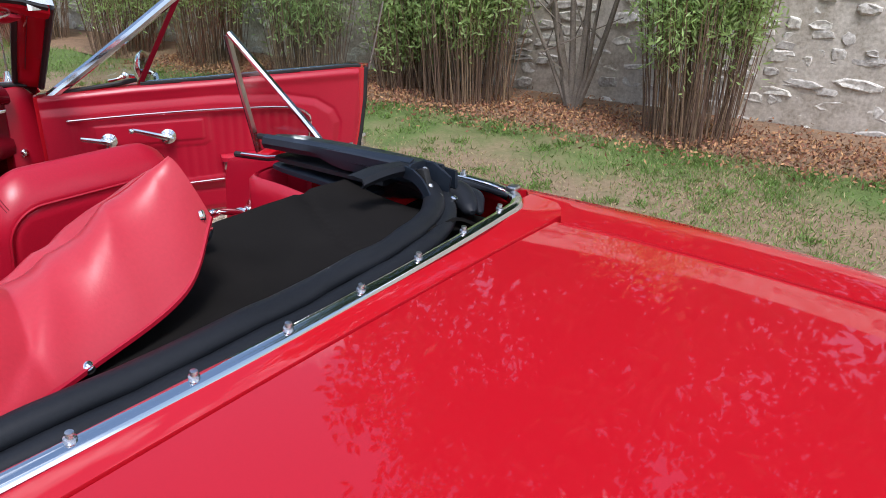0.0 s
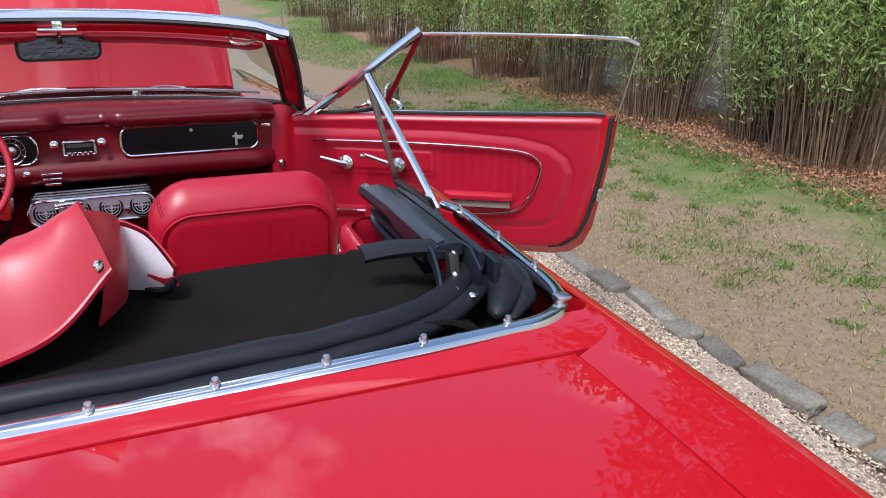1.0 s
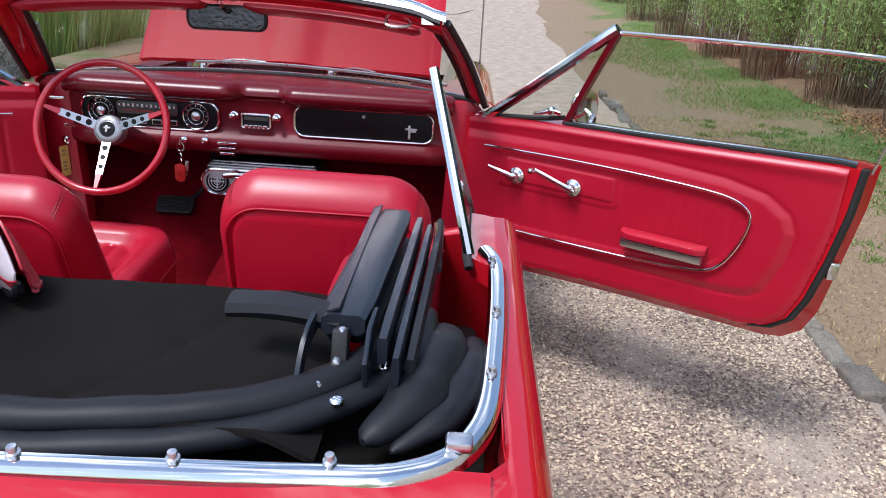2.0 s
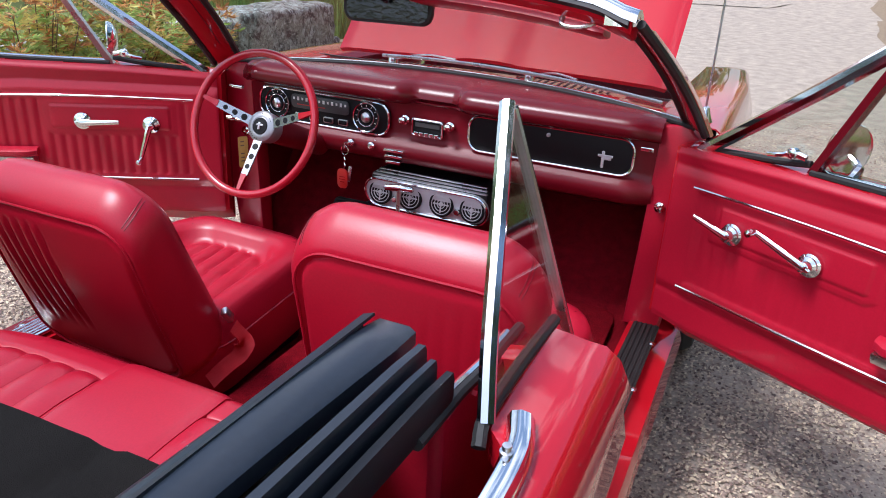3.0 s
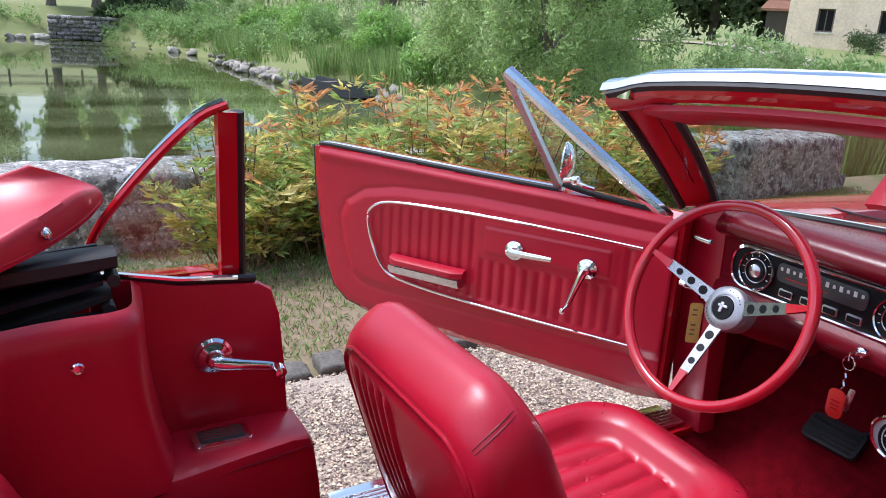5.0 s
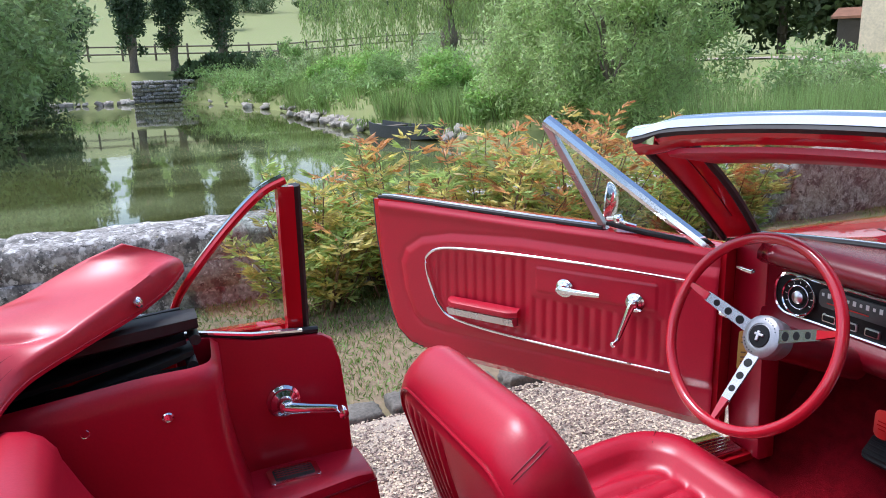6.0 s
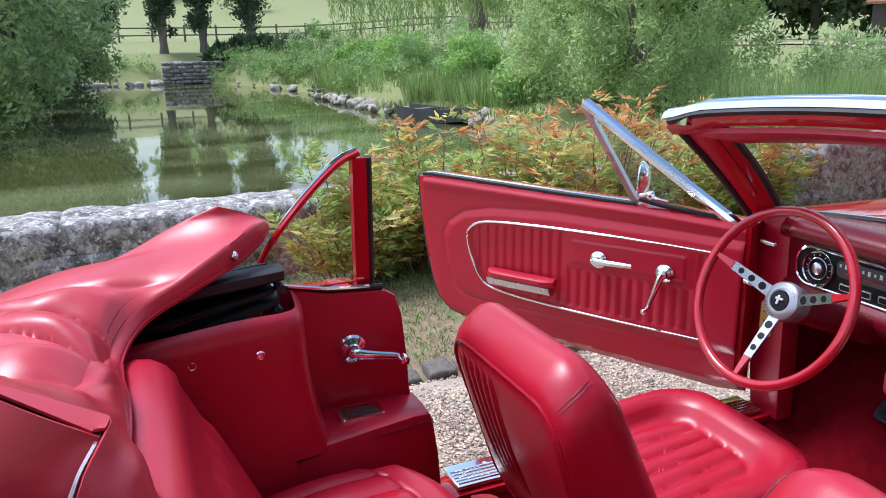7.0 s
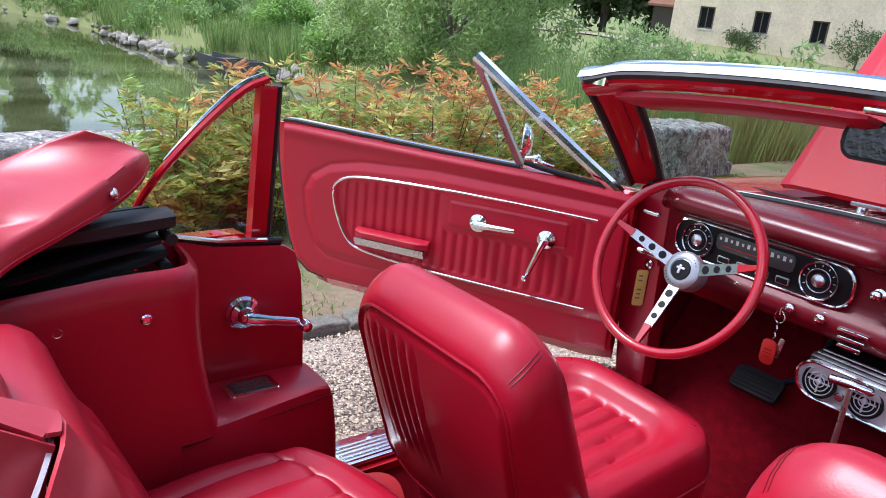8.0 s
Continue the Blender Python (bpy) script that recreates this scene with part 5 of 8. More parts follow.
lathe(bm, [(0.0235, 0.018), (0.022, 0.022), (0.0, 0.024)], m, 28)
lathe(bm, [(0.0375, 0.010), (0.037, 0.0135), (0.0355, 0.0145), (0.035, 0.013)], m, 28)
part("horn_button", bm, BLACK_FACE, sw, "black horn button")
bm = bmesh.new()
lathe(bm, [(0.0435, 0.009), (0.0425, 0.0145), (0.040, 0.0165), (0.030, 0.0205), (0.0255, 0.0205), (0.0245, 0.017)], m, 36)
part("hub_ring", bm, HUB_GREY, sw, "silver-grey hub ring")
for k in range(12):
    bm = bmesh.new()
    q = math.radians(30 + k * 12 + (60 if k > 5 else 0) + (40 if k > 5 else 0))
    box(bm, m @ Vector((0.0348 * math.cos(q), 0.0348 * math.sin(q), 0.0196)), (0.0022, 0.0022, 0.0012), 0.0003, m=m.to_3x3().to_4x4())
    part("hub_mark", bm, RAIL, sw)
bm = bmesh.new()
box(bm, m @ Vector((0, 0, 0.025)), (0.006, 0.020, 0.004), 0.001, m=m.to_3x3().to_4x4())
box(bm, m @ Vector((0.002, 0.003, 0.025)), (0.020, 0.005, 0.004), 0.001, m=m.to_3x3().to_4x4())
part("hub_badge", bm, SILVER, sw)
for deg in (163, 17, 268):
    inner = HUB + (rim_at(deg) - WC) * 0.17 + WN * 0.012
    outer = rim_at(deg, 0.182)
    across = (outer - inner).cross(WN).normalized()
    out_n = across.cross(outer - inner).normalized()
    L = (outer - inner).length
    bm = bmesh.new()
    def sp(a, b, d):
        return inner + (outer - inner) * a + across * b + out_n * d
    # spoke plate with three lightening holes, built of bands round them
    w0, w1 = 0.0135, 0.009
    n_h = 3
    rings = [[sp(a, sgn * (w0 + (w1 - w0) * a), d) for sgn, d in ((-1, -0.002), (-1, 0.002), (1, 0.002), (1, -0.002))] for a in (0.0, 0.2, 0.4, 0.6, 0.72)]
    loft(bm, rings)
    spk = part("spoke", bm, SPOKE_STEEL, sw, "pierced chrome spoke")
    for h in range(3):
        bm = bmesh.new()
        c = sp(0.17 + 0.19 * h, 0, 0.0026)
        lathe(bm, [(0.0088 - 0.001 * h, -0.001), (0.0088 - 0.001 * h, 0.0004), (0.0, 0.0005)], facing(c, out_n), 16)
        part("spoke_hole", bm, BLACK_FACE, spk)
    bm = bmesh.new()
    rings = [[sp(a, sgn * (w1 * 0.95 - 0.004 * (a - 0.7) / 0.32), d) for sgn, d in ((-1, -0.005), (-1, 0.004), (1, 0.004), (1, -0.005))] for a in (0.70, 0.85, 1.02)]
    loft(bm, rings)
    part("spoke_cover", bm, sw.data.materials[0], spk, "red spoke end")
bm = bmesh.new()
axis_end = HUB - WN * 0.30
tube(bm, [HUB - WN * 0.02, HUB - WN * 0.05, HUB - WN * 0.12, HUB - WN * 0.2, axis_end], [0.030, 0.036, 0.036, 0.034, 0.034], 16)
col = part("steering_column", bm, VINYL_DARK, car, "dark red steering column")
bm = bmesh.new()
c0 = HUB - WN * 0.055
tube(bm, smooth_line([c0, c0 + Vector((-0.10, -0.01, 0.015)), c0 + Vector((-0.155, -0.015, 0.02))]), [0.004] * 10 + [0.006] * 3, 8)
part("turn_signal_lever", bm, CHROME, col, "chrome turn signal lever")

# ---- seats ----
def bucket_seat(cx, label, ribs, dy, dz):
    """A bucket seat: flat back panel, deep crown band, cushion with a round bolster."""
    outer = 1 if cx > 0 else -1
    W, H = 0.462, 0.50
    bot_r, top_r = Vector((0, 0.125, 0.375)), Vector((0, -0.022 + dy, 0.822 + dz))
    bot_f, top_f = Vector((0, 0.285, 0.400)), Vector((0, 0.062 + dy, 0.893 + dz))

    def back(a, b, s):
        """a across, b up from 0 to 1, s from the rear seam (0) to the front seam (1)."""
        r = bot_r.lerp(top_r, b) + Vector((0, -0.014 * math.sin(math.pi * b), 0))
        f = bot_f.lerp(top_f, b) + Vector((0, 0.012 * math.sin(math.pi * min(1, b)), 0))
        p = r.lerp(f, s)
        return Vector((cx + a, p.y, p.z))

    def ring(inset, s, round_=0.095):
        return [back(x, 0.5 + z / H, s) for x, z in oblong(W - 2 * inset, H - 2 * inset, max(0.02, round_ - inset * 0.6), 9)]
    bm = bmesh.new()
    rings = [ring(0.20, 0.05), ring(0.03, 0.04), ring(0.022, 0.02), ring(0.019, -0.005), ring(0.014, -0.012), ring(0.008, 0.02), ring(0.0, 0.12), ring(-0.005, 0.30), ring(-0.006, 0.5), ring(-0.004, 0.66), ring(0.003, 0.80), ring(0.014, 0.92), ring(0.030, 1.0), ring(0.050, 1.03), ring(0.075, 1.0), ring(0.085, 0.94), ring(0.2, 0.95)]
    loft(bm, rings)
    for v in bm.verts:
        # slack leather over the padding
        v.co += Vector((0, 0.002, 0.003)) * noise.noise(v.co * 9)
    seat = part("front_seat", bm, VINYL, car, label, 55)
    # back panel, ribbed in its outer half
    nA, nB = 90, 44
    A, B = np.meshgrid(np.linspace(-0.212, 0.212, nA), np.linspace(0.04, 0.962, nB), indexing="ij")
    d0 = loop_dist(A, (B - 0.5) * H, oblong(0.418, 0.455, 0.07))
    ao = A * outer
    slant = 0.03 * (0.9 - B)
    band = step(ao + slant, 0.018, 0.030) * (1 - step(ao + slant, 0.176, 0.184)) * step(B, 0.22, 0.42) * (1 - step(B, 0.86, 0.90))
    rr_ = np.abs(np.sin(math.pi * (ao + slant - 0.024) / 0.0304)) ** 0.6
    wav = np.array([[0.004 * noise.noise(Vector((float(A[i, j]) * 6, float(B[i, j]) * 2.5, cx))) for j in range(nB)] for i in range(nA)])
    h = 0.010 * step(d0, -0.004, 0.016) - 0.006 * step(d0, 0.0, 0.004) * (1 - step(d0, 0.004, 0.010)) + ribs * band * (rr_ - 0.6) + wav
    bm = bmesh.new()
    vs = {(i, j): bm.verts.new(back(float(A[i, j]), float(B[i, j]), 0.045 - float(h[i, j]) / 0.13)) for i in range(nA) for j in range(nB) if d0[i, j] > -0.004}
    for i in range(nA - 1):
        for j in range(nB - 1):
            q = [(i, j), (i + 1, j), (i + 1, j + 1), (i, j + 1)]
            if all(k in vs for k in q):
                bm.faces.new([vs[k] for k in q])
    part("back_panel", bm, VINYL, seat, "seat back panel with stitched ribs" if ribs > 0.005 else "plain seat back panel", 60)
    bm = bmesh.new()
    tube(bm, ring(0.017, -0.022, 0.09), 0.0028, 6, closed=True, up=(0, 1, 0))
    part("back_piping", bm, VINYL, seat)
    # stitching along the crown and across its corners
    bm = bmesh.new()
    tube(bm, ring(0.0035, 0.765, 0.095), 0.0016, 5, closed=True, up=(0, 1, 0))
    part("crown_seam", bm, VINYL_DARK, seat)
    for sgn in (-1, 1):
        for k in (-1, 1):
            bm = bmesh.new()
            ca = 0.7854 + 0.035 * k
            line = []
            for ins, s in ((0.0002, 0.12), (-0.0050, 0.30), (-0.0060, 0.5), (-0.0040, 0.66), (0.0030, 0.78)):
                R = 0.095 - ins * 0.6
                line.append(back(sgn * (W / 2 - ins - R + R * math.cos(ca)), 1.0 - (ins + R - R * math.sin(ca)) / H, s))
            tube(bm, line, 0.0009, 5)
            part("corner_seam", bm, VINYL_DARK, seat)
    # cushion: bolster round a sunken, pleated middle
    bm = bmesh.new()
    ys, n_r = 0.385, 34
    base_out = []
    corner = oblong(0.478, 0.52, 0.12, 16)
    for (a0, b0), (a1, b1) in zip(corner, corner[1:] + corner[:1]):
        cuts = max(1, int(math.hypot(a1 - a0, b1 - b0) / 0.007))
        base_out += [(a0 + (a1 - a0) * q / cuts, b0 + (b1 - b0) * q / cuts) for q in range(cuts)]

    def lift(y):
        return 0.022 * (y / 0.26)
    rings = [[Vector((cx + a * k, ys + b * k, zz + lift(b))) for a, b in base_out] for zz, k in ((0.33, 0.96), (0.38, 0.985), (0.43, 1.0), (0.468, 1.0), (0.498, 0.985), (0.518, 0.957))]
    for q in range(n_r):
        k = 0.93 * (1 - q / n_r) + 0.001
        ringp = []
        for a, b in base_out:
            x, y = a * k, b * k
            bol = 0.526 + 0.022 * math.cos((k - 0.80) / 0.17 * 1.5) if k > 0.62 else 0.526
            sunk = float(step(0.66 - k, 0.0, 0.10))
            bend = x * (1 + 0.16 * (y / 0.26))
            pleat = 0.014 * abs(math.cos(math.pi * bend / 0.050)) ** 0.45 * float(step(0.64 - k, 0.02, 0.16))
            groove = -0.007 * math.exp(-((k - 0.635) / 0.016) ** 2)
            ringp.append(Vector((cx + x, ys + y, bol + lift(y) - 0.026 * sunk + pleat + groove + 0.003 * noise.noise(Vector((x * 12, y * 12, cx))))))
        rings.append(ringp)
    loft(bm, rings)
    part("cushion", bm, VINYL, seat, "pleated red cushion with round bolster", 55)
    bm = bmesh.new()
    tube(bm, [Vector((cx + a * 1.004, ys + b * 1.004, 0.462 + lift(b))) for a, b in corner], 0.003, 6, closed=True, up=(0, 0, 1))
    part("cushion_piping", bm, VINYL, seat)
    for sgn in (-1, 1):
        bm = bmesh.new()
        line = [Vector((cx + sgn * (0.239 - 0.12 + 0.12 * 0.7071) * k, ys + (0.26 - 0.12 + 0.12 * 0.7071) * k, z)) for k, z in ((1.003, 0.44), (1.003, 0.485), (0.988, 0.512), (0.958, 0.532), (0.92, 0.550), (0.86, 0.5615), (0.80, 0.562), (0.72, 0.556))]
        tube(bm, line, 0.0014, 5)
        part("cushion_seam", bm, VINYL_DARK, seat)
    bm = bmesh.new()
    box(bm, (cx, 0.37, 0.300), (0.36, 0.44, 0.09), 0.015)
    part("seat_base", bm, RUBBER, seat, "dark seat runners")
    # hinge trim
    bm = bmesh.new()
    tube(bm, [(cx + outer * 0.240, 0.19, 0.40), (cx + outer * 0.242, 0.21, 0.48), (cx + outer * 0.240, 0.17, 0.56)], 0.006, 8, flat=2.0)
    part("hinge_trim", bm, CHROME, seat, "bright seat hinge trim")
    return seat


bucket_seat(-0.390, "red vinyl bucket seat with ribbed back", 0.011, 0.0, 0.0)
bucket_seat(0.392, "red vinyl bucket seat with plain back", 0.0012, 0.045, 0.042)

# rear bench
bm = bmesh.new()
A, B = np.meshgrid(np.linspace(-0.49, 0.49, 150), np.linspace(0, 1, 46), indexing="ij")
mid = step(A, -0.068, -0.058) * (1 - step(A, 0.142, 0.152))
h = 0.008 * np.abs(np.sin(math.pi * (A - 0.04) / 0.058)) ** 0.6 * (1 - mid) * step(B, 0.22, 0.28) + 0.007 * mid
h -= 0.008 * (np.exp(-((A + 0.063) / 0.004) ** 2) + np.exp(-((A - 0.147) / 0.004) ** 2)) + 0.006 * np.exp(-((B - 0.25) / 0.012) ** 2) * (1 - mid)
corner = np.abs(A) / 0.49
rows = []
for i in range(150):
    row = []
    for j in range(46):
        b, c = float(B[i, j]), float(corner[i, j])
        front = -0.085 - 0.10 * c ** 5
        y = front - 0.43 * b
        roll = 1 - (1 - min(1, b / 0.14)) ** 2
        edge = 1 - max(0, (c - 0.90) / 0.10) ** 2
        z = 0.44 + (0.155 + float(h[i, j])) * roll * (0.55 + 0.45 * edge) - 0.03 * float(step(b, 0.4, 1.0)) - 0.012 * (1 - c) * 0
        row.append((float(A[i, j]), y, z))
    rows.append(row)
sheet(bm, rows, 0.02)
rear = part("rear_seat", bm, VINYL, car, "pleated red vinyl rear bench", 55)
bm = bmesh.new()
plate(bm, [(-0.44, 0.28), (0.44, 0.28), (0.47, 0.44), (-0.47, 0.44)], lambda a, b, d: Vector((a, -0.125 - d, b)), 0.03, 0.01)
part("seat_front", bm, VINYL, rear)
bm = bmesh.new()
rows = []
for i in range(121):
    a = -0.485 + 0.97 * i / 120
    c = abs(a) / 0.485
    row = []
    for j in range(31):
        b = j / 30
        rib = 0.010 * abs(math.sin(math.pi * (a - 0.04) / 0.058)) ** 0.6 * float(step(b, 0.05, 0.1)) * float(1 - step(b, 0.62, 0.68)) * (0 if abs(a - 0.04) < 0.11 else 1)
        side = 1 - max(0.0, (c - 0.84) / 0.16) ** 2.5
        t = min(1.0, b / 0.80)
        y = -0.455 - 0.17 * t
        z = 0.48 + 0.39 * t
        if b > 0.80:
            q = (b - 0.80) / 0.20 * math.pi * 0.75
            y = -0.625 - 0.045 * (1 - math.cos(q)) + 0.0
            z = 0.87 + 0.045 * math.sin(q)
        y += (0.045 + rib) * side - 0.05 * (1 - side)
        z -= 0.07 * (1 - side) * b
        row.append((a * (1 - 0.03 * b), y, z))
    rows.append(row)
sheet(bm, rows, 0.012)
part("rear_backrest", bm, VINYL, rear, "red vinyl rear backrest", 55)

# ---- rear side trims ----
def quarter_trim(s):
    bm = bmesh.new()
    plan = smooth_line([(0.50, -0.76, 0), (0.503, -0.60, 0), (0.507, -0.43, 0), (0.512, -0.372, 0), (0.535, -0.348, 0), (0.60, -0.338, 0), (0.648, -0.334, 0)], 4)
    rows = []
    for p in plan:
        top = 0.918 - 0.10 * max(0.0, -0.45 - p.y) * 0.9
        col_ = [(p.x + 0.022 + 0.0, p.y, top - 0.002), (p.x + 0.010, p.y - 0.004, top + 0.004), (p.x, p.y, top - 0.004), (p.x - 0.004, p.y, top - 0.03)]
        col_ += [(p.x - 0.002 - 0.012 * k / 5 * 0, p.y + 0.035 * (k / 5) ** 2, top - 0.03 - (top - 0.67) * k / 5) for k in range(1, 6)]
        rows.append([(s * x, y, z) for x, y, z in col_])
    sheet(bm, rows, 0.006)
    trim = part("quarter_trim", bm, VINYL, car, "red vinyl quarter trim", 60)
    # recessed crank panel
    bm = bmesh.new()
    plate(bm, [(-0.40, 0.930), (-0.35, 0.927), (-0.27, 0.908), (-0.18, 0.901), (-0.145, 0.898), (-0.124, 0.884), (-0.113, 0.84), (-0.104, 0.74), (-0.097, 0.62), (-0.40, 0.62)], lambda y, z, d: Vector((s * (0.645 + d), y, z)), 0.02, 0.006)
    part("crank_panel", bm, VINYL, trim, "plain red vinyl window crank panel")
    # arm rest shelf and lower panel
    bm = bmesh.new()
    rings = []
    for y, zt, xi in ((-0.080, 0.634, 0.560), (-0.090, 0.650, 0.553), (-0.12, 0.656, 0.548), (-0.20, 0.657, 0.532), (-0.30, 0.655, 0.514), (-0.42, 0.653, 0.507)):
        rings.append([(s * x, y + dy, z) for x, z, dy in ((0.655, zt, 0), (0.60, zt + 0.001, 0), (xi + 0.012, zt - 0.001, 0), (xi + 0.003, zt - 0.006, 0), (xi, zt - 0.016, 0.0), (xi - 0.004, 0.55, 0.008), (xi - 0.004, 0.36, 0.02), (0.655, 0.36, 0.02))])
    loft(bm, rings)
    part("side_arm_rest", bm, VINYL, trim, "red vinyl rear arm rest")
    bm = bmesh.new()
    sheet(bm, [[(s * 0.505, -0.38 - 0.06 * k, z) for z in (0.36, 0.5, 0.6, 0.66)] for k in range(8)], 0.006)
    part("lower_panel", bm, VINYL, trim)
    bm = bmesh.new()
    tube(bm, [(s * (0.5485 - 0.0115 * min(k, 4)), -0.085 - 0.08 * k, 0.636 - 0.001 * k) for k in range(8)], 0.0020, 5)
    part("panel_seam", bm, VINYL_DARK, trim)
    # ash tray let into the arm rest
    bm = bmesh.new()
    plate(bm, oblong(0.056, 0.092, 0.008), lambda a, b, d: Vector((s * (0.598 + a), -0.226 + b, 0.662 - d)), 0.018, 0.003)
    ash = part("ash_tray", bm, CHROME, trim, "chrome ash tray let into the arm rest")
    bm = bmesh.new()
    plate(bm, oblong(0.038, 0.072, 0.004), lambda a, b, d: Vector((s * (0.598 + a), -0.226 + b, 0.6635 - d)), 0.006, 0.001)
    part("ash_lid", bm, RUBBER, ash)
    for k in range(4):
        bm = bmesh.new()
        box(bm, (s * (0.587 + 0.0075 * k), -0.226, 0.6643), (0.0026, 0.066, 0.002))
        part("lid_rib", bm, CHROME, ash)
    # window crank
    bm = bmesh.new()
    m = facing((s * 0.645, -0.225, 0.784), (-s, 0, 0))
    lathe(bm, [(0.031, 0.0), (0.031, 0.006), (0.026, 0.010), (0.025, 0.015), (0.016, 0.020), (0.014, 0.034), (0.008, 0.038), (0.0, 0.038)], m, 26)
    ck = part("window_crank", bm, CHROME, trim, "chrome rear window crank")
    bm = bmesh.new()
    p0, p1 = Vector((s * 0.607, -0.232, 0.786)), Vector((s * 0.600, -0.138, 0.768))
    tube(bm, [p0, p0.lerp(p1, 0.15), p0.lerp(p1, 0.5), p0.lerp(p1, 0.85), p1], [0.009, 0.012, 0.009, 0.0085, 0.007], 10, flat=0.8, up=(1, 0, 0))
    part("lever", bm, CHROME, ck)
    bm = bmesh.new()
    lathe(bm, [(0.007, -0.004), (0.010, 0.006), (0.0115, 0.018), (0.009, 0.028), (0.0, 0.031)], facing(p1 + Vector((0, 0.006, -0.002)), (-s, 0, 0)), 16)
    part("knob", bm, CHROME, ck)
    for y, z in ((-0.544, 0.864), (-0.429, 0.863)):
        bm = bmesh.new()
        lathe(bm, [(0.0085, -0.003), (0.0085, 0.002), (0.0065, 0.004), (0.004, 0.003), (0.0, 0.0035)], facing((s * 0.4985, y, z), (-s, 0, 0)), 16)
        part("snap", bm, CHROME, trim, "bright snap fastener")
    # slot felt and bright edge at the window opening
    bm = bmesh.new()
    tube(bm, [(s * 0.662, -0.46, 0.938), (s * 0.660, -0.36, 0.931), (s * 0.657, -0.27, 0.913), (s * 0.655, -0.18, 0.907), (s * 0.655, -0.15, 0.905)], 0.007, 8)
    part("window_felt", bm, RUBBER, trim, "black window slot felt")
    bm = bmesh.new()
    tube(bm, [(s * 0.655, -0.46, 0.944), (s * 0.653, -0.36, 0.936), (s * 0.650, -0.27, 0.918), (s * 0.648, -0.18, 0.911)], 0.004, 6)
    part("slot_moulding", bm, CHROME, trim)


quarter_trim(-1)
quarter_trim(1)

# ---- folded soft top in its well ----
# well lining
bm = bmesh.new()
rows = []
for i in range(49):
    x = -0.735 + 1.47 * i / 48
    row = []
    for j in range(25):
        v = j / 24
        y = -0.675 - 0.275 * v
        dip = 0.03 * float(step(abs(x), 0.56, 0.66)) + 0.02 * math.sin(math.pi * v) - 0.012 * noise.noise(Vector((x * 14, y * 7, 4))) * float(step(abs(x), 0.5, 0.6))
        row.append((x, y, 0.905 - dip + 0.004 * noise.noise(Vector((x * 9, y * 9, 1)))))
    rows.append(row)
sheet(bm, rows, 0.01)
part("well_lining", bm, CLOTH, car, "black cloth lining of the top well")
for s in (-1, 1):
    bm = bmesh.new()
    box(bm, (s * 0.69, -0.64, 0.78), (0.09, 0.55, 0.05), 0.02)
    part("well_side", bm, RUBBER, car)

bm = bmesh.new()
box(bm, (-0.585, -0.565, 0.852), (0.13, 0.40, 0.075), 0.02)
part("well_side", bm, CLOTH, car, "black cloth lining beside the folded top")

soft = thing("folded_soft_top", "folded black convertible top stowed in its well", "soft top", (0, -0.75, 0.93))


def top_part(name, bm, m_, label="", parent=None):
    ob = part(name, bm, m_, parent or soft, label)
    if parent is None:
        ob.matrix_parent_inverse = Matrix.Translation((0, 0.75, -0.93))
    return ob


# slack lining cloth over the folded bows
bm = bmesh.new()
rows = []
for i in range(81):
    x = -0.60 + 1.165 * i / 80
    row = []
    for j in range(31):
        v = j / 30
        y0 = -0.575 - 0.105 * float(1 - step(x, -0.02, 0.10)) - 0.012 * (1 - (x / 0.6) ** 2)
        y = y0 - (0.91 + y0) * v
        z = 0.952 - 0.020 * math.sin(math.pi * v) - 0.006 * v - 0.03 * float(step(abs(x), 0.50, 0.58)) * v
        z -= 0.05 * max(0, 0.06 - v) / 0.06
        z += 0.006 * noise.noise(Vector((x * 4, y * 7, 2))) + 0.003 * noise.noise(Vector((x * 14, y * 10, 5)))
        z -= 0.008 * math.exp(-((x - 0.40 + 0.18 * (v - 0.3)) / 0.010) ** 2) * (1 if x > 0.3 else 0)
        row.append((x, y, z))
    rows.append(row)
sheet(bm, rows, 0.006)
top_part("top_lining", bm, CLOTH, "charcoal cloth lining, slightly slack")
# padded rolls along the rear edge, turning forward at the corners
for name, off, z0, r, m_, in_ in (("rear_roll", 0.0, 0.952, 0.020, BLACK_VINYL, 0.0), ("rear_roll", -0.030, 0.938, 0.017, BLACK_VINYL, 0.03)):
    bm = bmesh.new()
    pts = [(-0.60 - in_, -0.62, z0 + 0.01), (-0.615 - in_, -0.72, z0), (-0.59 - in_, -0.80 + off, z0), (-0.52, -0.865 + off, z0), (-0.35, -0.905 + off, z0), (0, -0.922 + off, z0), (0.30, -0.908 + off, z0), (0.46, -0.878 + off, z0), (0.56, -0.82 + off, z0 + 0.003), (0.615 + in_, -0.745 + off * 0.5, z0 + 0.006), (0.625 + in_, -0.64, z0 + 0.004), (0.62 + in_, -0.56, z0 - 0.03)]
    line = smooth_line(pts, 8)
    tube(bm, [p + Vector((0, 0, 0.003 * noise.noise(p * 12))) for p in line], [r * (1 + 0.12 * noise.noise(p * 17)) for p in line], 12, flat=0.85)
    top_part(name, bm, m_, "rolled black vinyl rear edge")
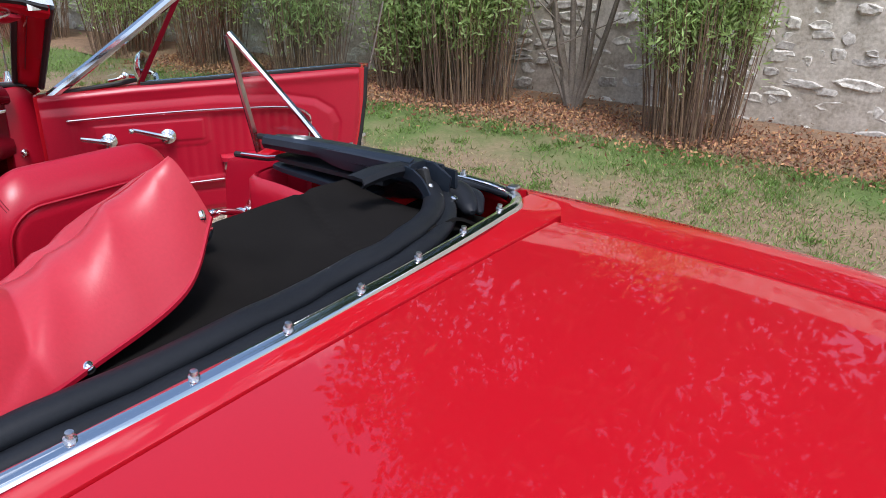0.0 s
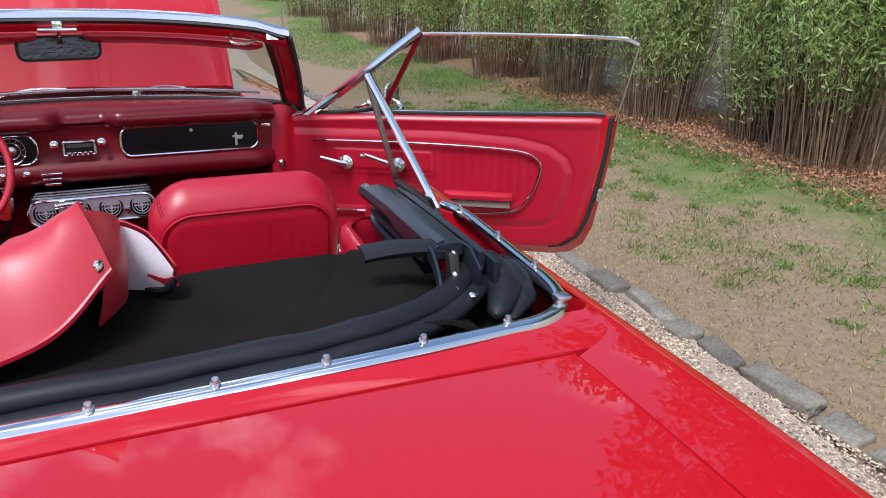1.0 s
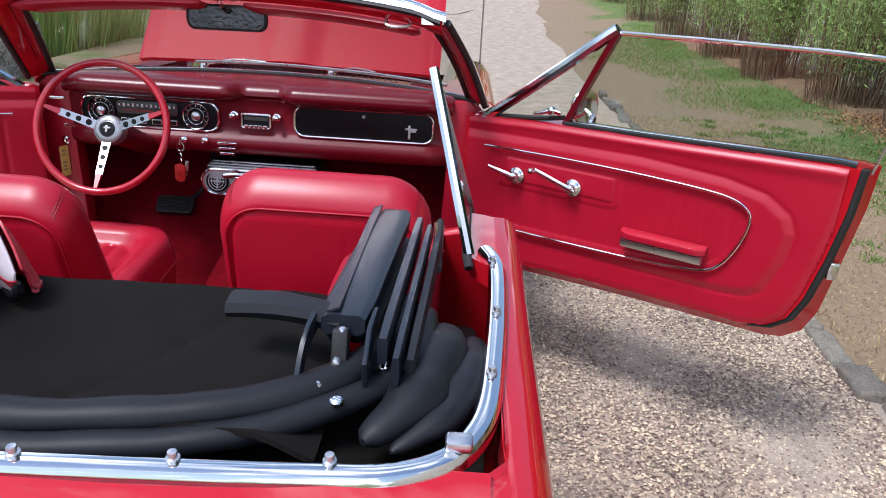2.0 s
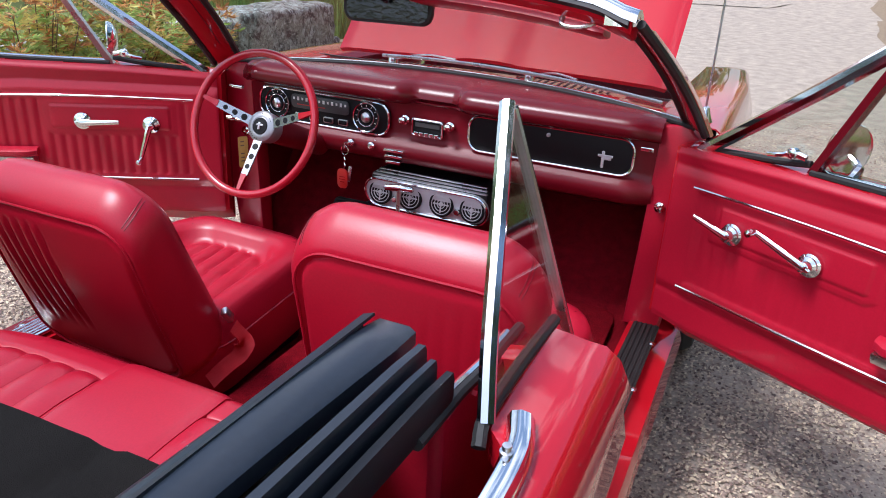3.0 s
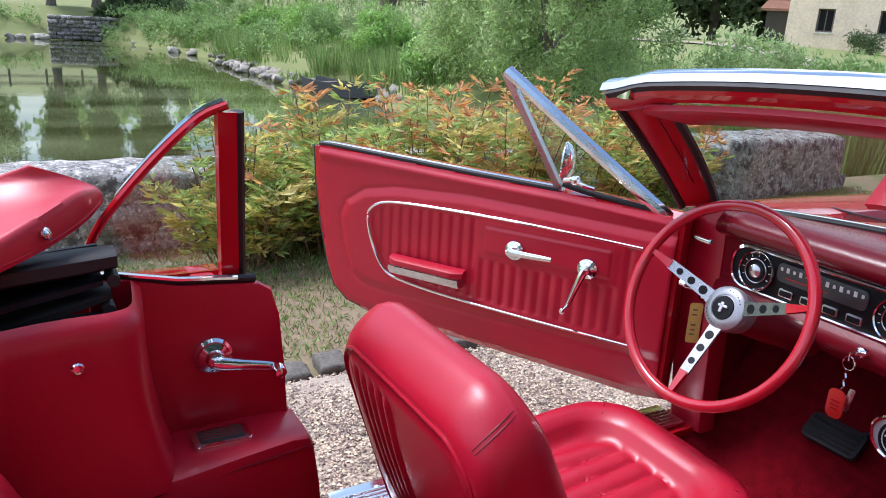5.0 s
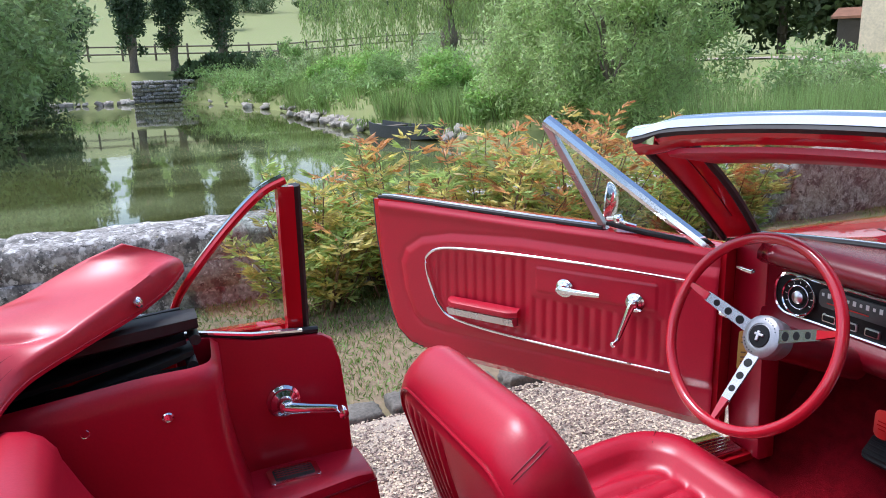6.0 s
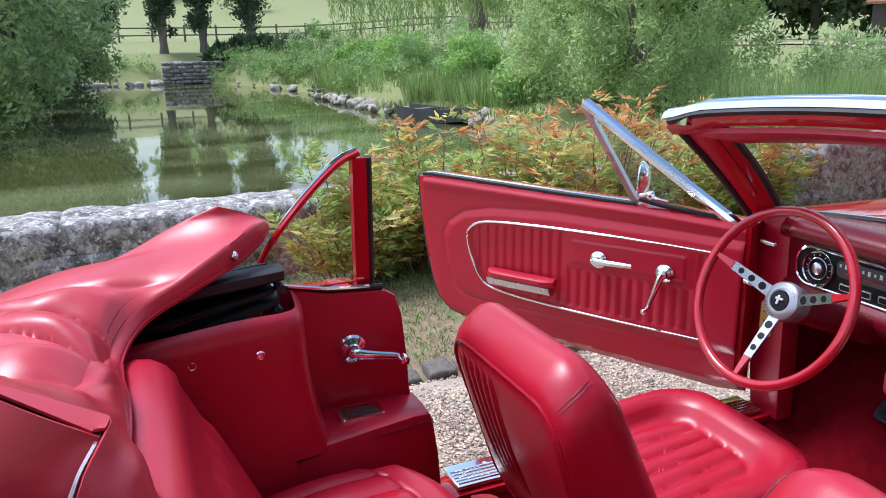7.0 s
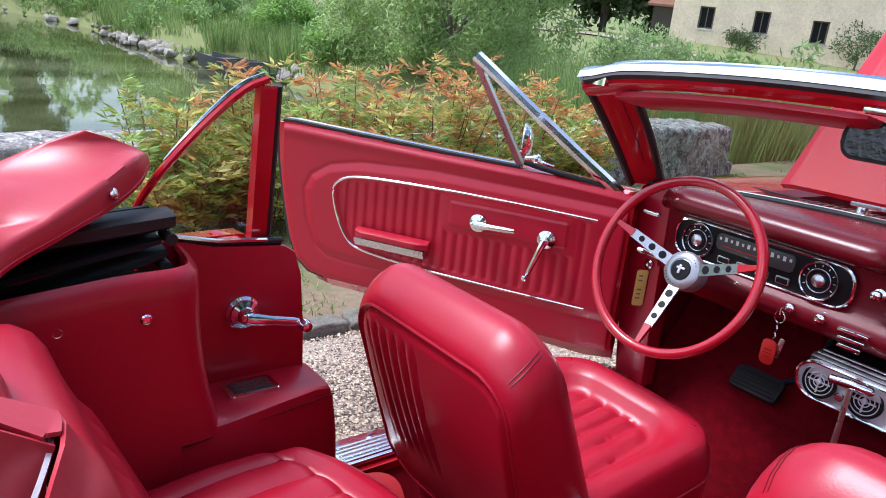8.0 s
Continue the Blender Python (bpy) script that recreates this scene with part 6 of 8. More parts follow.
# slack folds of vinyl at the corners
for s in (-1, 1):
    if s > 0:
        for dx, r0, dz in ((0.0, 0.036, 0.0), (0.040, 0.024, -0.010)):
            bm = bmesh.new()
            line = smooth_line([(0.610 + dx * 0.7, -0.875, 0.925 + dz), (0.650 + dx, -0.815, 0.932 + dz), (0.672 + dx, -0.73, 0.930 + dz), (0.680 + dx, -0.65, 0.918 + dz), (0.684 + dx, -0.57, 0.890 + dz)], 8)
            tube(bm, [p + Vector((0.004, 0, 0.006)) * noise.noise(p * 16) for p in line], [r0 * (0.12 + 0.95 * math.sin(math.pi * i / (len(line) - 1)) ** 0.5 + 0.20 * noise.noise(p * 24)) for i, p in enumerate(line)], 14, flat=0.8)
            top_part("corner_fold", bm, BLACK_VINYL, "bunched black vinyl at the corner")
    # side rails stacked on edge
    def bar(p, q, w, h, name="side_rail", m_=RAIL, label="", bend=0.0, bev=0.004):
        bm = bmesh.new()
        p, q = Vector(p), Vector(q)
        rings = []
        for k in range(9):
            t = k / 8
            c = p.lerp(q, t) + Vector((0, 0, bend * math.sin(math.pi * t)))
            ww = w * (1 if 0 < k < 8 else 0.86)
            hh = h * (1 if 0 < k < 8 else 0.86)
            rings.append([c + Vector((x * ww / 2, 0, z * hh / 2)) for x, z in ((-1, 0.6), (-0.7, 1), (0.7, 1), (1, 0.6), (1, -0.6), (0.7, -1), (-0.7, -1), (-1, -0.6))])
        loft(bm, rings)
        return top_part(name, bm, m_, label)
    drop = 0.0 if s > 0 else 0.055
    # left rails take a darker black, standing in for the cover's shade on them
    metal = RAIL if s > 0 else RUBBER
    bar((s * 0.588, -0.365, 0.985), (s * 0.572, -0.775, 1.000 - drop), 0.056, 0.028, m_=metal, label="black padded side rail", bend=0.004)
    bar((s * 0.629, -0.385, 0.978), (s * 0.618, -0.80, 0.985 - drop), 0.013, 0.036, m_=metal)
    bar((s * 0.645, -0.392, 0.968), (s * 0.634, -0.82, 0.972 - drop), 0.010, 0.040, m_=metal)
    bar((s * 0.660, -0.385, 0.955), (s * 0.648, -0.80, 0.960 - drop), 0.012, 0.040, m_=BLACK_VINYL)
    bar((s * 0.592, -0.385, 0.953), (s * 0.580, -0.70, 0.958 - drop), 0.050, 0.014, m_=BLACK_VINYL)
    bar((s * 0.598, -0.375, 0.932), (s * 0.585, -0.66, 0.922 - drop), 0.060, 0.016, m_=metal)
    if s < 0:
        for y, z in ((-0.372, 0.958), (-0.380, 0.915)):
            bm = bmesh.new()
            tube(bm, [(-0.60, y, z), (-0.558, y, z)], 0.009, 12)
            top_part("pivot_pin", bm, RUBBER, "black pivot pin")
        continue
    # lip that turns down along the top rail, pinched in its middle
    bm = bmesh.new()
    rows = []
    for k in range(13):
        t = k / 12
        p = Vector((0.556, -0.37 - 0.40 * t, 0.998 + 0.014 * t))
        sag = 0.020 + 0.016 * float(step(t, 0.42, 0.55))
        rows.append([p + Vector((0.012, 0, 0.004)), p, p + Vector((-0.003, 0, -sag * 0.5)), p + Vector((0.002, 0, -sag))])
    sheet(bm, rows, 0.003)
    top_part("rail_lip", bm, RAIL, "turned-down lip of the top rail")
    # hinge cheeks with bolts
    bm = bmesh.new()
    outer_arc = smooth_line([(-0.765, 1.012, 0), (-0.800, 1.004, 0), (-0.826, 0.980, 0), (-0.842, 0.950, 0), (-0.850, 0.925, 0)], 4)
    inner_arc = smooth_line([(-0.834, 0.925, 0), (-0.826, 0.950, 0), (-0.810, 0.972, 0), (-0.790, 0.985, 0), (-0.765, 0.988, 0)], 4)
    plate(bm, [(p.x, p.y) for p in outer_arc + inner_arc], lambda y, z, d: Vector((0.538 + d + 0.10 * (y + 0.765), y, z)), 0.005, 0.0015)
    cheek = top_part("hinge_bracket", bm, RAIL, "black top hinge bracket")
    bm = bmesh.new()
    plate(bm, [(-0.735, 1.005), (-0.79, 1.008), (-0.83, 0.985), (-0.82, 0.93), (-0.76, 0.93), (-0.735, 0.975)], lambda y, z, d: Vector((0.600 + d, y, z)), 0.006, 0.002)
    top_part("hinge_bracket", bm, RAIL, "black top hinge bracket")
    bm = bmesh.new()
    box(bm, (0.572, -0.792, 0.978), (0.018, 0.020, 0.050), 0.004, m=pose(0, 0, 0, -18, 0, 0))
    box(bm, (0.572, -0.802, 0.958), (0.026, 0.012, 0.014), 0.003)
    part("link", bm, RUBBER, cheek, "black hinge link")
    for (x, y, z) in ((0.574, -0.790, 1.000), (0.570, -0.806, 0.972), (0.556, -0.838, 0.962)):
        bm = bmesh.new()
        lathe(bm, [(0.0055, -0.008), (0.0055, 0.002), (0.0035, 0.004), (0, 0.005)], facing((x, y, z), (0, -0.7, 0.7)), 10)
        part("bolt", bm, STAIN, cheek)
    # flap of vinyl over the end of the folded bow
    bm = bmesh.new()
    rows = []
    for k in range(11):
        t = k / 10
        p = Vector((0.438 + 0.130 * t, -0.754 - 0.016 * t, 1.004 + 0.006 * math.sin(3 * t)))
        rows.append([p + Vector((0, 0.032, -0.002 + 0.004 * noise.noise(p * 30))), p + Vector((0, 0.02, 0.002)), p, p + Vector((0, -0.003, -0.006)), p + Vector((0, 0.002, -0.012 - 0.004 * t))])
    sheet(bm, rows, 0.004)
    top_part("bow_end", bm, BLACK_VINYL, "black vinyl covered bow end")
    for x, y, z in ((0.618, -0.787, 0.960), (0.579, -0.853, 0.955)):
        bm = bmesh.new()
        lathe(bm, [(0.007, -0.004), (0.007, 0.002), (0.004, 0.004), (0, 0.004)], facing((x, y, z), (0, -0.3, 1)), 12)
        top_part("snap", bm, CHROME, "bright snap on the roll")

# bright moulding round the well, with its fasteners
well = [(0.735, -0.385), (0.748, -0.43), (0.751, -0.50), (0.748, -0.613), (0.742, -0.72), (0.735, -0.81), (0.722, -0.868), (0.695, -0.915), (0.645, -0.945), (0.575, -0.955), (0.455, -0.966), (0.32, -0.975), (0.18, -0.981), (0.0, -0.984)]
path = [(x, y) for x, y in well] + [(-x, y) for x, y in well[-2::-1]]
line = smooth_line([(x, y, 0.943 + 0.010 * (1 - (x / 0.75) ** 2) + 0.006 * float(step(y, -0.7, -0.4))) for x, y in path], 4)
bm = bmesh.new()
rings = []
for i, p in enumerate(line):
    d = (line[min(i + 1, len(line) - 1)] - line[max(i - 1, 0)]).normalized()
    out = Vector((-d.y, d.x, 0))
    out = out if out.dot(Vector((p.x, p.y + 0.6, 0))) > 0 else -out
    rings.append([p + out * a + Vector((0, 0, b)) for a, b in ((-0.012, -0.016), (-0.013, -0.004), (-0.009, 0.003), (0.0, 0.005), (0.009, 0.002), (0.014, -0.006), (0.014, -0.012))])
loft(bm, rings)
moulding = part("well_moulding", bm, CHROME, car, "bright moulding round the top well")
studs = [(0.589 - 0.1358 * k, None) for k in range(-0, 10)]
spots = [(x, -0.944 - 0.038 * (1 - (abs(x) / 0.6) ** 2)) for x, _ in studs if x > -0.66]
spots += [(sx * x, y) for sx in (-1, 1) for x, y in ((0.744, -0.45), (0.747, -0.613), (0.738, -0.766))]
for x, y in spots:
    bm = bmesh.new()
    z = 0.949 + 0.010 * (1 - (x / 0.75) ** 2) + 0.006 * float(step(y, -0.7, -0.4))
    lathe(bm, [(0.0065, -0.004), (0.0065, 0.001), (0.004, 0.002), (0.0035, 0.004), (0.0048, 0.0055), (0.0042, 0.0075), (0, 0.008)], facing((x, y, z), (0, -0.1, 1)), 14)
    part("stud", bm, STAIN, moulding)
for sx in (-1, 1):
    bm = bmesh.new()
    box(bm, (sx * 0.704, -0.905, 0.953), (0.026, 0.022, 0.012), 0.004)
    part("corner_stud", bm, STAIN, moulding)

# ---- loose red boot cover, thrown back from one side ----
F = [(-0.679, -0.372, 1.046), (-0.628, -0.402, 1.030), (-0.573, -0.455, 1.012), (-0.520, -0.530, 0.992), (-0.474, -0.612, 0.962), (-0.385, -0.650, 0.936), (-0.22, -0.640, 0.938), (-0.070, -0.648, 0.946), (0.018, -0.690, 1.020), (0.057, -0.768, 1.126)]
M = [(-0.684, -0.455, 1.099), (-0.698, -0.520, 1.066), (-0.692, -0.605, 1.022), (-0.660, -0.690, 1.016), (-0.540, -0.750, 1.008), (-0.38, -0.765, 1.002), (-0.24, -0.75, 1.010), (-0.11, -0.74, 1.045), (-0.01, -0.76, 1.085), (0.062, -0.778, 1.121)]
R = [(-0.752, -0.56, 0.985), (-0.752, -0.68, 0.968), (-0.742, -0.80, 0.958), (-0.69, -0.885, 0.955), (-0.58, -0.925, 0.958), (-0.44, -0.935, 0.962), (-0.28, -0.915, 0.960), (-0.147, -0.872, 0.957), (0.000, -0.846, 0.985), (0.084, -0.800, 1.050)]
# how high the stitched hem stands up along the front edge
HEM = [(0, -0.004, 0.016), (0, -0.004, 0.036), (0, -0.004, 0.036), (0, -0.006, 0.024), (0, -0.010, 0.016), (0, -0.014, 0.012), (0, -0.014, 0.010), (0, -0.012, 0.010), (0, -0.010, 0.008), (0, -0.001, 0.0)]
# soft ridges and sharp creases that run back from the front hem
RIDGES = [(-0.545, 0.014, 0.25, -0.022), (-0.47, 0.050, 0.2, 0.020), (-0.395, 0.014, 0.5, -0.024), (-0.34, 0.045, 0.4, 0.022), (-0.275, 0.014, 0.8, -0.026), (-0.20, 0.050, 0.3, 0.028), (-0.145, 0.014, 0.2, -0.022), (-0.09, 0.03, -0.1, 0.012), (-0.02, 0.020, 0.9, -0.018), (0.03, 0.022, 0.8, 0.014)]
Fl, Ml, Rl, Hl = (smooth_line(q, 22) for q in (F, M, R, HEM))
bm = bmesh.new()
rows = []
for i, (f, m_, r, hem) in enumerate(zip(Fl, Ml, Rl, Hl)):
    row = []
    b = f + hem
    c = m_ * 2 - (b + r) * 0.5
    for j in range(73):
        v = max(0.0, (j - 8) / 64)
        p = b * (1 - v) ** 2 + c * (2 * v * (1 - v)) + r * v * v if j >= 8 else f.lerp(b, j / 8) + Vector((0, 0.003 * math.sin(math.pi * j / 8), 0))
        flat = 0.85 * (1 - float(step(i, 30, 66)))
        if 8 < j and v < 0.5:
            p = p.lerp(b.lerp(m_, v / 0.5), flat)
        soft_w = min(1.0, v / 0.12) * math.sin(math.pi * min(1.0, 0.2 + 0.8 * v)) ** 0.6 * min(1, i / 16) * min(1, (len(Fl) - 1 - i) / 28)
        calm = float(step(p.x, -0.60, -0.50)) * (1 - 0.75 * float(step(p.x, -0.26, -0.12)))
        fold = 0.012 * noise.noise(Vector((p.x * 5.0 + 2, p.y * 9.0, 0.5)))
        for x0, w_, lean, amp in RIDGES:
            d = p.x - x0 - lean * (p.y + 0.65) - 0.02 * noise.noise(Vector((p.y * 8, x0 * 9, 1)))
            fold += calm * amp * math.exp(-abs(d / w_) ** (1.6 if amp > 0 else 1.1))
        fold += float(step(p.x, -0.26, -0.12)) * (0.026 * noise.noise(Vector((p.x * 8 + 3, p.y * 6 + 2 * p.x, 2))) - 0.018 * abs(noise.noise(Vector((p.x * 11 - 7 * p.y, p.y * 5, 7)))))
        fold += calm * (0.006 * noise.noise(Vector((p.x * 16, p.y * 11, 3))) + 0.002 * noise.noise(Vector((p.x * 34, p.y * 22, 6))))
        row.append(p + Vector((0, 0, fold * soft_w)))
    rows.append(row)
sheet(bm, rows, 0.0035)
cover = part("boot_cover", bm, COVER, None, "", 70)
tagged(cover, "loose creased red vinyl cover draped over the folded top", "boot cover")
edge_f, edge_r = [r[0] for r in rows], [r[-1] for r in rows]
for e, nm in ((edge_f, "cover_piping"), (edge_r, "cover_piping")):
    bm = bmesh.new()
    tube(bm, [p + Vector((0, 0, -0.001)) for p in e[::2]], 0.0055, 6)
    part(nm, bm, VINYL, cover)
for j in (9, 12):
    bm = bmesh.new()
    tube(bm, [r[j] + Vector((0.001, 0.0015, 0.0014)) for r in rows[4:152:2]], 0.0016, 5)
    part("cover_seam", bm, VINYL_DARK, cover)
bm = bmesh.new()
tube(bm, [r[44] + Vector((0, 0, 0.0010)) for r in rows[44:150:2]], 0.0013, 5)
part("cover_seam", bm, VINYL_DARK, cover)
for p, d in (((0.072, -0.803, 1.056), (0.75, -0.6, 0.2)), ((-0.019, -0.845, 0.978), (0.3, -0.8, 0.5)), ((-0.147, -0.872, 0.958), (0.1, -0.8, 0.6)), ((-0.570, -0.447, 1.030), (0.5, 0.8, 0.3))):
    bm = bmesh.new()
    lathe(bm, [(0.0092, -0.003), (0.0092, 0.001), (0.007, 0.003), (0.004, 0.004), (0, 0.004)], facing(p, d), 16)
    part("cover_snap", bm, CHROME, cover, "bright snap fastener")
# the far end: red outside in front, rising from the hem to a turned-up edge
def even(line, n):
    """The same line in n + 1 even steps."""
    d = [0.0]
    for a, b in zip(line, line[1:]):
        d.append(d[-1] + (b - a).length)
    out, k = [], 0
    for i in range(n + 1):
        t = d[-1] * i / n
        while k < len(line) - 2 and d[k + 1] < t:
            k += 1
        out.append(line[k].lerp(line[k + 1], min(1.0, (t - d[k]) / max(1e-6, d[k + 1] - d[k]))))
    return out


turned = [Vector(p) for p in ((0.068, -0.645, 1.060), (0.100, -0.652, 1.060), (0.130, -0.667, 1.046), (0.150, -0.680, 1.018), (0.164, -0.692, 0.994))]
top_e = even(smooth_line([(0.050, -0.652, 1.050)] + [tuple(p) for p in turned], 8), 40)
low_e = even(smooth_line([(0.050, -0.634, 0.957), (0.09, -0.642, 0.956), (0.12, -0.656, 0.956), (0.15, -0.676, 0.960), (0.162, -0.688, 0.980)], 8), 40)
ridge = even([rows[i][8 + round(22 * min(1.0, (i - 112) / 40))] + Vector((0, 0.003, 0.0005)) for i in range(112, 196, 4)] + [p + Vector((0.003, 0.004, 0.004)) for p in turned], 60)
hem = even(smooth_line([tuple(rows[112][0] + Vector((0, 0.002, 0))), (-0.22, -0.645, 0.940), (-0.12, -0.640, 0.944), (-0.02, -0.628, 0.947), (0.07, -0.604, 0.949), (0.14, -0.618, 0.950), (0.168, -0.666, 0.962)], 8), 60)
bm = bmesh.new()
face = []
for i, (a, b) in enumerate(zip(hem, ridge)):
    u = i / 60
    line = []
    for q in range(25):
        v = q / 24
        p = a.lerp(b, v)
        swell = math.sin(math.pi * v) * math.sin(math.pi * u) ** 1.2
        p += Vector((0.004, 0.010, 0.020)) * swell
        p += Vector((0, 0.007, 0.007)) * (noise.noise(Vector((u * 7 + 1.6 * v, v * 1.6, 4))) + 0.5 * noise.noise(Vector((u * 15 - 2 * v, v * 2, 8)))) * min(1.0, 5.2 * v * (1 - v)) * min(1.0, 3 * u)
        line.append(p)
    face.append(line)
sheet(bm, face, 0.003)
part("end_face", bm, COVER, cover, "red outside of the cover's far end", 70)
for j, r0 in ((2, 0.0015), (4, 0.0015)):
    bm = bmesh.new()
    tube(bm, [f[j] + Vector((0.0005, 0.0008, 0.0016)) for f in face], r0, 5)
    part("cover_seam", bm, VINYL_DARK, cover)
bm = bmesh.new()
tube(bm, [f[0] for f in face], 0.0050, 6)
part("cover_piping", bm, VINYL, cover)
# gusset between the raised edge and the turned-up end
bm = bmesh.new()
edge_a = even(smooth_line([(0.050, -0.764, 1.122), (0.070, -0.784, 1.082), (0.078, -0.794, 1.050), (0.070, -0.790, 1.000), (0.060, -0.770, 0.958)], 6), 16)
edge_b = even(smooth_line([(0.100, -0.650, 1.062), (0.100, -0.656, 1.040), (0.100, -0.656, 1.000), (0.098, -0.650, 0.956)], 6), 16)
sheet(bm, [[a.lerp(b, k / 10) + Vector((0.014, 0, 0.004)) * math.sin(math.pi * k / 10) for k in range(11)] for a, b in zip(edge_a, edge_b)], 0.003)
part("end_gusset", bm, COVER, cover, "", 70)
bm = bmesh.new()
crest = [p for p in ridge if p.x > -0.03]
sheet(bm, [[p.lerp(edge_a[0].lerp(edge_b[0], min(1.0, max(0.0, (p.y + 0.764) / 0.128))), k / 6) for k in range(7)] for p in crest if p.x < 0.10], 0.003)
part("end_gusset", bm, COVER, cover, "", 70)
# pale backing that shows on the turned-up edge
bm = bmesh.new()
back = []
for a, b in zip(top_e, low_e):
    back.append([a.lerp(b, k / 14) + Vector((-0.002, -0.012, 0.002)) * math.sin(math.pi * k / 14) * min(1.0, (a - b).length / 0.08) + Vector((0, 0, 0.003 * noise.noise(Vector((a.x * 14, k * 0.4, 0))))) for k in range(15)])
sheet(bm, back, 0.003)
flap = part("turned_end", bm, LINING, cover, "pale backing of the turned-up cover end", 70)
bm = bmesh.new()
sheet(bm, [[back[i][9].lerp(back[i][14], k / 5) + Vector((0.002, -0.004, 0.002)) for k in range(6)] for i in range(24, len(back))], 0.002)
part("end_hem", bm, COVER, flap, "red hem along the turned end", 70)
bm = bmesh.new()
tube(bm, [back[i][14] + Vector((0.002, -0.004, 0.002)) for i in range(22, len(back))], [0.003 + 0.004 * min(1.0, (i - 22) / 6, (len(back) - 1 - i) / 3) for i in range(22, len(back))], 8)
part("end_piping", bm, BLACK_VINYL, flap, "black binding of the turned end")

# ---- planting helpers ----
rng = np.random.default_rng(7)


def leaf_mesh(name, pos, length, width, material, up=0.3, droop=0.0, dirs=None):
    """One mesh of many small pointed leaves at given places."""
    n = len(pos)
    d = rng.normal(size=(n, 3)) if dirs is None else dirs + rng.normal(size=(n, 3)) * 0.45
    d[:, 2] += up - droop
    d /= np.linalg.norm(d, axis=1)[:, None]
    side = np.cross(d, rng.normal(size=(n, 3)))
    side /= np.linalg.norm(side, axis=1)[:, None] + 1e-9
    L = (length * rng.uniform(0.6, 1.3, n))[:, None]
    Wd = (width * rng.uniform(0.7, 1.3, n))[:, None]
    v = np.empty((n, 4, 3))
    v[:, 0] = pos
    v[:, 1] = pos + d * L * 0.45 + side * Wd * 0.5
    v[:, 2] = pos + d * L
    v[:, 3] = pos + d * L * 0.45 - side * Wd * 0.5
    me = bpy.data.meshes.new(name)
    me.vertices.add(n * 4)
    me.vertices.foreach_set("co", v.reshape(-1))
    me.loops.add(n * 4)
    me.loops.foreach_set("vertex_index", np.arange(n * 4))
    me.polygons.add(n)
    me.polygons.foreach_set("loop_start", np.arange(n) * 4)
    me.polygons.foreach_set("loop_total", np.full(n, 4))
    me.materials.append(material)
    me.update(calc_edges=True)
    return me


def clump_points(n, centre, radii, clumps, spread, shell=0.55):
    """Points gathered in clumps through an ellipsoid, most of them near its outside."""
    u = rng.normal(size=(clumps, 3))
    u /= np.linalg.norm(u, axis=1)[:, None]
    r = shell + (1 - shell) * rng.uniform(0, 1, clumps) ** 0.5
    r *= rng.uniform(0.75, 1.18, clumps)
    c = u * r[:, None] * np.array(radii)
    pick = rng.integers(0, clumps, n)
    g = rng.normal(size=(n, 3))
    g *= (rng.uniform(0, 1, n) ** 0.4 / (np.linalg.norm(g, axis=1) + 1e-9))[:, None]
    size = spread * rng.uniform(0.6, 1.35, clumps)
    return np.array(centre) + c[pick] + g * size[pick][:, None]


def limbs(bm, base, height, spread, n, r0, lean=0.3, seed=1):
    """A tapered trunk that divides into limbs."""
    rr = random.Random(seed)
    for k in range(n):
        a = 2 * math.pi * k / n + rr.uniform(-0.4, 0.4)
        top = Vector(base) + Vector((math.cos(a) * spread * rr.uniform(0.5, 1), math.sin(a) * spread * rr.uniform(0.5, 1), height * rr.uniform(0.75, 1)))
        mid = Vector(base).lerp(top, 0.5) + Vector((rr.uniform(-1, 1), rr.uniform(-1, 1), 0)) * spread * 0.15 + Vector((0, 0, height * 0.08))
        line = smooth_line([Vector(base) + Vector((math.cos(a) * r0 * 0.3, math.sin(a) * r0 * 0.3, -0.05)), Vector(base).lerp(mid, 0.45), mid, top], 4)
        tube(bm, line, [r0 * (1 - 0.85 * i / (len(line) - 1)) for i in range(len(line))], 7)


def tree(name, label, category, at, height, crown_c, radii, n, clumps, spread, leaf_l, leaf_w, leaf_m, trunk_r=0.2, trunks=5, bark=BARK, group="", droop=0.0, seed=1):
    t = thing(name, label, category, at, group)
    x, y, z = at
    bm = bmesh.new()
    if trunks > 0:
        tube(bm, [(0, 0, -0.3), (0.02, 0, height * 0.12), (0, 0.03, height * 0.3)], [trunk_r * 1.25, trunk_r, trunk_r * 0.8], 9)
        limbs(bm, (0, 0, height * 0.22), height * 0.6, min(radii[0], radii[1]) * 0.7, trunks, trunk_r * 0.6, seed=seed)
    part("trunk", bm, bark, t)
    part("crown", None, None, t, data=leaf_mesh("crown", clump_points(n, crown_c, radii, clumps, spread), leaf_l, leaf_w, leaf_m, droop=droop))
    return t


# ---- stone walls and kerbs ----
def stone_mesh(seed, lump=0.10, material=STONE_PALE):
    """A rough block of unit size with worn, uneven edges."""
    bm = bmesh.new()
    bmesh.ops.create_cube(bm, size=1.0)
    bmesh.ops.bevel(bm, geom=bm.edges[:], offset=0.09, segments=1, profile=0.5, affect="EDGES")
    rr = random.Random(seed)
    for v in bm.verts:
        v.co += Vector((rr.uniform(-1, 1), rr.uniform(-1, 1), rr.uniform(-1, 1))) * lump * 0.6
    me = bpy.data.meshes.new("stone")
    bm.to_mesh(me)
    bm.free()
    me.materials.append(material)
    me.shade_smooth()
    return me


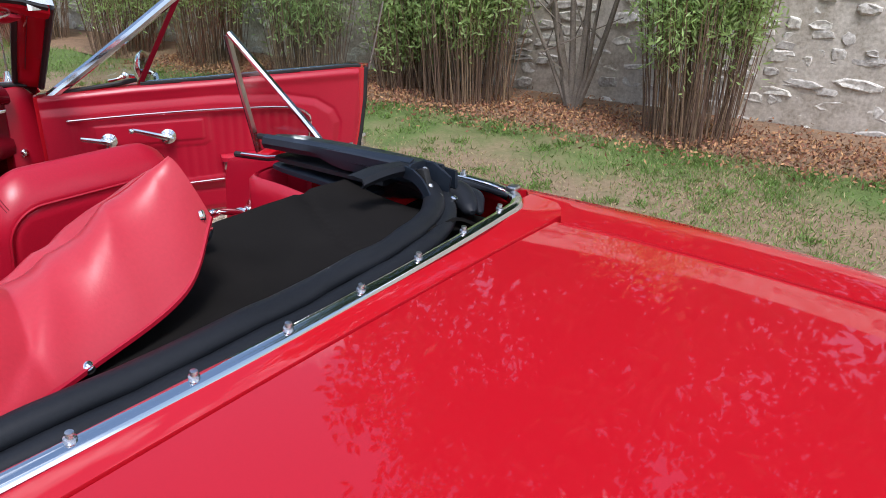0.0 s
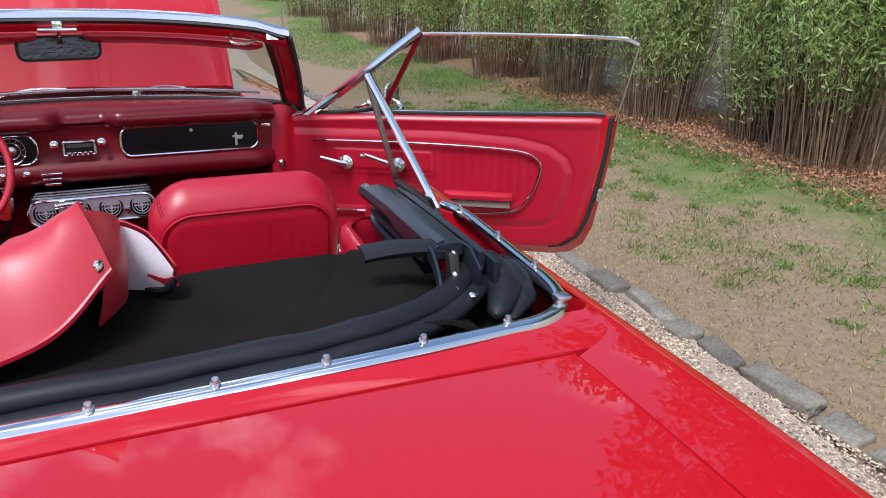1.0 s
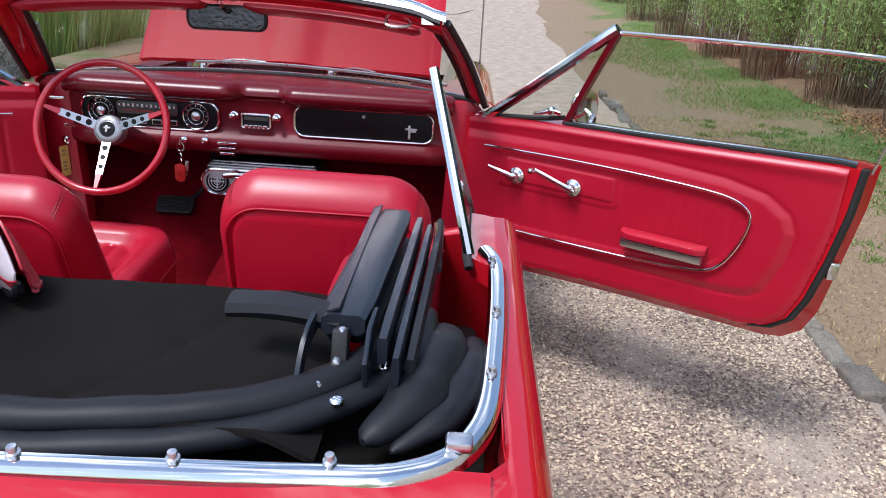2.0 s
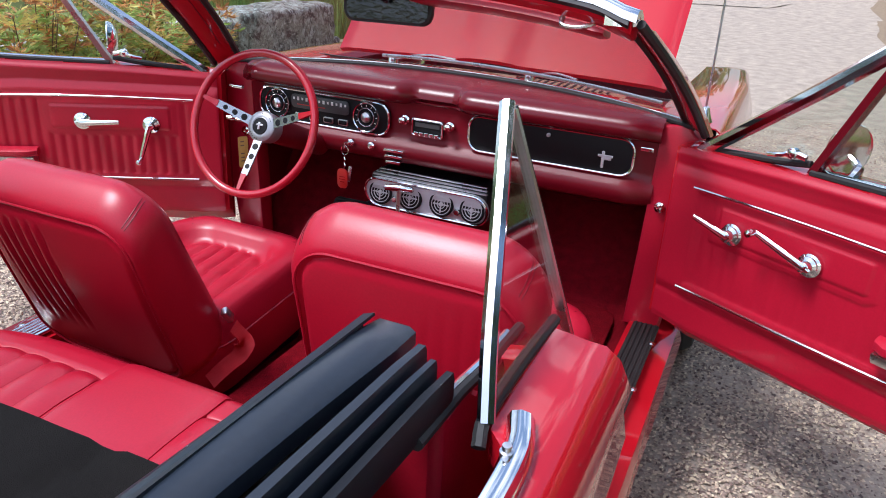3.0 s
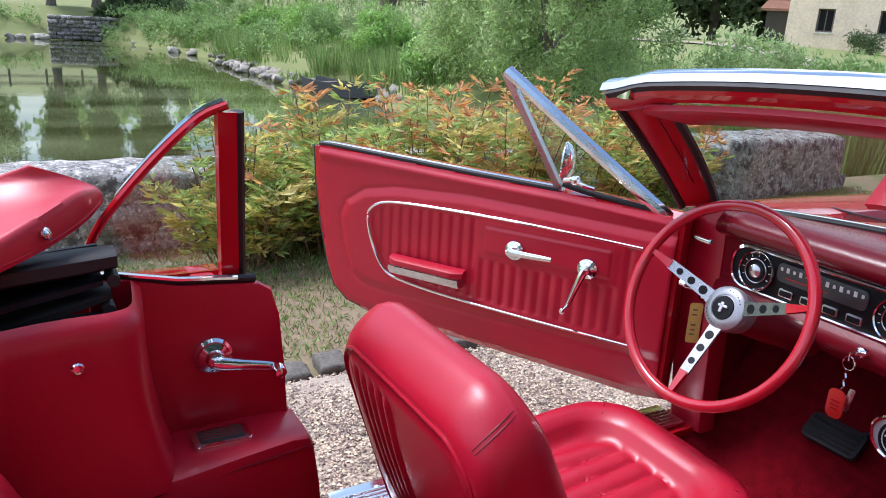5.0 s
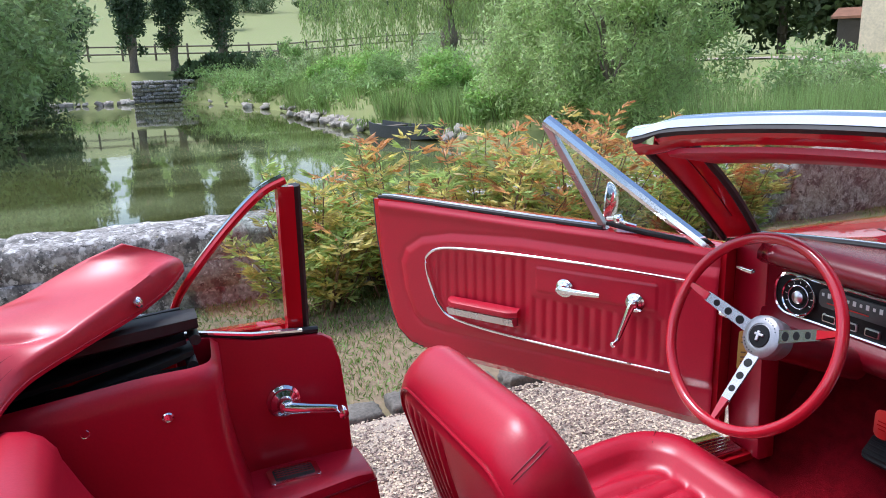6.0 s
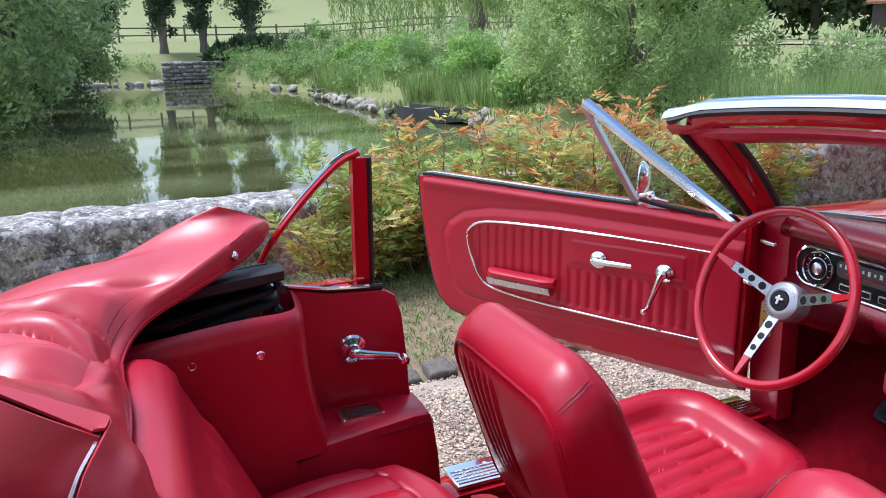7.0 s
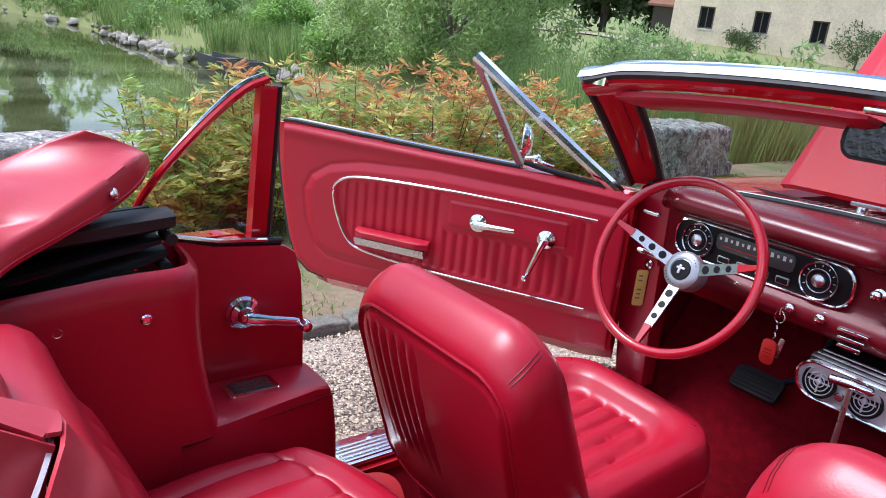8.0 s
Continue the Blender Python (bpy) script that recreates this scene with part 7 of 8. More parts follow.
def rubble_mesh(seed, material=STONE_PALE):
    """A flat, broken-edged walling stone: uneven outline across y and z, its face towards -x."""
    rr = random.Random(seed)
    k = rr.choice((6, 7, 8, 9))
    turn = rr.uniform(0, 6.28)
    rim = []
    for i in range(k):
        q = turn + 2 * math.pi * (i + rr.uniform(-0.28, 0.28)) / k
        e = 1 / max(abs(math.cos(q)), abs(math.sin(q))) ** 0.75
        r = 0.5 * e * rr.uniform(0.80, 1.05)
        rim.append((r * math.cos(q), r * math.sin(q)))
    bm = bmesh.new()
    rings = []
    for x, f, d in ((0.5, 1.0, 0.0), (-0.20, 1.0, 0.06), (-0.42, 0.93, 0.10), (-0.50, 0.72, 0.12)):
        rings.append([(x + rr.uniform(-0.5, 0.5) * d, a * f, b * f) for a, b in rim])
    rows = loft(bm, rings)
    tip = bm.verts.new((-0.50 + rr.uniform(-0.06, 0.10), rr.uniform(-0.15, 0.15), rr.uniform(-0.15, 0.15)))
    bm.faces.ensure_lookup_table()
    bm.faces.remove(bm.faces[-1])
    for i in range(k):
        bm.faces.new((rows[-1][i], rows[-1][(i + 1) % k], tip))
    bmesh.ops.recalc_face_normals(bm, faces=bm.faces[:])
    me = bpy.data.meshes.new("stone")
    bm.to_mesh(me)
    bm.free()
    me.materials.append(material)
    return me


def rough_block(seed, size, amp=0.016, cell=0.06, material=STONE_GREY, edge=0.24):
    """A large stone of its own: rounded box whose faces are broken up by lumps."""
    sx, sy, sz = size
    bm = bmesh.new()
    nx, ny, nz = (max(3, int(round(d / cell))) for d in size)

    def place(u, v, w):
        p = Vector((u * sx / 2, v * sy / 2, w * sz / 2))
        r = min(size) * edge
        core = Vector([max(-d / 2 + r, min(d / 2 - r, c)) for c, d in zip(p, size)])
        d = p - core
        if d.length > 1e-6:
            p = core + d.normalized() * r
        q = p + Vector((seed * 3.1, seed * 1.7, 0))
        k = amp * (noise.noise(q * 4.5) + 0.8 * noise.noise(q * 11) + 0.5 * noise.noise(q * 24))
        return p + (d.normalized() if d.length > 1e-6 else Vector((0, 0, 1))) * k

    cache = {}

    def vert(i, j, k):
        if (i, j, k) not in cache:
            cache[i, j, k] = bm.verts.new(place(2 * i / nx - 1, 2 * j / ny - 1, 2 * k / nz - 1))
        return cache[i, j, k]

    for k in (0, nz):
        for i in range(nx):
            for j in range(ny):
                bm.faces.new([vert(i, j, k), vert(i + 1, j, k), vert(i + 1, j + 1, k), vert(i, j + 1, k)])
    for i in (0, nx):
        for j in range(ny):
            for k in range(nz):
                bm.faces.new([vert(i, j, k), vert(i, j + 1, k), vert(i, j + 1, k + 1), vert(i, j, k + 1)])
    for j in (0, ny):
        for i in range(nx):
            for k in range(nz):
                bm.faces.new([vert(i, j, k), vert(i + 1, j, k), vert(i + 1, j, k + 1), vert(i, j, k + 1)])
    bmesh.ops.recalc_face_normals(bm, faces=bm.faces[:])
    me = bpy.data.meshes.new("stone")
    bm.to_mesh(me)
    bm.free()
    me.materials.append(material)
    me.shade_smooth()
    return me


STONES = [stone_mesh(k, 0.17) for k in range(8)]
STONES_WALL = [rubble_mesh(k) for k in range(14)]
STONES_GREY = [stone_mesh(20 + k, 0.12, STONE_GREY) for k in range(8)]
STONES_KERB = [rough_block(40 + k, (1, 1, 1), 0.05, 0.12, KERB, 0.10) for k in range(6)]


def lay(name, meshes, parent, c, size, rr, tilt=4):
    ob = new(name, rr.choice(meshes))
    ob.parent = parent
    ob.location = c
    ob.scale = size
    ob.rotation_euler = [radians(rr.uniform(-tilt, tilt)) for _ in range(3)]
    return ob


def merged(name, meshes, placed, material):
    """Many blocks joined into one mesh: rows of (mesh number, centre, size)."""
    vs, fs, base = [], [], 0
    for k, c, s in placed:
        me = meshes[k]
        vs += [(v.co.x * s[0] + c[0], v.co.y * s[1] + c[1], v.co.z * s[2] + c[2]) for v in me.vertices]
        fs += [[base + i for i in p.vertices] for p in me.polygons]
        base += len(me.vertices)
    return raw_mesh(name, vs, fs, material)


# high rubble wall behind the bushes
bm = bmesh.new()
box(bm, (5.86, 12.0, 1.35), (0.5, 44.0, 3.1), 0.02)
wall_east = tagged(part("wall_east", bm, MORTAR), "high pale rubble stone wall with lime mortar", "wall", kind="structure")
rr = random.Random(5)
rest = []
near = 0
z = 0.05
while z < 2.75:
    h = rr.uniform(0.05, 0.12)
    y = -2.6 + rr.uniform(-0.2, 0)
    while y < 15:
        w = rr.uniform(0.08, 0.30) if rr.random() < 0.8 else rr.uniform(0.3, 0.46)
        if rr.random() < 0.12:
            y += w * 0.6
            continue
        s_ = (rr.uniform(0.06, 0.10), w * rr.uniform(0.85, 1.0), h * rr.uniform(0.7, 1.25))
        c_ = (5.640 + rr.uniform(-0.006, 0.016), y + w / 2, z + h / 2 + rr.uniform(-0.03, 0.03))
        if -2.2 < y < 2.6 and z < 2.0 and near < 300:
            lay("stone", STONES_WALL, wall_east, c_, s_, rr, 7)
            near += 1
        else:
            rest.append((rr.randrange(14), c_, s_))
        y += w
    z += h
far_stones = part("rubble", None, None, wall_east, data=merged("rubble", STONES_WALL, rest, RUBBLE))
far_stones["kind"] = "stuff"

# low lichened wall along the pond
bm = bmesh.new()
box(bm, (-4.04, -1.2, 0.06), (0.30, 14.9, 0.56), 0.02)
wall_pond = tagged(part("wall_pond", bm, MORTAR), "low grey pond wall with lichen-covered coping stones", "wall", kind="structure")
y = -8.6
while y < 6.25:
    w = rr.uniform(1.0, 1.9)
    if y + w > 3.9:
        w = min(w, 4.75 - y) if y < 4.4 else 6.32 - y
    end = y > 4.4
    ob = new("coping_stone", rough_block(int(y * 7) + 90, (0.58 if end else 0.50, w * 1.02, 0.58 if end else 0.22), edge=0.09 if end else 0.22))
    ob.parent = wall_pond
    ob.location = (-4.02 + rr.uniform(-0.015, 0.015), y + w / 2, 0.225 if end else 0.345 + rr.uniform(-0.006, 0.006))
    y += w
for zc, hh in ((0.20, 0.16), (0.05, 0.16)):
    y = -8.5
    while y < 6.2:
        w = rr.uniform(0.22, 0.5)
        lay("stone", STONES_GREY, wall_pond, (-3.86 + rr.uniform(-0.02, 0.02), y + w / 2, zc), (0.16, w * 1.02, hh * 1.06), rr, 3)
        y += w
for k in range(6):
    lay("stone", STONES_GREY, wall_pond, (-4.15 + 0.12 * (k % 3), 6.27, 0.06 + 0.16 * (k // 3)), (0.16, 0.10, 0.15), rr, 3)

# rough kerb stones on both sides of the drive
kerb_e = tagged(new("kerb_east"), "row of rough grey kerb stones along the lawn", "kerb", kind="structure")
kerb_w = tagged(new("kerb_west"), "row of rough grey kerb stones along the grass", "kerb", kind="structure")
for par, x0, w0 in ((kerb_e, 2.215, 0.11), (kerb_w, -2.045, 0.13)):
    y = -3.5
    while y < 7:
        w = rr.uniform(0.12, 0.36)
        lay("kerb_stone", STONES_KERB, par, (x0 + rr.uniform(-0.02, 0.02), y + w / 2, -0.022 + rr.uniform(-0.018, 0.012)), (w0 * rr.uniform(0.70, 1.15), w * rr.uniform(0.80, 0.97), 0.12), rr, 9)
        y += w

# ---- bushes by the high wall ----
def clump_bush(x, y, h, w, n, label):
    t = thing("bush", label, "bush", (x, y, 0.08), "bushes along the wall")
    bm = bmesh.new()
    tips, starts = [], []
    low = rr.uniform(0.18, 0.34)
    for k in range(190):
        a, r = rr.uniform(0, 2 * math.pi), math.sqrt(rr.random())
        b0 = Vector((math.cos(a) * r * w * 0.36, math.sin(a) * r * w * 0.40, -0.05))
        hh = h * rr.uniform(0.62, 1.08)
        tip = Vector((math.cos(a) * r * w * 0.56 + rr.uniform(-0.16, 0.16), math.sin(a) * r * w * 0.60 + rr.uniform(-0.18, 0.18), hh))
        bend = Vector((rr.uniform(-0.05, 0.05), rr.uniform(-0.06, 0.06), 0))
        mid, top = b0.lerp(tip, 0.35) + bend, b0.lerp(tip, 0.68) + bend * 1.2
        tube(bm, [b0, mid, top, tip], [0.0048, 0.0036, 0.0024, 0.0012], 3)
        starts.append(b0.lerp(tip, rr.uniform(low, low + 0.28)) + bend)
        tips.append(tip)
    part("stem_thicket", bm, BARK_DARK, t, "dense brown upright stems")["kind"] = "stuff"
    pick = rng.integers(0, 190, n)
    f = rng.beta(1.0, 1.15, n)
    s_, e_ = np.array([list(p) for p in starts]), np.array([list(p) for p in tips])
    pos = s_[pick] + (e_[pick] - s_[pick]) * (f * 1.06 - 0.06)[:, None] + rng.normal(size=(n, 3)) * np.array([0.065, 0.065, 0.03])
    part("crown", None, None, t, "narrow green leaves", data=leaf_mesh("crown", pos, 0.064, 0.0155, LEAF_BUSH, up=0.8))
    return t


for x, y, h, w, n in ((4.75, 0.02, 2.5, 0.80, 26000), (4.80, 1.95, 2.4, 0.95, 27000), (4.95, 2.7, 2.3, 0.7, 17000), (4.72, 3.75, 2.4, 0.85, 18000), (4.75, 5.25, 2.3, 0.9, 15000), (4.8, 6.9, 2.3, 1.1, 15000), (4.7, 8.8, 2.2, 1.1, 20000), (4.8, 11.0, 2.2, 1.3, 16000), (4.75, 13.8, 2.2, 1.4, 14000), (4.8, 17.0, 2.3, 1.5, 12000), (4.9, 21.0, 2.4, 1.7, 12000)):
    clump_bush(x, y, h, w, n, "tall upright green bush with bare brown stems")

# bare-limbed shrub
t = thing("shrub", "leafless grey-limbed shrub against the wall", "shrub", (5.1, 1.1, 0.08))
bm = bmesh.new()
for dx, dy, h, b in ((-0.05, 0.42, 2.5, 0.04), (0.05, 0.12, 2.2, 0.034), (0.0, -0.16, 2.4, 0.036), (0.1, -0.5, 2.2, 0.03), (-0.1, -0.30, 1.6, 0.024), (-0.15, 0.62, 1.9, 0.02), (-0.1, 0.2, 1.3, 0.02)):
    line = smooth_line([(0, 0, -0.05), (dx * 0.2, dy * 0.35, h * 0.22), (dx * 0.8 - 0.03, dy * 0.65, h * 0.5), (dx, dy, h)], 5)
    tube(bm, line, [b * (1.1 - 0.8 * i / (len(line) - 1)) for i in range(len(line))], 7)
    for q in range(3):
        p = line[6 + 3 * q]
        tube(bm, [p, p + Vector((rr.uniform(-0.1, 0.1), rr.uniform(-0.3, 0.3), rr.uniform(0.1, 0.35))), p + Vector((rr.uniform(-0.15, 0.15), rr.uniform(-0.5, 0.5), rr.uniform(0.4, 0.8)))], [0.010, 0.007, 0.004], 5)
part("limb_frame", bm, BARK, t)
part("crown", None, None, t, data=leaf_mesh("crown", clump_points(260, (0, 0, 1.9), (0.5, 0.8, 0.6), 30, 0.12), 0.06, 0.02, LEAF_MID))

# soil and dead leaves under the bushes
bm = bmesh.new()
sheet(bm, [[(4.52 + 0.12 * j + 0.16 * noise.noise(Vector((0, i * 0.31, 2))) * (1 if j == 0 else 0), -3 + i * 0.25, 0.125 + 0.02 * noise.noise(Vector((j, i * 0.6, 0))) - (0.04 if j == 0 else 0)) for j in range(10)] for i in range(100)])
tagged(part("flower_bed", bm, SOIL), "brown soil bed strewn with dead leaves", "soil", kind="structure")
n = 16000
pos = np.column_stack([rng.normal(4.75, 0.32, n), rng.uniform(-2.5, 6, n), rng.uniform(0.135, 0.165, n)])
litter = new("leaf_litter", leaf_mesh("leaf_litter", pos, 0.034, 0.016, DRY_LEAF, up=0.0))
tagged(litter, "dead brown leaves scattered on the soil", "leaf litter", kind="stuff")

# ---- rusty peony clumps by the pond wall ----
def peony(x, y, h, w, mix, label):
    t = thing("peony", label, "plant", (x, y, 0.0), "peonies along the pond wall")
    bm = bmesh.new()
    spots = []
    for k in range(28):
        a, r = rr.uniform(0, 2 * math.pi), math.sqrt(rr.random())
        b0 = Vector((math.cos(a) * r * w * 0.22, math.sin(a) * r * w * 0.22, -0.02))
        tip = Vector((math.cos(a) * r * w * 0.62, math.sin(a) * r * w * 0.62, h * rr.uniform(0.55, 1.12) * (1.05 - 0.30 * r * r)))
        mid = b0.lerp(tip, 0.5) + Vector((0, 0, 0.06))
        tube(bm, [b0, mid, tip], [0.006, 0.005, 0.003], 4)
        for q in range(9):
            f = 0.22 + 0.78 * q / 8
            spots.append((b0 * (1 - f) ** 2 + mid * 2 * f * (1 - f) + tip * f * f, f * tip.z / h, tip - mid))
    part("stalk", bm, BARK_DARK, t)["kind"] = "stuff"
    groups = {0: ([], []), 1: ([], []), 2: ([], [])}
    for p, f, d in spots:
        for _ in range(3):
            g = 0 if rr.random() < mix * (0.02 + 0.95 * f ** 2.6) else (1 if rr.random() < 0.45 else 2)
            a = rr.uniform(0, 2 * math.pi)
            out = Vector((math.cos(a), math.sin(a), rr.uniform(0.0, 0.9)))
            reach = rr.uniform(0.04, 0.11)
            for q in range(9):
                # three leaflets at the tip and pairs along the leaf stalk
                b = a + (0.0, 0.55, -0.55, 0.8, -0.8, 0.3, -0.3, 1.1, -1.1)[q]
                end = p + out * reach * (1.0, 1.0, 1.0, 0.65, 0.65, 0.85, 0.85, 0.4, 0.4)[q]
                groups[g][0].append(list(end))
                groups[g][1].append([math.cos(b), math.sin(b), 0.30])
    for g, m_ in ((0, LEAF_RUST), (1, LEAF_GOLD), (2, LEAF_GREEN)):
        if groups[g][0]:
            part("leaves", None, None, t, data=leaf_mesh("leaves", np.array(groups[g][0]), 0.074, 0.0165, m_, up=0.0, dirs=np.array(groups[g][1]) * 1.9))
    return t


for x, y, h, w, m_ in ((-3.42, 0.55, 0.76, 0.72, 0.10), (-3.50, 1.10, 0.84, 0.78, 0.28), (-3.46, 1.70, 0.95, 0.82, 0.70), (-3.48, 2.35, 0.92, 0.85, 0.75), (-3.52, 3.05, 0.85, 0.85, 0.6), (-3.50, 3.65, 0.72, 0.7, 0.7)):
    peony(x, y, h, w, m_, "peony clump turning rust and yellow by the wall")

# ---- lawn blades, near the car ----
def blades(name, n, x0, x1, y0, y1, h, material, label, keep=None):
    pos = np.column_stack([rng.uniform(x0, x1, n), rng.uniform(y0, y1, n), np.zeros(n)])
    patch = np.array([noise.noise(Vector((p[0] * 0.8, p[1] * 0.8, 0.3))) for p in pos])
    pos = pos[(patch + rng.uniform(-0.25, 0.25, n)) > (keep if keep is not None else -0.1) + 0.75 * np.clip((3.6 - pos[:, 0]) / 1.0, 0, 1) * (pos[:, 0] > 0)]
    pos[:, 2] = [height(p[0], p[1]) - 0.004 for p in pos]
    ob = new(name, leaf_mesh(name, pos, h, 0.006, material, up=1.2))
    return tagged(ob, label, "grass", kind="stuff")


blades("grass", 80000, 2.5, 4.6, -2.0, 6.0, 0.034, GRASS, "short green lawn blades", 0.06)
blades("grass", 55000, -3.8, -2.12, -2.0, 7.5, 0.038, GRASS, "short green lawn blades")
blades("dry_grass", 24000, 2.32, 4.6, -2.0, 6.0, 0.035, DRY_GRASS, "dry straw-coloured grass blades", 0.02)
blades("dry_grass", 14000, -3.8, -2.12, -2.0, 7.5, 0.035, DRY_GRASS, "dry straw-coloured grass blades")

blades("grass", 30000, 2.5, 4.6, 6.0, 16.0, 0.06, GRASS, "longer green lawn blades", -0.25)
# thin straw on the worn strip and scattered tufts
pos = np.column_stack([2.30 + 1.5 * rng.uniform(0, 1, 30000) ** 1.3, rng.uniform(-2.0, 6.0, 30000), np.zeros(30000)])
pos[:, 2] = [height(p[0], p[1]) - 0.002 for p in pos]
tagged(new("dry_grass", leaf_mesh("dry_grass", pos, 0.030, 0.005, DRY_GRASS, up=0.35)), "thin straw on the worn lawn edge", "grass", kind="stuff")
c_ = np.column_stack([2.40 + 2.1 * rng.uniform(0, 1, 240) ** 0.6, rng.uniform(-2.0, 6.0, 240)])
pk = rng.integers(0, 240, 22000)
xy = c_[pk] + rng.normal(size=(22000, 2)) * rng.uniform(0.02, 0.09, 240)[pk][:, None]
pos = np.column_stack([xy, [height(x, y) - 0.004 for x, y in xy]])
pos = pos[pos[:, 0] > 2.3]
tagged(new("grass", leaf_mesh("grass", pos, 0.045, 0.007, GRASS, up=0.9)), "green grass tufts in the worn lawn", "grass", kind="stuff")

# ---- loose gravel ----
def pebbles(n, x0, x1, y0, y1):
    c = np.column_stack([rng.uniform(x0, x1, n), rng.uniform(y0, y1, n), rng.uniform(0.004, 0.010, n)])
    s_ = rng.uniform(0.0036, 0.0076, (n, 1)) * rng.uniform(0.7, 1.25, (n, 3)) * np.array([1, 1, 0.7])
    base = np.array([(1, 0.1, 0), (-0.1, 1.0, 0.1), (-1.0, -0.1, 0), (0.15, -1.0, 0.05), (0.1, 0.1, 1.0)])
    a = rng.uniform(0, 2 * math.pi, n)
    v = base[None] * s_[:, None]
    rot = np.stack([np.cos(a), -np.sin(a), np.sin(a), np.cos(a)], 1).reshape(n, 2, 2)
    v[:, :, :2] = np.einsum("nij,nkj->nki", rot, v[:, :, :2])
    v += c[:, None] + rng.normal(size=(n, 5, 3)) * 0.0012
    tri = np.array([(0, 1, 4), (1, 2, 4), (2, 3, 4), (3, 0, 4)])
    idx = (tri[None] + (np.arange(n) * 5)[:, None, None]).reshape(-1)
    me = bpy.data.meshes.new("gravel")
    me.vertices.add(n * 5)
    me.vertices.foreach_set("co", v.reshape(-1))
    me.loops.add(n * 12)
    me.loops.foreach_set("vertex_index", idx)
    me.polygons.add(n * 4)
    me.polygons.foreach_set("loop_start", np.arange(n * 4) * 3)
    me.polygons.foreach_set("loop_total", np.full(n * 4, 3))
    me.materials.append(GRAVEL)
    me.update(calc_edges=True)
    return me


for n, *reach in ((78000, 0.70, 2.16, -1.6, 2.6), (60000, -1.96, -0.66, -0.9, 2.2), (22000, -1.9, 2.14, 2.4, 6.0)):
    tagged(new("gravel", pebbles(n, *reach)), "loose pale and pinkish gravel stones", "gravel", kind="stuff")

# ---- far shore, trees, house ----
def zg(x, y):
    return height(x, y)


tree("shrub_willow", "large silvery green willow shrub on the bank", "shrub", (-12.4, 9.3, -0.25), 4.6, (0, 0, 2.1), (2.5, 2.3, 2.3), 54000, 230, 0.42, 0.15, 0.036, LEAF_SILVER, 0.06, 11, seed=3)
# trees on the near left shore
for k, (x, y, h, r, m_) in enumerate(((-21.5, -4.6, 6.5, 3.2, LEAF_GREY), (-25.5, -3.6, 8.0, 2.9, LEAF_GREY), (-33.0, -3.4, 9.5, 2.6, LEAF_DARK), (-39.0, -3.2, 8.0, 2.4, LEAF_DARK), (-17.5, -8.0, 7.0, 3.8, LEAF_GREY))):
    tree("tree", "leafy tree hanging over the pond", "tree", (x, y, -0.3), h, (0, 0, h * 0.43), (r, r, h * 0.5), 24000, 170, 0.55, 0.22, 0.09, m_, 0.16, 6, group="trees by the pond", seed=k)
# three columnar poplars
for k, (x, y, w) in enumerate(((-50.0, 1.9, 1.25), (-50.2, 4.3, 0.95), (-50.0, 7.3, 1.75))):
    tree("poplar", "dark columnar poplar on the far lawn", "tree", (x, y, zg(x, y) - 0.1), 13, (0, 0, 8.2), (w, w, 6.9), 20000, 260, 0.50, 0.25, 0.125, LEAF_POPLAR, 0.30, 4, BARK, "poplars", seed=10 + k)
# weeping willow
t = thing("weeping_willow", "weeping willow with long hanging strands", "tree", (-29.2, 13.4, 0.7))
bm = bmesh.new()
tube(bm, [(0, 0, -0.3), (0.1, 0.05, 1.6), (-0.1, 0.1, 3.6), (0.2, 0, 6.0)], [0.55, 0.42, 0.36, 0.2], 10)
part("trunk", bm, BARK, t)
for k in range(7):
    bm = bmesh.new()
    a = 2 * math.pi * k / 7 + 0.3 * (-1) ** k
    tube(bm, smooth_line([(0.05, 0.05, 2.9), (1.3 * math.cos(a), 1.3 * math.sin(a), 4.7), (2.6 * math.cos(a), 2.6 * math.sin(a), 6.2), (3.6 * math.cos(a), 3.6 * math.sin(a), 6.8)], 4), [0.20 - 0.0125 * q for q in range(13)], 7)
    part("limb", bm, BARK, t)
pos, dirs = [], []
for k in range(420):
    a, r = rr.uniform(0, 2 * math.pi), 5.4 * math.sqrt(rr.random())
    if r < 1.2:
        continue
    cx, cy, top = math.cos(a) * r * 0.9 - 1.4, math.sin(a) * r - 0.6, 7.6 - 0.10 * r * r
    low = rr.uniform(0.8, 2.6)
    for q in range(60):
        z = top - (top - low) * q / 59
        pos.append((cx + rr.uniform(-0.09, 0.09) + 0.15 * math.sin(z + k), cy + rr.uniform(-0.09, 0.09), z))
        dirs.append((0, 0, -1.6))
part("crown", None, None, t, data=leaf_mesh("crown", np.array(pos), 0.24, 0.045, LEAF_WILLOW, up=0, dirs=np.array(dirs)))
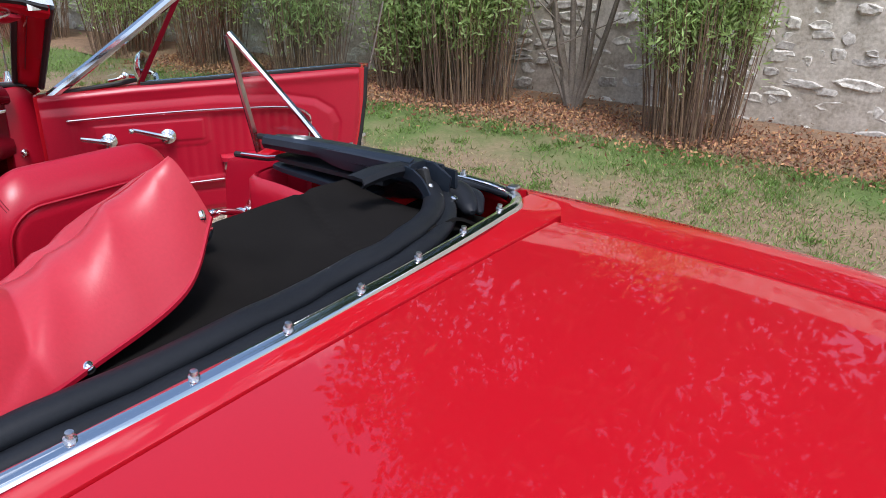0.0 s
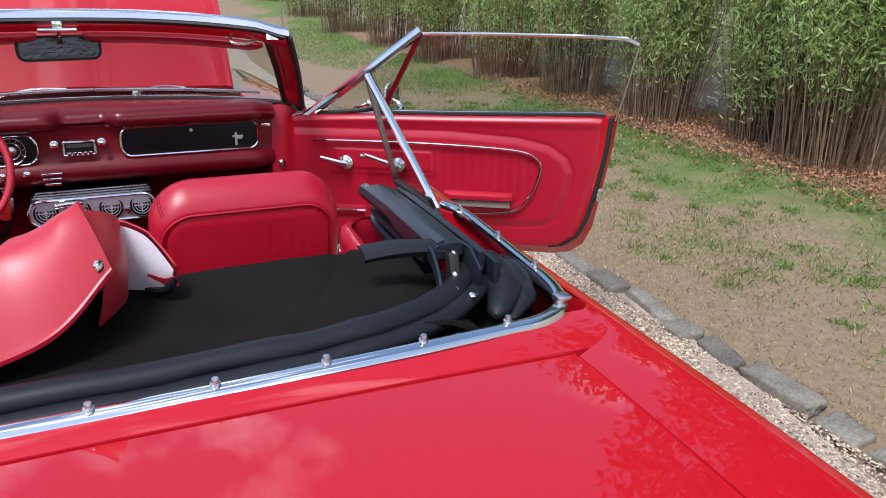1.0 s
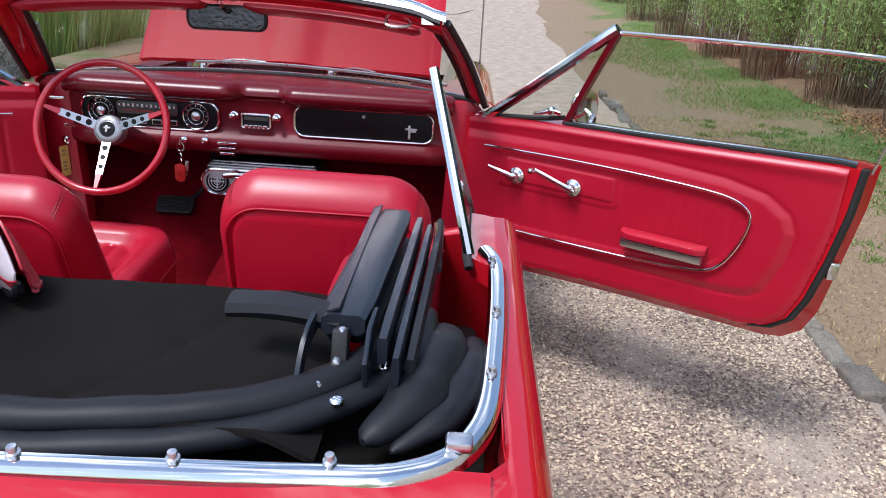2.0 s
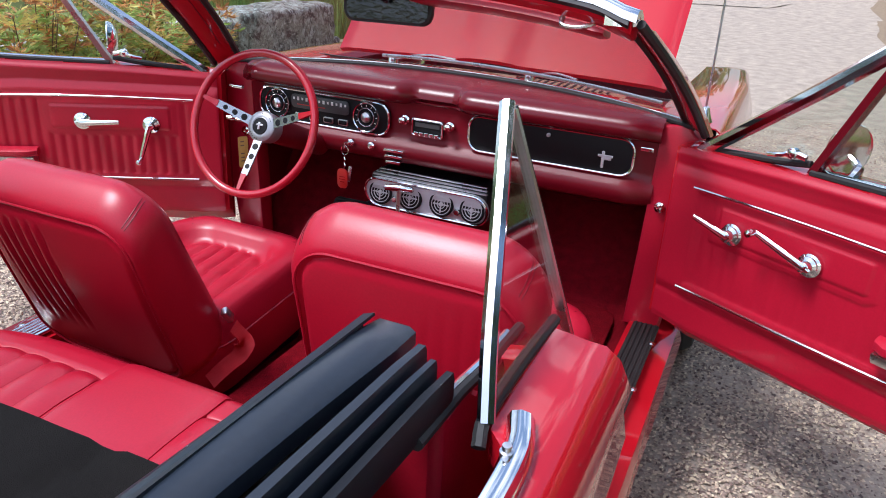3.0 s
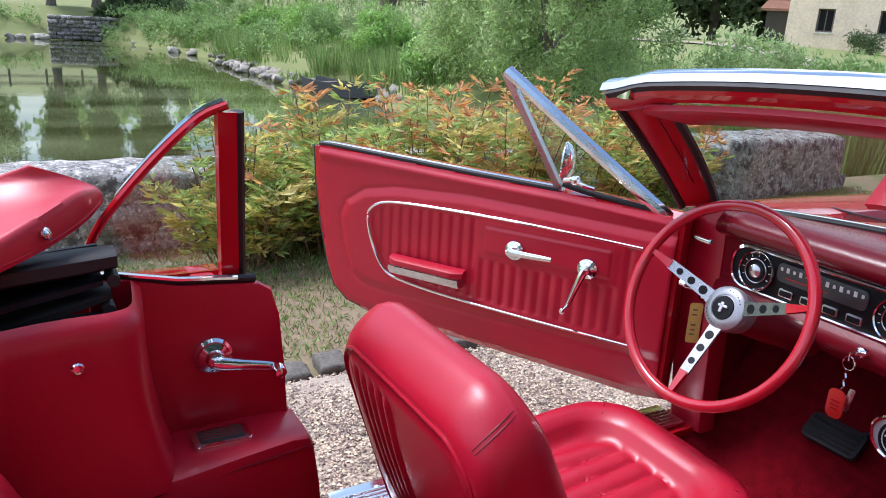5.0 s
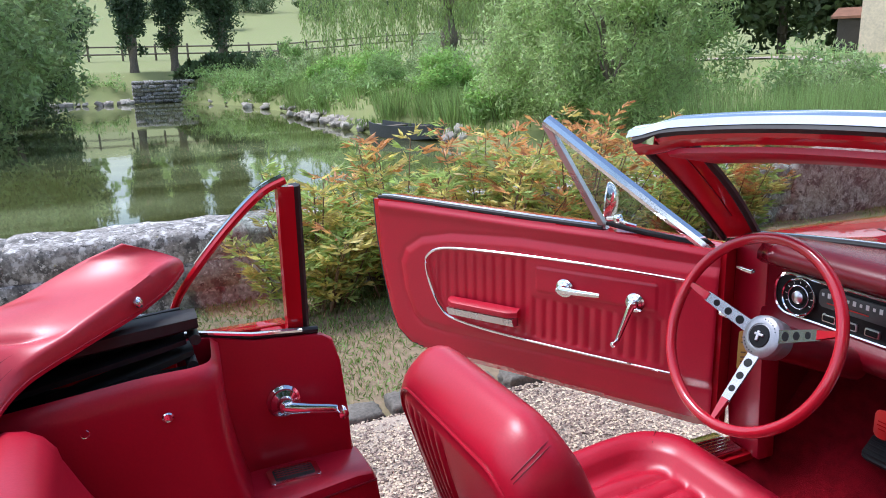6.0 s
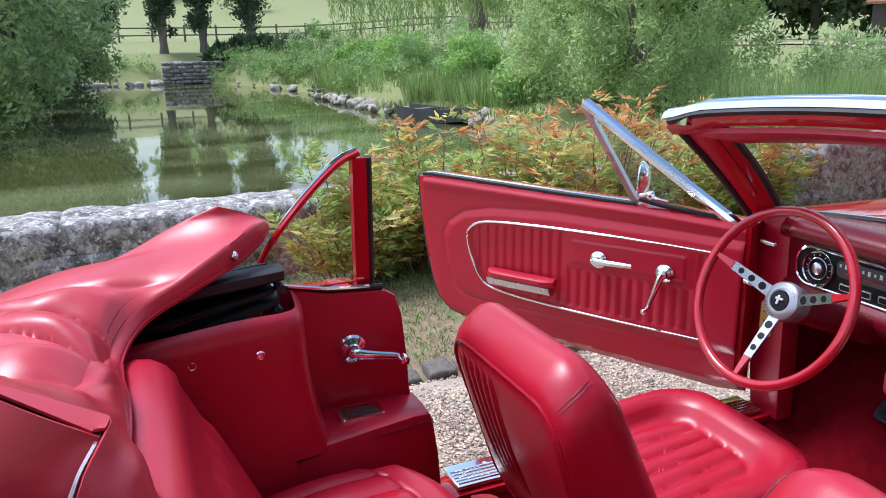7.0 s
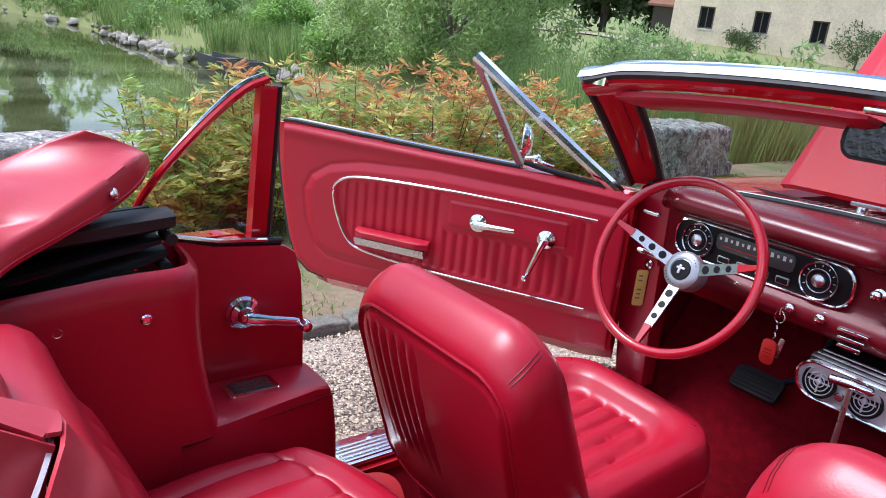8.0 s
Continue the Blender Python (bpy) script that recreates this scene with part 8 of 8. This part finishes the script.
# dark trees at the right of the pond and a belt behind everything
for k, (x, y, h, r) in enumerate(((-31.0, 27.0, 8, 3.6), (-27.5, 31.0, 9, 4.0), (-24.0, 33.5, 8, 3.5), (-35.0, 24.0, 9, 3.6))):
    tree("tree", "dark dense tree behind the path", "tree", (x, y, zg(x, y) - 0.1), h, (0, 0, h * 0.52), (r, r, h * 0.48), 9000, 100, 1.1, 0.5, 0.22, LEAF_DARK, 0.25, 6, group="dark trees", seed=30 + k)
belt_pos = []
for k in range(150):
    a = radians(rr.uniform(0, 360))
    d = rr.uniform(120, 165)
    x, y = math.cos(a) * d * (1.25 if math.cos(a) < 0 else 1.0), math.sin(a) * d
    hh = rr.uniform(9, 16)
    belt_pos.append(clump_points(230, (x, y, zg(x, y) + hh * 0.45), (5.5, 5.5, hh * 0.5), 26, 1.5))
hedge_pos = []
for k in range(26):
    x, y = rr.uniform(-135, -95), rr.uniform(-55, 85)
    hh = rr.uniform(2, 4.0)
    hedge_pos.append(clump_points(1300, (x, y, zg(x, y) + hh * 0.45), (3.2, 3.2, hh * 0.5), 30, 0.8))
for k in range(9):
    y = 4.7 + 0.42 * k
    hedge_pos.append(clump_points(900, (-47.2 - 0.2 * (k % 3), y, zg(-47.4, y) + 0.30), (0.6, 0.6, 0.55), 14, 0.25))
hedge = new("hedge", leaf_mesh("hedge", np.concatenate(hedge_pos), 0.42, 0.2, LEAF_DARK))
tagged(hedge, "dark hedges and bushes across the far lawn", "hedge", kind="stuff")
belt = new("far_woods", leaf_mesh("far_woods", np.concatenate(belt_pos), 2.1, 1.3, LEAF_MID))
tagged(belt, "belt of far woods round the fields", "woods", kind="stuff")
# tall trees beyond the high wall, mirrored in the paint
for k, (x, y, h, r) in enumerate(((9.6, 0.6, 13.5, 3.4), (10.6, 5.0, 12.0, 3.0), (9.4, -4.4, 13.0, 3.4), (11.0, 10.6, 9.0, 2.8), (10.5, 16.5, 9.0, 3.2))):
    tree("tree", "tall leafy tree beyond the stone wall", "tree", (x, y, 0.1), h, (0, 0, h * 0.62), (r, r, h * 0.38), 12000, 150, 0.8, 0.30, 0.135, LEAF_POPLAR, 0.25, 6, group="trees beyond the wall", seed=50 + k)

# bank plants: sedge tufts, reeds, shrubs along the far shore
def tufts(name, spots, n, h, w, material, label, category):
    pos, dirs = [], []
    for x, y, z, r in spots:
        for _ in range(n):
            a, q = rr.uniform(0, 2 * math.pi), r * math.sqrt(rr.random())
            pos.append((x + math.cos(a) * q, y + math.sin(a) * q, z))
            dirs.append((math.cos(a) * 0.5 * q / r, math.sin(a) * 0.5 * q / r, 2.8))
    ob = new(name, leaf_mesh(name, np.array(pos), h, w, material, up=0.2, dirs=np.array(dirs)))
    return tagged(ob, label, category, kind="stuff")


spots = [(x, shore(x) + rr.uniform(0.3, 1.8), -0.35, rr.uniform(0.35, 0.8)) for x in [-14.8 - 0.5 * k for k in range(12)] + [-23.5 - 0.9 * k for k in range(9)]]
tufts("sedge", spots, 260, 0.95, 0.030, REED, "tall green sedge along the pond bank", "sedge")
spots = [(rr.uniform(-7.2, -4.4), rr.uniform(7.2, 10.2), -0.65, 0.5) for _ in range(46)] + [(rr.uniform(-9.5, -6.5), rr.uniform(8.6, 10.4), -0.6, 0.5) for _ in range(14)]
tufts("reeds", spots, 230, 1.35, 0.017, REED, "dense green reeds at the pond edge", "reeds")
pos = []
for k in range(46):
    x = -15 - rr.uniform(0, 28)
    y = shore(x) + rr.uniform(0.6, 4.5)
    pos.append(clump_points(520, (x, y, zg(x, y) + 0.22), (0.8, 0.8, 0.45), 12, 0.28))
for k in range(22):
    x = -35 - rr.uniform(0, 11)
    y = shore(x) + rr.uniform(0.0, 2.4)
    pos.append(clump_points(420, (x, y, zg(x, y) + 0.25), (0.9, 0.9, 0.5), 12, 0.3))
for k in range(16):
    pos.append(clump_points(300, (-47.4 - rr.uniform(0, 1.0), rr.uniform(-5, 1.0) if k % 2 else rr.uniform(8, 13), 0.55), (0.7, 0.9, 0.4), 8, 0.3))
for k in range(26):
    pos.append(clump_points(300, (rr.uniform(-26, -7), rr.uniform(11, 17), rr.uniform(0.4, 0.8)), (1.0, 1.0, 0.6), 9, 0.35))
banks = new("bank_plants", leaf_mesh("bank_plants", np.concatenate(pos), 0.20, 0.06, LEAF_MID))
tagged(banks, "low green plants along the far bank", "plants", kind="stuff")
# taller bushes of several greens between the willow shrub and the far bank
for k, (x, dy, h, r, m_, ll) in enumerate(((-15.6, 1.3, 1.3, 0.9, LEAF_FRESH, 0.20), (-17.6, 2.4, 1.6, 1.1, LEAF_MID, 0.14), (-19.4, 1.7, 1.2, 0.8, LEAF_FRESH, 0.16), (-21.6, 2.6, 1.5, 1.1, LEAF_GREY, 0.13), (-24.0, 2.0, 1.1, 0.9, LEAF_MID, 0.14),
                                           (-26.5, 2.6, 1.3, 1.3, LEAF_FRESH, 0.16), (-30.0, 1.8, 1.2, 1.3, LEAF_FRESH, 0.18), (-34.0, 2.2, 1.5, 1.2, LEAF_GREY, 0.15), (-38.5, 2.2, 1.9, 1.2, LEAF_MID, 0.16), (-41.5, 2.4, 1.4, 1.1, LEAF_DARK, 0.16), (-14.2, 3.6, 1.6, 1.0, LEAF_MID, 0.14), (-9.6, 4.2, 1.5, 0.9, LEAF_GREY, 0.12), (-8.0, 3.4, 1.2, 0.8, LEAF_MID, 0.12))):
    y = shore(x) + dy
    tree("bush", "leafy green bush on the pond bank", "bush", (x, y, zg(x, y) - 0.1), h, (0, 0, h * 0.48), (r, r, h * 0.55), 5200, 46, 0.28, ll, ll * 0.26, m_, 0.03, 5, group="bushes on the bank", seed=90 + k)

spots = []
for k in range(420):
    x = rr.uniform(-44, -13.5)
    y = shore(x) - 0.3 + rr.uniform(0, 1) ** 1.2 * 9
    if zg(x, y) < -0.5:
        continue
    spots.append((x, y, zg(x, y) - 0.03, rr.uniform(0.3, 0.7)))
tufts("meadow_grass", spots, 60, 0.30, 0.022, GRASS, "long bright green grass on the bank", "grass")
# stone pier and rocks
pier = thing("stone_pier", "small dry-stone landing wall at the far shore", "landing wall", (-46.0, 2.95, -0.62))
for row in range(6):
    y = -1.5
    while y < 1.5:
        w = rr.uniform(0.25, 0.6)
        lay("stone", STONES_GREY, pier, (rr.uniform(-0.05, 0.05), y + w / 2, 0.12 + 0.21 * row), (0.6, w * 0.96, 0.20), rr, 3)
        y += w
STONES_ROCK = [stone_mesh(60 + k, 0.14, ROCK) for k in range(6)]
rock_group = "rocks along the shore"
for k in range(200):
    x = (-19.6 - rr.uniform(0, 1) * 9) if k % 3 else (-15.5 - rr.uniform(0, 1) ** 1.3 * 28)
    up = rr.uniform(0, 1)
    y = shore(x) - 0.35 + 1.3 * up + 0.5 * noise.noise(Vector((x, 0, 0)))
    s_ = rr.uniform(0.10, 0.36)
    ob = lay("rock", STONES_ROCK, None, (x, y, -0.54 + 0.35 * up), (s_, s_ * rr.uniform(0.7, 1.2), s_ * 0.6), rr, 25)
    tagged(ob, "brown-grey rock at the water's edge", "rock", rock_group)
for k in range(40):
    a = rr.uniform(0, 1)
    s_ = rr.uniform(0.25, 0.5)
    ob = lay("rock", STONES_ROCK, None, (-46.1 + rr.uniform(-0.25, 0.3), -4.5 + 6.0 * a if k % 3 else 4.4 + 1.2 * a, -0.52), (s_, s_, s_ * 0.55), rr, 25)
    tagged(ob, "brown-grey rock at the water's edge", "rock", rock_group)

# flat grey punt
boat = thing("punt", "flat grey wooden punt moored at the bank", "boat", (-18.1, 7.0, -0.62))
d_ = Vector((2.1, 0.85, 0)).normalized()
n_ = Vector((-d_.y, d_.x, 0))
bm = bmesh.new()
rings = []
for k in range(9):
    t_ = k / 8 * 2 - 1
    w = 0.42 * (1 - 0.35 * t_ ** 4)
    up = 0.07 * t_ ** 2
    rings.append([d_ * (1.25 * t_) + n_ * (a * w) + Vector((0, 0, b + up)) for a, b in ((-1, 0.34), (-0.9, 0.0), (0.9, 0.0), (1, 0.34), (0.9, 0.34), (0.82, 0.06), (-0.82, 0.06), (-0.9, 0.34))])
loft(bm, rings)
part("hull", bm, BOAT, boat)
for q in (-0.5, 0.4):
    bm = bmesh.new()
    box(bm, d_ * q + Vector((0, 0, 0.30)), (0.25, 0.74, 0.04), 0.01, m=pose(0, 0, 0, 0, 0, math.degrees(math.atan2(d_.y, d_.x))))
    part("thwart", bm, WOOD_GREY, boat)

# post-and-rail fence on the far lawn
fence = thing("fence", "weathered post-and-rail fence across the far lawn", "fence", (-58, 6, zg(-58, 6)))
for k in range(26):
    y = -22 + 2.2 * k
    bm = bmesh.new()
    box(bm, (0, y, zg(-58, 6 + y) - zg(-58, 6) + 0.5), (0.12, 0.14, 1.3), 0.02)
    part("post", bm, WOOD_GREY, fence)
    for q in (0.45, 0.95):
        bm = bmesh.new()
        z0, z1 = (zg(-58, 6 + y + e) - zg(-58, 6) + q for e in (0, 2.2))
        tube(bm, [(0.05, y, z0), (0.05, y + 2.2, z1)], 0.055, 6)
        part("rail", bm, WOOD_GREY, fence)

# path towards the house
bm = bmesh.new()
line = smooth_line([(-30, 19.5, 0), (-24, 21.0, 0), (-19, 22.0, 0), (-14.0, 20.5, 0), (-10, 18.6, 0), (-6, 17.2, 0), (-2.0, 16.6, 0), (0.5, 17, 0)], 8)
rows = []
for p in line:
    rows.append([(p.x + 0.2 * k, p.y + 0.55 * k, zg(p.x + 0.2 * k, p.y + 0.55 * k) + 0.05) for k in (-1, -0.5, 0, 0.5, 1)])
sheet(bm, rows)
tagged(part("garden_path", bm, GRAVEL_BED), "pale gravel path across the lawn", "path", kind="structure")

# ochre stone house
house = thing("house", "ochre plastered stone house with small windows", "house", (-19.6, 26.2, 1.15))
hd = Vector((0.865, 0.50, 0)).normalized()
hn = Vector((0.50, -0.865, 0))


def hp(a, d, z):
    return hd * a + hn * d + Vector((0, 0, z))


W_H, H_H = 17.0, 4.6
wins = [(1.35, 0.72), (3.45, 0.72), (5.6, 0.55), (8.4, 0.7), (11.4, 0.7)]
xs = sorted({0.0, W_H, *[w[0] - 0.30 for w in wins], *[w[0] + 0.30 for w in wins]})
for a, b in zip(xs, xs[1:]):
    w = next((w for w in wins if abs(w[0] - (a + b) / 2) < 0.05), None)
    for z0, z1 in ([(-0.6, H_H)] if not w else [(-0.6, w[1] - 0.05), (w[1] + 0.80, H_H)]):
        bm = bmesh.new()
        loft(bm, [[hp(a, 0, z), hp(b, 0, z), hp(b, -0.5, z), hp(a, -0.5, z)] for z in (z0, z1)])
        part("wall", bm, RENDER, house)
for a0, a1, d0, d1 in ((-0.0, 0.5, -0.5, -7), (W_H - 0.5, W_H, -0.5, -7), (0, W_H, -6.6, -7)):
    bm = bmesh.new()
    loft(bm, [[hp(a0, d0, z), hp(a1, d0, z), hp(a1, d1, z), hp(a0, d1, z)] for z in (-0.6, H_H)])
    part("wall", bm, RENDER, house)
bm = bmesh.new()
loft(bm, [[hp(a, 0.4, H_H - 0.1), hp(a, -3.5, H_H + 2.4), hp(a, -7.4, H_H - 0.1), hp(a, -3.5, H_H + 2.2)] for a in (-0.4, W_H + 0.4)])
part("roof", bm, ROOF, house)
for a, z in wins:
    bm = bmesh.new()
    for da, dz, w, h in ((-0.27, 0.375, 0.06, 0.85), (0.27, 0.375, 0.06, 0.85), (0, 0.375, 0.04, 0.85), (0, -0.03, 0.6, 0.06), (0, 0.78, 0.6, 0.06)):
        loft(bm, [[hp(a + da - w / 2, d, z + dz - h / 2), hp(a + da + w / 2, d, z + dz - h / 2), hp(a + da + w / 2, d, z + dz + h / 2), hp(a + da - w / 2, d, z + dz + h / 2)] for d in (-0.16, -0.22)])
    win = part("window", bm, WOOD_GREY, house)
    bm = bmesh.new()
    loft(bm, [[hp(a - 0.29, d, z - 0.04), hp(a + 0.29, d, z - 0.04), hp(a + 0.29, d, z + 0.80), hp(a - 0.29, d, z + 0.80)] for d in (-0.19, -0.21)])
    part("pane", bm, BLACK_FACE, win)
    bm = bmesh.new()
    loft(bm, [[hp(a - 0.36, d, z - 0.12), hp(a + 0.36, d, z - 0.12), hp(a + 0.36, d, z - 0.05), hp(a - 0.36, d, z - 0.05)] for d in (0.03, -0.1)])
    part("sill", bm, STONE_PALE, win)
for k, (a, r, h) in enumerate(((2.9, 0.6, 0.7), (7.0, 1.2, 1.3), (9.2, 1.1, 1.8))):
    p = Vector((-19.6, 26.2, 1.1)) + hd * a + hn * 0.9
    tree("bush", "clipped dark bush below the house wall", "bush", tuple(p), h, (0, 0, h * 0.5), (r, r * 0.7, h * 0.5), 1500, 30, 0.3, 0.12, 0.05, LEAF_DARK, 0.04, 4, group="bushes by the house", seed=70 + k)
# open shed beside the house
shed = thing("shed", "dark open shed beside the house", "shed", (-21.9, 26.6, 1.1))
bm = bmesh.new()
loft(bm, [[(0.2, 1.0, z), (1.2, 1.6, z), (0.6, 2.6, z), (-0.4, 2.0, z)] for z in (0, 1.5)])
part("wall", bm, DARK_WOOD, shed)
bm = bmesh.new()
loft(bm, [[(0.0, 0.8, z), (1.3, 1.5, z), (0.6, 2.8, z + 0.4), (-0.7, 2.1, z + 0.4)] for z in (1.5, 1.6)])
part("roof", bm, ROOF, shed)

# ---- small things in the cabin ----
# ignition key with its red fob
key = thing("car_key", "bunch of keys with a red fob in the ignition", "key", (-0.242, 0.905, 0.755))
bm = bmesh.new()
box(bm, (0.0, -0.012, 0.0), (0.004, 0.03, 0.018), 0.001)
part("key_bow", bm, CHROME, key)
bm = bmesh.new()
tube(bm, [(0.012 * math.cos(2 * math.pi * q / 18), -0.024, -0.014 + 0.014 * math.sin(2 * math.pi * q / 18)) for q in range(18)], 0.0014, 5, closed=True, up=(0, 1, 0))
part("ring", bm, CHROME, key)
bm = bmesh.new()
for q in range(5):
    tube(bm, [(0.002 * (-1) ** q, -0.024, -0.026 - 0.009 * q), (-0.002 * (-1) ** q, -0.026, -0.034 - 0.009 * q)], 0.0022, 6)
part("chain", bm, CHROME, key)
bm = bmesh.new()
plate(bm, oblong(0.034, 0.060, 0.012), lambda a, b, d: Vector((-0.006 + a, -0.030 + d, -0.102 + b)), 0.005, 0.0015)
part("fob", bm, RED_PLASTIC, key, "oval red plastic fob")
for k, (w, dz) in enumerate(((0.018, 0.006), (0.020, -0.002), (0.014, -0.010))):
    bm = bmesh.new()
    box(bm, (-0.006, -0.0305, -0.102 + dz), (w, 0.0008, 0.0022))
    part("print_bar", bm, TAIL_RED, key)
bm = bmesh.new()
plate(bm, oblong(0.012, 0.050, 0.004), lambda a, b, d: Vector((0.016 + a + 0.15 * b, -0.026 + d, -0.085 + b)), 0.002, 0.0005)
part("spare_key", bm, STAIN, key)

# yellow service tag on the hinge pillar
bm = bmesh.new()
plate(bm, oblong(0.032, 0.105, 0.006), lambda a, b, d: Vector((-0.672 + a * 0.55, 0.948 + a * 0.8 - d, 0.648 + b)), 0.0025, 0.0008)
tag = part("service_tag", bm, TAG, None)
tagged(tag, "yellow printed card tag hanging on the pillar", "tag")
for dz in (0.035, 0.022, -0.005, -0.018, -0.030):
    bm = bmesh.new()
    box(bm, (-0.673, 0.944, 0.648 + dz), (0.012, 0.0012, 0.004), 0.0, m=pose(0, 0, 0, 0, 0, 55))
    part("print_bar", bm, BARK_DARK, tag)

# seat belts
def belt(pts, label):
    line = smooth_line(pts, 6)
    bm = bmesh.new()
    rows = []
    for i, p in enumerate(line):
        d = (line[min(i + 1, len(line) - 1)] - line[max(i - 1, 0)]).normalized()
        side = d.cross(Vector((0.2, 0, 1))).normalized()
        rows.append([p + side * (0.024 * k) for k in (-1, -0.5, 0, 0.5, 1)])
    sheet(bm, rows, 0.002)
    b = part("seat_belt", bm, BELT, None)
    tagged(b, label, "seat belt", "seat belts")
    return b


b = belt([(-0.150, 0.150, 0.385), (-0.128, 0.185, 0.415), (-0.112, 0.215, 0.435), (-0.108, 0.225, 0.470), (-0.128, 0.215, 0.505)], "bright red webbing seat belt beside the seat")
bm = bmesh.new()
box(bm, (-0.142, 0.215, 0.530), (0.016, 0.024, 0.034), 0.004, m=pose(0, 0, 0, 20, -25, 25))
part("buckle", bm, STAIN, b, "bright metal buckle")
belt([(-0.60, 0.02, 0.375), (-0.56, 0.06, 0.385), (-0.48, 0.04, 0.36), (-0.40, 0.05, 0.335), (-0.34, 0.02, 0.31)], "red webbing seat belt lying behind the seat")
b = belt([(0.60, 0.10, 0.38), (0.625, 0.16, 0.45), (0.632, 0.22, 0.52), (0.62, 0.26, 0.57)], "red webbing seat belt beside the seat")
bm = bmesh.new()
box(bm, (0.625, 0.27, 0.595), (0.012, 0.04, 0.055), 0.003)
part("buckle", bm, STAIN, b, "bright metal buckle")

# ribbed rubber mat behind the driver's seat
mat_ob = thing("floor_mat", "ribbed dark red mat on the rear floor", "floor mat", (-0.38, -0.02, 0.31))
bm = bmesh.new()
box(bm, (0, 0, 0), (0.34, 0.24, 0.012), 0.004)
part("mat_base", bm, VINYL_DARK, mat_ob)
for k in range(16):
    bm = bmesh.new()
    box(bm, (0, -0.105 + 0.014 * k, 0.008), (0.32, 0.006, 0.006), 0.0015)
    part("mat_rib", bm, VINYL_DARK, mat_ob)

# emblem stitched to the passenger mat and specks on the carpet
bm = bmesh.new()
plate(bm, oblong(0.40, 0.40, 0.05), lambda a, b, d: Vector((0.39 + a, 0.86 + b, 0.288 + 0.30 * max(0.0, b - 0.02) - d)), 0.008, 0.003)
fm = part("floor_mat", bm, CARPET, None)
tagged(fm, "dark red carpet mat with a small pale emblem", "floor mat")
bm = bmesh.new()
for dx, w in ((-0.05, 0.05), (0.0, 0.03), (0.055, 0.06)):
    tube(bm, [(0.39 + dx - w / 2, 0.93, 0.305), (0.39 + dx, 0.937, 0.3075), (0.39 + dx + w / 2, 0.932, 0.306)], 0.003, 5)
part("emblem", bm, WHITE_MARK, fm)
